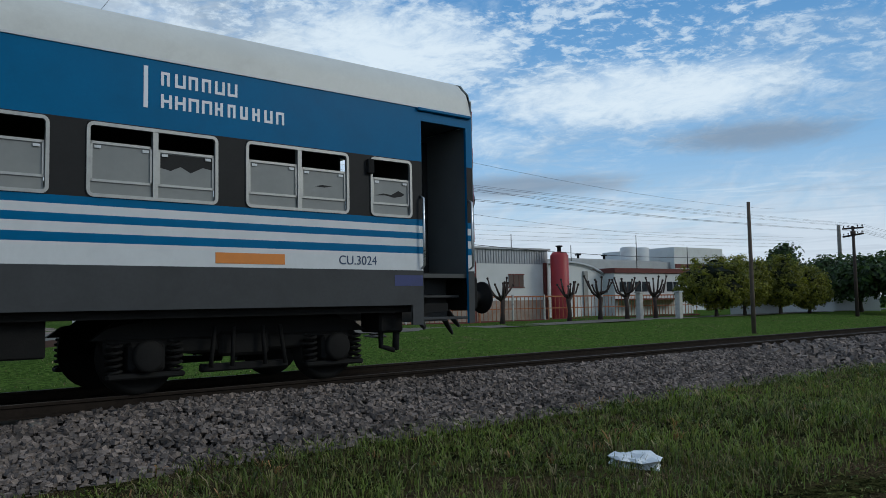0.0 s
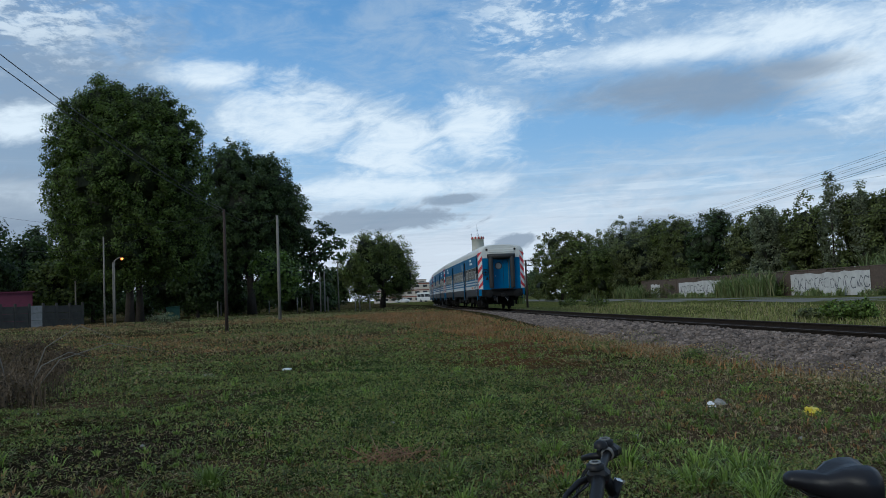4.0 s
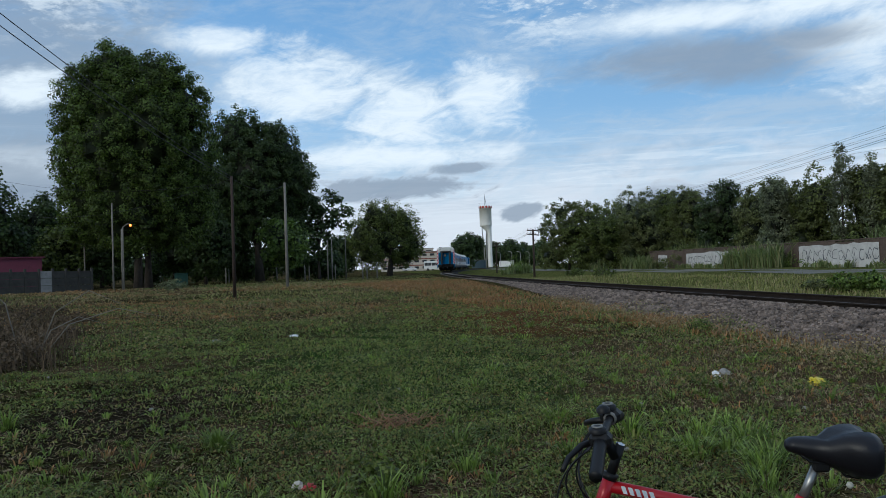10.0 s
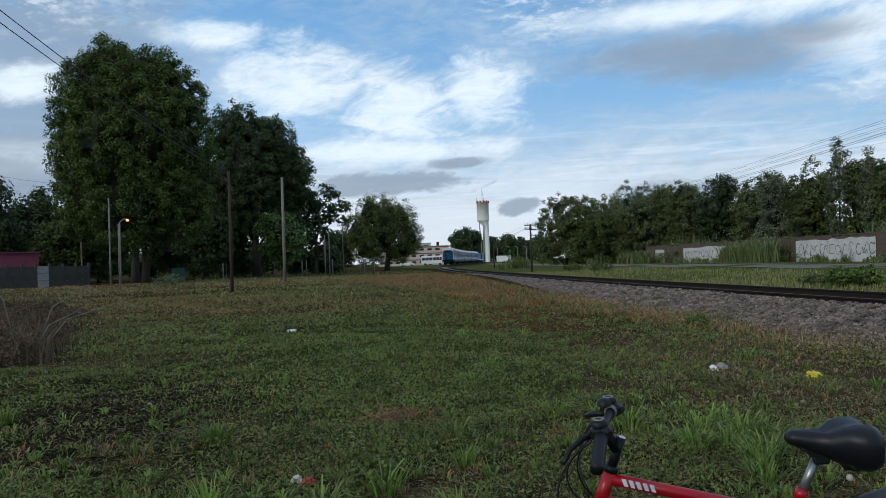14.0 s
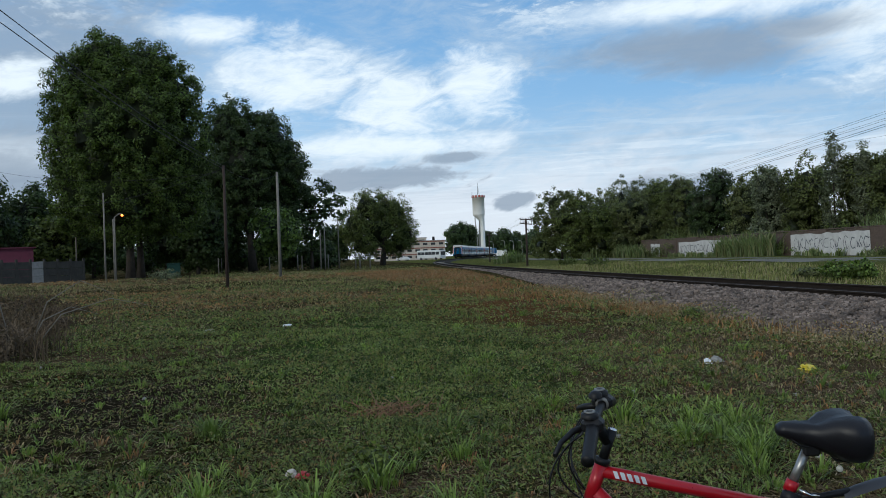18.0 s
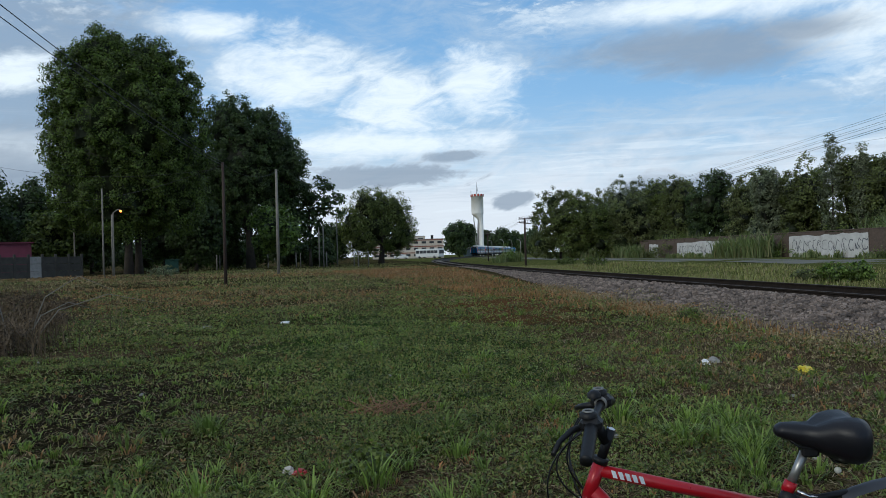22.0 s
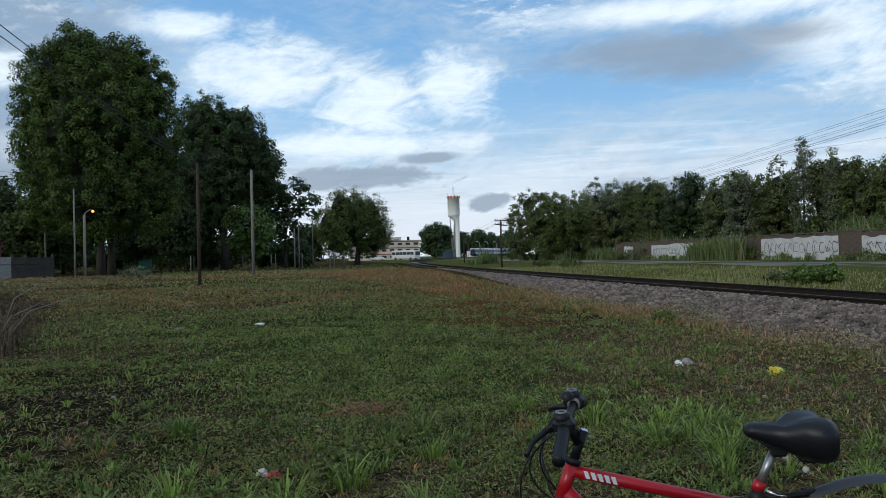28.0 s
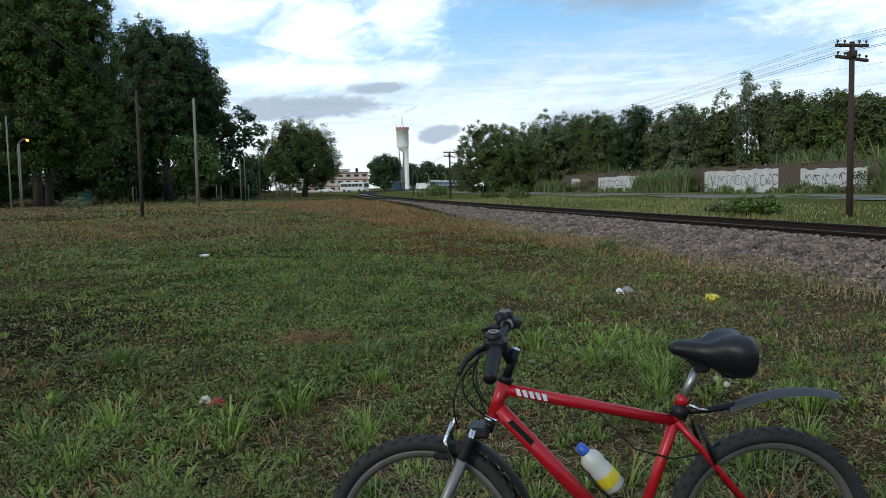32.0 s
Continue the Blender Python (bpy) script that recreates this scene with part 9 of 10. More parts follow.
# ---- ballast stones and sleepers ----
def stones(name, label, n, x0, x1, o0, o1, size, seed):
    """Angular stones lying on the ballast bank."""
    rng = np.random.default_rng(seed)
    x, o = rng.uniform(x0, x1, n), rng.uniform(o0, o1, n)
    slope = np.minimum(x - CURVE_X, 0) / CURVE_R
    c = np.stack([x - o * slope, track_y(x) + o, bank_z(x, o) + rng.uniform(-0.040, 0.018, n)], -1)
    base = np.array([(a, b, d) for a in (-1, 1) for b in (-1, 1) for d in (-1, 1)], float)
    v = base[None] * rng.uniform(0.45, 1.0, (n, 8, 3)) * size * rng.uniform(0.55, 1.25, (n, 1, 1)) * np.array([1.1, 0.95, 0.85])
    a, b = rng.uniform(0, 6.283, n), rng.uniform(-1.2, 1.2, n)
    ca, sa, cb, sb = np.cos(a)[:, None], np.sin(a)[:, None], np.cos(b)[:, None], np.sin(b)[:, None]
    X, Yv, Z = v[..., 0], v[..., 1], v[..., 2]
    Y2, Z2 = Yv * cb - Z * sb, Yv * sb + Z * cb
    v = np.stack([X * ca - Y2 * sa, X * sa + Y2 * ca, Z2], -1) + c[:, None]
    q = np.array([(0, 1, 3, 2), (4, 6, 7, 5), (0, 4, 5, 1), (2, 3, 7, 6), (1, 5, 7, 3)])
    f = (np.arange(n)[:, None, None] * 8 + q[None]).reshape(-1, 4)
    ob = new(name, array_mesh(name, v.reshape(-1, 3), f, [STONE]))
    return tagged(ob, label, "ballast", kind="stuff")


stones("ballast_stones", "loose crushed grey stones of the track bed", 40000, -19, 17, -3.25, -0.88, 0.034, 1)
stones("ballast_stones", "loose crushed grey stones along the track", 17000, -70, -19, -3.25, -0.88, 0.056, 2)
stones("ballast_stones", "loose crushed grey stones between the rails", 6000, -75, 25, -0.6, 2.9, 0.055, 3)
stones("ballast_stones", "loose crushed grey stones along the track", 4500, 17, 55, -3.2, -0.95, 0.07, 4)

sl = Shape()
sec = [(-0.140, 0.02), (0.140, 0.02), (0.112, 0.325), (0.100, 0.340), (-0.100, 0.340), (-0.112, 0.325)]
sl.v = [(a, y, b - (0.02 if y < -1.25 and b > 0.3 else 0)) for y in (-1.26, -1.22, 1.26) for a, b in sec]
sl.f = [(0, 1, 2, 3, 4, 5), (17, 16, 15, 14, 13, 12)] + [(r * 6 + k, r * 6 + (k + 1) % 6, r * 6 + 6 + (k + 1) % 6, r * 6 + 6 + k) for r in (0, 1) for k in range(6)]
sl.m, sl.s = [0] * len(sl.f), [False] * len(sl.f)
SLEEPER_MESH = sl.mesh("sleeper", [surface("sleeper_concrete", (0.22, 0.200, 0.172), 0.95, vary=0.25, scale=6, dirt=0.5, bump=0.3, spread=0.35)])
sleepers = thing("sleepers", "row of weathered concrete railway sleepers", "sleepers", kind="structure")
for k in range(250):
    x = -160 + 0.74 * k + 0.31
    yaw = math.degrees(math.atan(min(x - CURVE_X, 0) / CURVE_R))
    ob = new("sleeper", SLEEPER_MESH)
    ob.parent = sleepers
    ob.matrix_basis = pose(x, float(track_y(x)), random.uniform(-0.012, 0.006), 0, random.uniform(-0.6, 0.6), yaw + random.uniform(-1.2, 1.2))
for k in range(10):
    x = (-5.5, -4.4, -1.2, 0.3, -3.3)[k % 5] + 0.13 * (k // 5)
    lump("timber_scrap", "splintered pale scrap beside the sleepers", "rubble", x, 9.25 + 0.05 * (k % 3), (0.09, 0.04, 0.025), CONCRETE_PALE, 300 + k, "scraps by the sleepers", lift=0.2, rough=0.12)

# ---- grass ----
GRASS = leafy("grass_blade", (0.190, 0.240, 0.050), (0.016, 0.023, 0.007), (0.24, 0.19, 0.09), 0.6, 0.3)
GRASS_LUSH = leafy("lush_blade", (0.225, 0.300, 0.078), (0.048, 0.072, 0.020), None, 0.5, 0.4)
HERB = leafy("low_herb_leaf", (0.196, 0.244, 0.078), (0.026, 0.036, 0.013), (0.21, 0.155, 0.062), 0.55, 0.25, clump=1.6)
LITTER = leafy("dead_blade", (0.225, 0.158, 0.088), (0.045, 0.032, 0.020), (0.40, 0.32, 0.20), 0.8, 0.1, clump=1.4)
STRAW = leafy("straw_blade", (0.335, 0.262, 0.150), (0.075, 0.057, 0.032), (0.38, 0.32, 0.20), 0.8, 0.2, clump=1.2)
VERGE = leafy("verge_blade", (0.290, 0.290, 0.105), (0.100, 0.110, 0.040), (0.24, 0.21, 0.11), 0.6, 0.3, clump=0.8)
LAWN = leafy("lawn_blade", (0.135, 0.192, 0.046), (0.050, 0.078, 0.020), (0.20, 0.19, 0.08), 0.6, 0.3, clump=0.6)
WEED = leafy("withered_weed", (0.275, 0.215, 0.112), (0.085, 0.066, 0.036), None, 0.8, 0.2, clump=1.0)
DEAD_WEED = leafy("dead_brown_weed", (0.125, 0.088, 0.054), (0.032, 0.023, 0.015), None, 0.8, 0.1, clump=1.0)
RUSSET = leafy("russet_weed", (0.390, 0.200, 0.088), (0.120, 0.066, 0.034), (0.23, 0.17, 0.10), 0.8, 0.2, clump=1.2)


def blades(name, label, x, y, h, w, mat, seed, lean=0.6, category="grass"):
    """One blade at each place: a bent, tapering strip."""
    rng = np.random.default_rng(seed)
    n = len(x)
    z = ground_z(x, y) - 0.005
    hh = h * rng.uniform(0.45, 1.15, n)
    a, l = rng.uniform(0, 6.283, n), hh * rng.uniform(0.05, lean, n)
    dx, dy = np.cos(a), np.sin(a)
    ww = w * rng.uniform(0.7, 1.3, n)
    s = np.stack([-dy * ww, dx * ww, 0 * ww], -1)
    p0, p1, p2 = np.stack([x, y, z], -1), np.stack([x + dx * l * 0.3, y + dy * l * 0.3, z + hh * 0.62], -1), np.stack([x + dx * l, y + dy * l, z + hh * 0.97], -1)
    v = np.stack([p0 - s, p0 + s, p1 + s * 0.8, p1 - s * 0.8, p2 + s * 0.08, p2 - s * 0.08], 1).reshape(-1, 3)
    q = np.arange(n)[:, None] * 6
    f = np.concatenate([q + np.array([[0, 1, 2, 3]]), q + np.array([[3, 2, 4, 5]])])
    ob = new(name, array_mesh(name, v, f, [mat]))
    return tagged(ob, label, category, kind="stuff")


def tufts(name, label, centers, heights, counts, mat, seed):
    """Tufts whose blades rise from one root and arch outwards."""
    rng = np.random.default_rng(seed)
    counts = np.array(counts)
    c, h = np.repeat(np.array(centers, float), counts, 0), np.repeat(np.array(heights, float), counts)
    n = len(h)
    a = rng.uniform(0, 6.283, n)
    dx, dy = np.cos(a), np.sin(a)
    hh = h * rng.uniform(0.45, 1.15, n)
    reach = hh * rng.uniform(0.25, 1.4, n)
    r0 = h * 0.6 * rng.random(n)
    x, y = c[:, 0] + dx * r0, c[:, 1] + dy * r0
    z = ground_z(x, y) - 0.005
    w = (0.0030 + 0.0003 * np.hypot(x, y)) * rng.uniform(0.7, 1.5, n)
    s = np.stack([-dy * w, dx * w, 0 * w], -1)
    rise = hh * rng.uniform(0.75, 1.0, n)
    ps = [np.stack([x + dx * reach * u, y + dy * reach * u, z + rise * q], -1) for u, q in ((0, 0), (0.25, 0.6), (0.6, 0.95), (1.0, 0.85))]
    v = np.stack([ps[0] - s * 0.7, ps[0] + s * 0.7, ps[1] + s, ps[1] - s, ps[2] + s * 0.8, ps[2] - s * 0.8, ps[3] + s * 0.05, ps[3] - s * 0.05], 1).reshape(-1, 3)
    q = np.arange(n)[:, None] * 8
    f = np.concatenate([q + np.array([[0, 1, 2, 3]]), q + np.array([[3, 2, 4, 5]]), q + np.array([[5, 4, 6, 7]])])
    return tagged(new(name, array_mesh(name, v, f, [mat])), label, "grass", kind="stuff")


def patchy(x, y, s, seed):
    """A smooth random field from 0 to 1 over the ground."""
    r = np.random.default_rng(seed)
    out = 0
    for k in range(6):
        a, p = r.uniform(0, 6.28), r.uniform(0, 6.28)
        q = s * r.uniform(0.5, 1.7)
        out = out + np.sin((x * np.cos(a) + y * np.sin(a)) * q + p)
    return 1 / (1 + np.exp(-out * 1.1))


def polar(n, az0, az1, d0, d1, rng, power=1.0):
    az, d = np.radians(rng.uniform(az0, az1, n)), d0 * (d1 / d0) ** (rng.random(n) ** power)
    return -d * np.sin(az), d * np.cos(az)


def grow():
    rng = np.random.default_rng(21)
    # short sward, denser close by
    def meadow(x, y):
        """The close green carpet in the middle of the field."""
        return np.exp(-(((x + 11.0) / 5.0) ** 2 + ((y - 1.3) / 2.3) ** 2))

    def bare(x, y):
        """Where the soil shows: one dark patch and many small gaps."""
        soil = np.exp(-(((x + 9.0) / 2.2) ** 2 + ((y + 2.4) / 1.3) ** 2)) * 0.95
        soil = np.maximum(soil, 0.65 * np.exp(-(((x + 6.2) / 2.4) ** 2 + ((y - 4.7) / 0.9) ** 2)))
        return np.maximum(soil, np.clip(patchy(x * 0.7, y, 2.0, 51) * 1.8 - 0.80, 0, 0.95) * (1 - 0.7 * meadow(x, y)))

    def dryness(x, y):
        d = np.hypot(x, y)
        lush = np.exp(-(((x + 14.0) / 7.0) ** 2 + ((y - 1.0) / 2.4) ** 2))
        edge = 0.62 * ease(y, -1.5, -6.0) * ease(d, 9, 17) * (0.6 + 0.4 * patchy(x, y, 0.7, 6))
        return np.maximum(np.maximum(patchy(x, y, 0.45, 5) * 0.7 * (1 - 0.8 * lush), edge), 0.95 * ease(y, 2.6, 5.0) * ease(d, 34, 14))
    def mat_field(x, y):
        """How thickly the creeping herbs cover the soil: cushions with gaps between them."""
        return 0.55 * patchy(x, y, 3.4, 52) + 0.45 * patchy(x, y, 0.9, 55) + 0.35 * meadow(x, y)
    x, y = polar(52000, 44, 117, 2.4, 44, rng)
    keep = (y < track_y(x) - 3.1) & (rng.random(len(x)) > bare(x, y)) & (rng.random(len(x)) < 0.25 + mat_field(x, y))
    x, y = x[keep], y[keep]
    d = np.hypot(x, y)
    h = 0.026 + 0.0011 * d + 0.035 * patchy(x, y, 1.6, 4) ** 2
    w = 0.0018 + 0.00036 * d
    isdry = rng.random(len(x)) < np.clip((dryness(x, y) - 0.30) * 1.4, 0.14, 0.85)
    blades("grass", "short rough green grass of the field", x[~isdry], y[~isdry], h[~isdry], w[~isdry], GRASS, 31, 1.6)
    blades("dry_grass", "dry straw among the grass of the field", x[isdry], y[isdry], h[isdry] * 0.7, w[isdry] * 0.8, STRAW, 32, 2.8)
    # dead stalks and blades that lie flat on the soil
    x, y = polar(60000, 40, 117, 2.4, 34, rng)
    keep = (y < track_y(x) - 2.9) & (rng.random(len(x)) < 0.18 + 0.82 * np.clip(dryness(x, y) * 1.1 + 0.5 * bare(x, y), 0, 1))
    x, y = x[keep], y[keep]
    n, d, a = len(x), np.hypot(x, y), rng.uniform(0, 6.283, len(x))
    half, wide = (0.018 + 0.0022 * d) * rng.uniform(0.5, 1.5, n), (0.0013 + 0.0003 * d) * rng.uniform(0.6, 1.4, n)
    mid = np.stack([x, y, ground_z(x, y) + rng.uniform(0.006, 0.03, n)], -1)
    ax, sd = np.stack([np.cos(a), np.sin(a), rng.uniform(-0.35, 0.35, n)], -1) * half[:, None], np.stack([-np.sin(a), np.cos(a), rng.uniform(-0.3, 0.3, n)], -1) * wide[:, None]
    v = np.stack([mid - ax - sd, mid - ax + sd, mid + ax + sd * 0.4, mid + ax - sd * 0.4], 1).reshape(-1, 3)
    tagged(new("dead_litter", array_mesh("dead_litter", v, np.arange(4 * n).reshape(-1, 4), [LITTER])), "flat brown litter of dead grass on the soil", "straw", kind="stuff")
    # small tussocks with soil between them
    x, y = polar(9000, 44, 117, 2.4, 26, rng)
    keep = (y < track_y(x) - 3.2) & (rng.random(len(x)) > bare(x, y))
    x, y = x[keep], y[keep]
    d = np.hypot(x, y)
    dr, r = dryness(x, y), rng.random(len(x))
    kind = np.where(r < np.clip((dr - 0.30) * 0.9, 0.08, 0.60), 1, np.where(r > 0.95 - 0.15 * dr, 2, np.where(rng.random(len(x)) < 0.30 * patchy(x, y, 1.0, 53), 3, 0)))
    hs = (0.035 + 0.045 * patchy(x, y, 1.5, 54) + 0.001 * d) * rng.uniform(0.5, 1.3, len(x)) * np.where(kind == 1, 0.6, 1.0)
    for k, (mat, lab) in enumerate(((GRASS, "small green grass tussocks"), (STRAW, "small tussocks of withered straw"), (RUSSET, "small dried reddish weeds"), (GRASS_LUSH, "small fresh green tussocks"))):
        q = kind == k
        tufts("tussocks", lab + " in the field", np.stack([x[q], y[q]], -1), hs[q], np.full(q.sum(), 7), mat, 60 + k)
    # creeping small-leaved herbs in cushions close to the soil
    x, y = polar(380000, 44, 117, 2.4, 40, rng)
    cover = mat_field(x, y)
    keep = (y < track_y(x) - 3.2) & (rng.random(len(x)) > 0.93 * bare(x, y)) & (rng.random(len(x)) > 0.60 * dryness(x, y)) & (rng.random(len(x)) < 0.12 + 0.88 * ease(cover, 0.15, 0.50))
    x, y, cover = x[keep], y[keep], cover[keep]
    d = np.hypot(x, y)
    c = np.stack([x, y, ground_z(x, y) + 0.12 * ease(cover, 0.25, 0.95) * rng.uniform(0.5, 1.0, len(x)) + rng.random(len(x)) ** 2 * (0.03 + 0.001 * d)], -1)
    v, f = leaf_cloud(c, 0.0, 1, (0.019 + 0.0024 * d)[:, None], rng, wide=0.20)
    tagged(new("low_herbs", array_mesh("low_herbs", v, f, [HERB])), "low creeping small-leaved herbs in dark green cushions", "weeds", kind="stuff")
    # low leafy weeds, green, straw-coloured and russet, over the far half of the field
    x, y = polar(64000, 80, 118, 17, 74, rng, 0.8)
    keep = (y < track_y(x) - 3.3) & (rng.random(len(x)) < 0.15 + 0.85 * patchy(x, y, 1.1, 57))
    x, y = x[keep], y[keep]
    d, tone = np.hypot(x, y), 0.6 * patchy(x, y, 0.35, 58) + 0.4 * rng.random(len(x))
    lush = np.exp(-(((x + 14.0) / 9.0) ** 2 + ((y - 1.0) / 3.0) ** 2))
    tone = np.where((y > 1.5 - 0.02 * x) & (x > -48), tone + 0.25, tone) - 0.45 * lush
    c = np.stack([x, y, ground_z(x, y) + rng.random(len(x)) * (0.06 + 0.10 * patchy(x, y, 0.8, 59))], -1)
    for lo, hi, mat, lab in ((-1.0, 0.42, HERB, "low dark green weeds of the far field"), (0.42, 0.62, STRAW, "low straw-coloured weeds of the far field"), (0.62, 9.0, RUSSET, "low russet weeds of the far field")):
        q = (tone >= lo) & (tone < hi)
        v, f = leaf_cloud(c[q], 0.0, 1, (0.036 + 0.0015 * d[q])[:, None], rng, wide=0.24)
        tagged(new("field_weeds", array_mesh("field_weeds", v, f, [mat])), lab, "weeds", kind="stuff")
    # the same rough sward on the rest of the field
    for n, az0, az1, d0, d1 in ((26000, 117, 404, 0.5, 18), (3000, 44, 117, 0.5, 2.4)):
        x, y = polar(n, az0, az1, d0, d1, rng, 0.6)
        k = (y < 7.2) & (rng.random(n) > 0.8 * bare(x, y))
        x, y = x[k], y[k]
        d = np.hypot(x, y)
        blades("grass", "short rough green grass of the open field", x, y, 0.045, 0.003 + 0.0004 * d, GRASS, 131, 1.6)
        x, y = polar(3 * n, az0, az1, d0, d1, rng, 0.6)
        k = (y < 7.2) & (rng.random(3 * n) > 0.9 * bare(x, y)) & (rng.random(3 * n) < 0.15 + 0.85 * ease(mat_field(x, y), 0.15, 0.50))
        x, y = x[k], y[k]
        c = np.stack([x, y, ground_z(x, y) + rng.random(len(x)) ** 2 * 0.05], -1)
        v, f = leaf_cloud(c, 0.0, 1, (0.03 + 0.0024 * np.hypot(x, y))[:, None], rng, wide=0.20)
        tagged(new("low_herbs", array_mesh("low_herbs", v, f, [HERB])), "low creeping herbs of the open field", "weeds", kind="stuff")
    # arching tufts
    spots = [(-6.43, 0.82), (-6.3, 0.55), (-5.8, 2.8), (-5.6, 3.05), (-5.9, 2.55), (-5.79, 0.82), (-11.8, -1.35), (-10.94, 1.9), (-5.3, -0.9), (-5.1, -1.3), (-5.0, -0.2), (-5.3, 0.2), (-4.6, -1.0), (-8.6, -3.4), (-7.0, -1.1), (-9.7, 1.5), (-12.6, 0.4), (-15.0, 1.2),
             (-15.6, 2.2), (-5.9, 1.6), (-4.9, 2.6), (-4.3, 3.3), (-3.8, 2.9), (-4.6, 0.6), (-3.6, 2.4), (-6.9, 3.3), (-4.9, -1.8), (-7.4, 1.9), (-5.6, -2.4)]
    spots += [(-5.75 + float(a), 2.8 + float(b)) for a, b in rng.normal(0, 0.40, (11, 2))]
    cs, hs, ms = [], [], []
    for k in range(700):
        if k < len(spots):
            cs.append(spots[k])
            hs.append(rng.uniform(0.15, 0.23))
            ms.append(64)
        else:
            qx, qy = polar(1, 46, 116, 3.2, 30, rng)
            if qy[0] > track_y(qx[0]) - 3.3:
                continue
            cs.append((float(qx[0]), float(qy[0])))
            hs.append(rng.uniform(0.05, 0.12) * (1.5 if k % 7 == 0 else 1.0))
            ms.append(24)
    tufts("grass_tufts", "taller bright green grass tufts in the field", cs, hs, ms, GRASS_LUSH, 33)
    # russet and straw-coloured weeds by the line and at the field's edge
    n = 64000
    x, y = rng.uniform(-60, -12, n), rng.uniform(-4, 8.2, n)
    k = (y < track_y(x) - 3.0) & (y > 1.0 + 0.0 * x - 2.2 * patchy(x, y, 0.5, 9)) & (rng.random(n) < 0.25 + 0.75 * patchy(x, y, 0.8, 7)) & (y > 9.0 + x * 0.16)
    blades("russet_weeds", "patch of dried russet weeds beside the track", x[k], y[k], 0.17, 0.014, RUSSET, 34, 1.8, "weeds")
    n = 26000
    x, y = polar(n, 84, 118, 18, 74, rng, 0.7)
    k = rng.random(n) < np.clip(patchy(x, y, 0.25, 8) * 1.2 - 0.25 + 0.35 * ease(np.hypot(x, y), 30, 60), 0, 1) * ease(np.hypot(x, y), 18, 34)
    blades("tall_dry_grass", "tall pale dry grass at the far side of the field", x[k], y[k], 0.14, 0.014, WEED, 35, 1.8)
    n = 14000
    x, y = polar(n, 74, 100, 40, 120, rng, 0.8)
    k = y < track_y(x) - 3.2
    blades("grass", "rough green grass further down the line", x[k], y[k], 0.11, 0.022, VERGE, 36, 1.0)
    # tall brown weed stalks at the left of the field
    x, y = polar(3600, 98, 118, 18, 46, rng)
    k = rng.random(3600) < ease(np.degrees(np.arctan2(-x, y)), 99, 112) * (0.25 + 0.75 * patchy(x, y, 0.6, 77))
    x, y = x[k], y[k]
    blades("weed_stalks", "tall brown weed stalks in the field", x, y, 0.5, 0.007, DEAD_WEED, 37, 1.2, "weeds")
    # verge in front of the ballast, near the camera
    n = 75000
    x, y = rng.uniform(-16, 20, n), rng.uniform(3.2, 8.2, n)
    edge = 7.35 + 0.45 * (patchy(x, y * 0, 1.1, 12) - 0.5) + 0.75 * ease(x, 2.2, 3.4) + 0.35 * ease(x, -5.5, -9.0)
    k = (y < edge) & (rng.random(n) < 0.35 + 0.65 * patchy(x, y, 1.3, 13))
    x, y = x[k], y[k]
    isdry = rng.random(len(x)) < np.clip(0.62 - 0.055 * (x + 4), 0.12, 0.7)
    blades("verge_grass", "rough green grass at the foot of the ballast", x[~isdry], y[~isdry], (0.10 + 0.05 * patchy(x[~isdry], y[~isdry], 0.8, 14)) * (0.45 + 0.55 * ease(x[~isdry], -1.0, 3.5)), 0.0042, GRASS, 38, 1.1)
    blades("verge_straw", "dry straw at the foot of the ballast", x[isdry], y[isdry], 0.05, 0.0032, LITTER, 39, 2.2)
    n = 7000
    x, y = rng.uniform(-15, 21, n), rng.uniform(3.4, 7.7, n)
    edge = 7.3 + 0.5 * (patchy(x, y * 0, 1.1, 12) - 0.5) + 0.75 * ease(x, 2.2, 3.4) + 0.35 * ease(x, -5.5, -9.0)
    k = (y < edge) & (rng.random(n) < 0.15 + 0.85 * patchy(x, y, 1.5, 81))
    x, y = x[k], y[k]
    kind, hs = rng.random(len(x)), (0.05 + 0.10 * patchy(x, y, 1.2, 82)) * rng.uniform(0.5, 1.4, len(x)) * (0.5 + 0.5 * ease(x, -1.0, 3.5))
    dry = np.clip(0.55 - 0.05 * (x + 4), 0.10, 0.65)
    for j, (mat, lab, q) in enumerate(((GRASS, "rough green tussocks", kind >= dry), (STRAW, "withered straw tussocks", (kind < dry * 0.7)), (RUSSET, "dried reddish weeds", (kind >= dry * 0.7) & (kind < dry)))):
        tufts("tussocks", lab + " at the foot of the ballast", np.stack([x[q], y[q]], -1), hs[q], np.full(q.sum(), 9), mat, 90 + j)
    n = 2600
    x, y = rng.uniform(-30, -4, n), 6.9 + 1.1 * rng.random(n) ** 1.6
    blades("verge_weeds", "thin dry weed stalks along the ballast", x, y, 0.20, 0.005, STRAW, 40, 0.8, "weeds")
    # weeds that have crept up the foot of the ballast
    n = 26000
    x, y = rng.uniform(-30, -8.5, n), rng.uniform(6.3, 8.5, n)
    k = (y < 7.55 + 0.9 * patchy(x, y * 0.3, 0.9, 83) * ease(x, -8.5, -12)) & (rng.random(n) < 0.25 + 0.75 * patchy(x, y, 1.6, 84))
    x, y = x[k], y[k]
    top, tone = np.maximum(ground_z(x, y), bank_z(x, y - track_y(x))), 0.6 * patchy(x, y, 0.8, 85) + 0.4 * rng.random(len(x))
    c = np.stack([x, y, top + rng.random(len(x)) ** 1.5 * (0.06 + 0.17 * patchy(x, y, 1.0, 86))], -1)
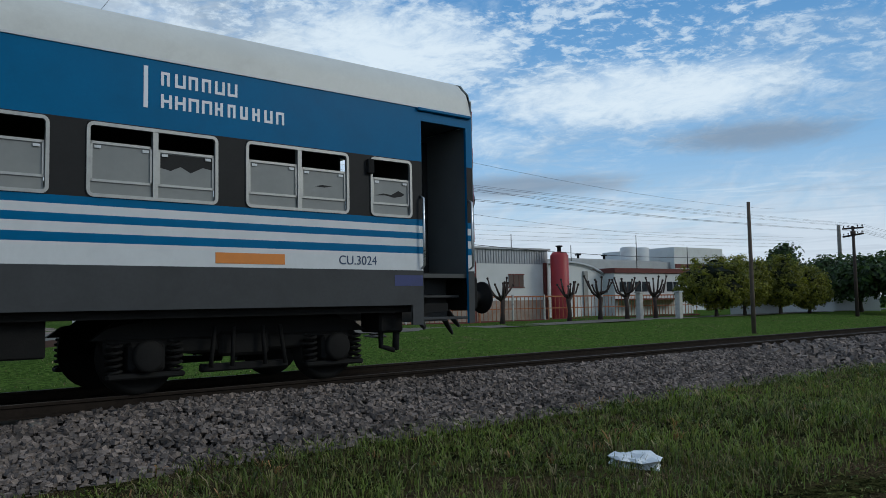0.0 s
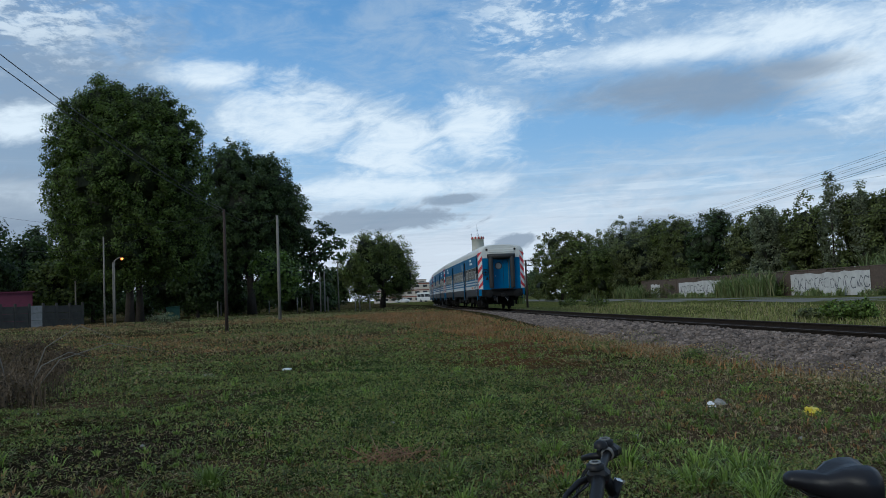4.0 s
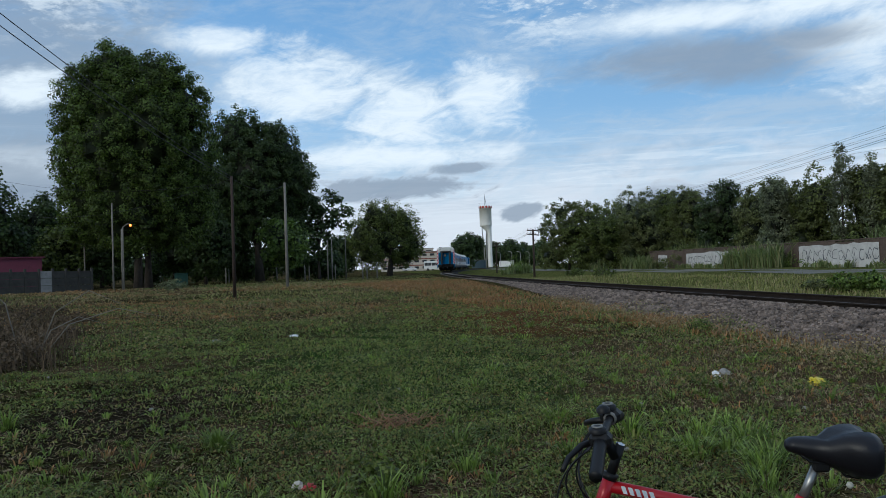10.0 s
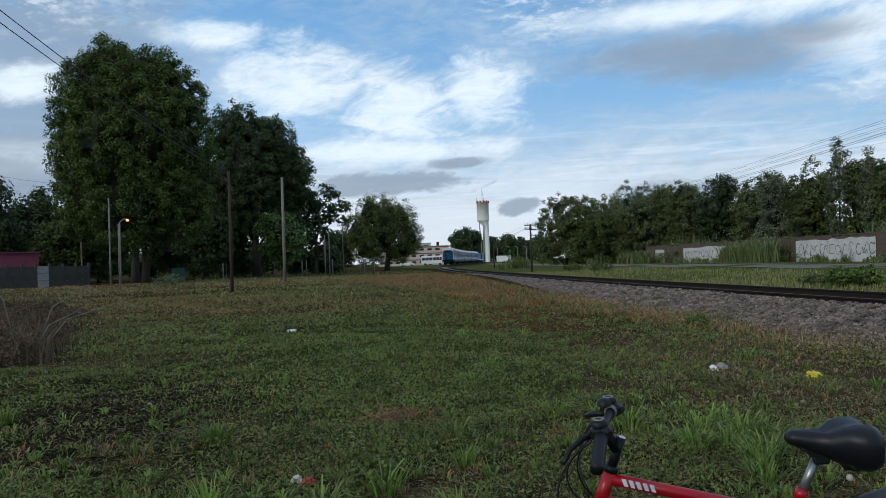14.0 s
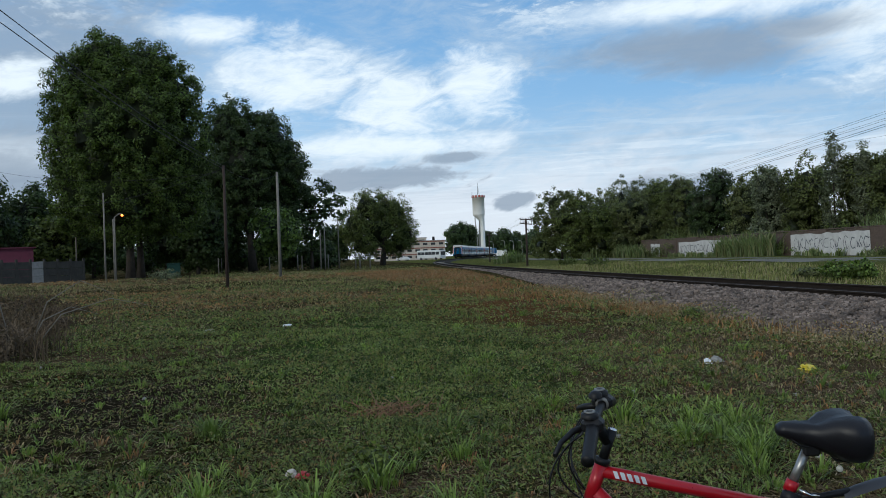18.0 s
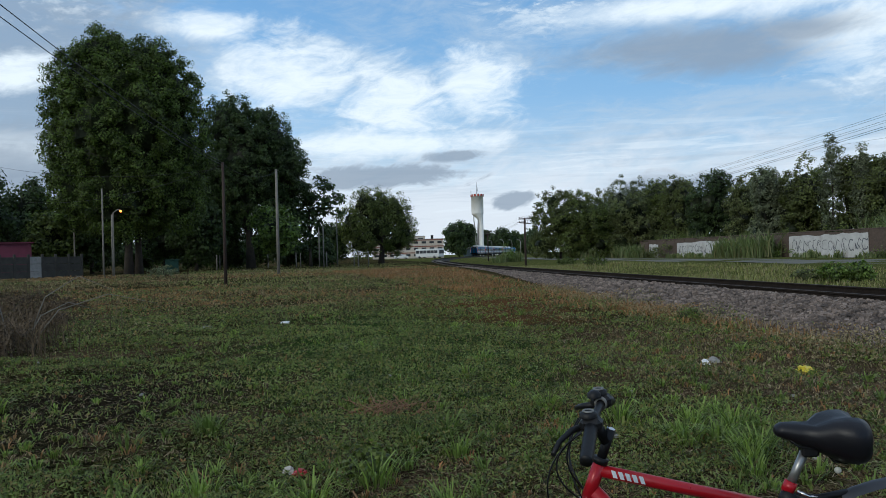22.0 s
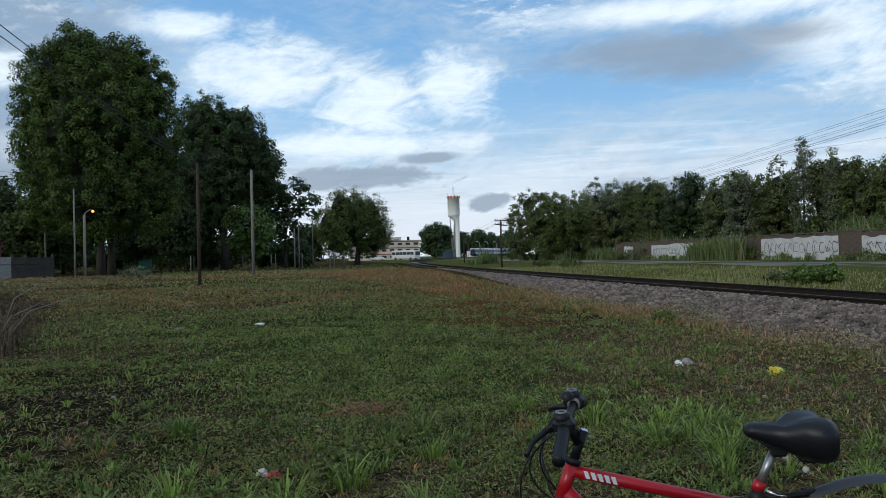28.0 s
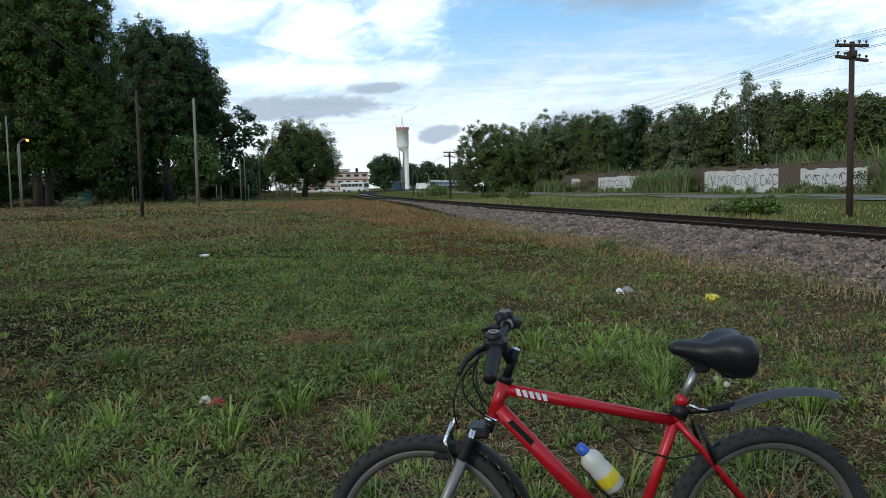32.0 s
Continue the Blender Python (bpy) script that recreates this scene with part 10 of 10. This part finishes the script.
    for lo, hi, mat, lab in ((-1.0, 0.48, HERB, "green weeds creeping up the foot of the ballast"), (0.48, 0.80, STRAW, "dry straw-coloured weeds at the foot of the ballast"), (0.80, 9.0, RUSSET, "russet weeds at the foot of the ballast")):
        q = (tone >= lo) & (tone < hi)
        v, f = leaf_cloud(c[q], 0.0, 1, 0.05, rng, wide=0.24)
        tagged(new("bank_weeds", array_mesh("bank_weeds", v, f, [mat])), lab, "weeds", kind="stuff")
    # verge beyond the track
    n = 70000
    x, y = rng.uniform(-75, 55, n), 13.8 + 15 * rng.random(n) ** 1.5
    k = (rng.random(n) < 0.3 + 0.7 * patchy(x, y, 0.5, 15)) & ((x > -14) | (y < 24.0 + 1.0 * patchy(x, y, 0.3, 17))) & (np.abs(y - track_y(x)) > 3.1) & ~((x > 12) & (np.abs(y - 24.2 - 0.02 * x) < 1.35)) & ~((np.abs(x + 0.8) < 1.7) & (np.abs(y - 20.6) < 0.9))
    x, y = x[k], y[k]
    tall = 0.050 + 0.05 * ease(x, 3, -3) + (0.10 + 0.14 * ease(x, -14, -24)) * ease(x, 1, -8) * patchy(x, y, 0.35, 16)
    isdry = rng.random(len(x)) < np.where(x > 0, 0.06, 0.25)
    g, w = ~isdry & (x <= 2.0), ~isdry & (x > 2.0)
    blades("verge_grass", "rough green grass on the far verge", x[g], y[g], tall[g], 0.016, VERGE, 41, 0.8)
    blades("verge_grass", "short bright green grass on the far verge", x[w], y[w], tall[w], 0.016, LAWN, 43, 0.8)
    blades("verge_straw", "dry grass on the far verge", x[isdry], y[isdry], tall[isdry], 0.013, STRAW, 42, 0.8)
    # dry twigs
    tw = thing("dry_twigs", "heap of dry reddish-brown twigs in the grass", "twigs", at=pose(-7.55, 0.45, 0.0))
    for k in range(64):
        a = rng.uniform(0, 6.28)
        L = rng.uniform(0.25, 0.6) if k < 8 else rng.uniform(0.08, 0.26)
        p = rng.normal(0, 0.15, 2)
        part("twig", Shape().tube([(p[0], p[1], 0.03), (p[0] + L * 0.5 * math.cos(a), p[1] + L * 0.5 * math.sin(a), 0.09), (p[0] + L * math.cos(a), p[1] + L * math.sin(a), rng.uniform(0.04, 0.18))], [0.005, 0.004, 0.0025], 4), [TWIG], tw)
    # withered thicket at the field's edge: stalks and arching dead branches
    x, y = polar(1700, 106.5, 114, 14, 27, rng)
    k = rng.random(1700) < ease(np.degrees(np.arctan2(-x, y)), 106.5, 110.5)
    blades("weed_stalks", "tall dead weed stalks at the edge of the field", x[k], y[k], 0.62, 0.006, DEAD_WEED, 44, 1.3, "weeds")
    br = thing("dead_branches", "long arching dead branches among the weeds", "branches", at=pose(*azd(110.4, 17), 0.02))
    for dx, dy, h in ((0.6, 1.9, 1.25), (-0.4, 1.3, 0.75), (0.3, 2.6, 0.9), (0.8, -0.9, 1.5)):
        part("branch", Shape().tube([(0.1 * dx, 0.1 * dy, 0), (0.3 * dx, 0.3 * dy, 0.7 * h), (0.65 * dx, 0.65 * dy, h), (dx, dy, h * 0.78)], [0.012, 0.010, 0.007, 0.003], 6), [POLE_GREY], br)


grow()
shrub("pale grey-green weeds at the foot of the fence", *azd(101.6, 60), 2.6, 0.9, LEAF_GREY, 110, 270, 0.10)
for k, (az, d, w, h) in enumerate(((111.6, 15.5, 1.5, 0.42), (110.4, 18, 1.8, 0.5), (112.4, 20, 2.0, 0.6), (109.0, 22, 1.6, 0.45), (111.2, 25, 2.4, 0.6), (108.0, 27, 1.7, 0.4), (110.0, 31, 2.4, 0.55), (112.6, 33, 2.8, 0.7))):
    shrub("withered brown weeds standing in the field", *azd(az, d), w, h, DEAD_WEED, 150, 260 + k, 0.06)



# ---- what moves ----
def motions():
    """The train runs away along the track."""
    for k, c in enumerate(COACHES):
        walk(c, [(t, rail_pose(x, GAP * k, COACH_L)) for t, x in TRAIN_TIMES])
    walk(ENGINE, [(t, rail_pose(x, GAP * 4, ENGINE_L)) for t, x in TRAIN_TIMES])
    # the wheels of the last coach roll with it
    times = [k * 0.04 for k in range(801)]
    xs = np.interp(times, [t for t, x in TRAIN_TIMES], [x for t, x in TRAIN_TIMES])
    for bogie in [c for c in COACHES[0].children if c.name.startswith("bogie")]:
        for wheel in [c for c in bogie.children if c.name.startswith("wheel")]:
            put = Matrix.Translation(wheel.matrix_basis.translation)
            walk(wheel, [(t, put @ Matrix.Rotation((x - xs[0]) / 0.455, 4, "Y")) for t, x in zip(times, xs)])


motions()
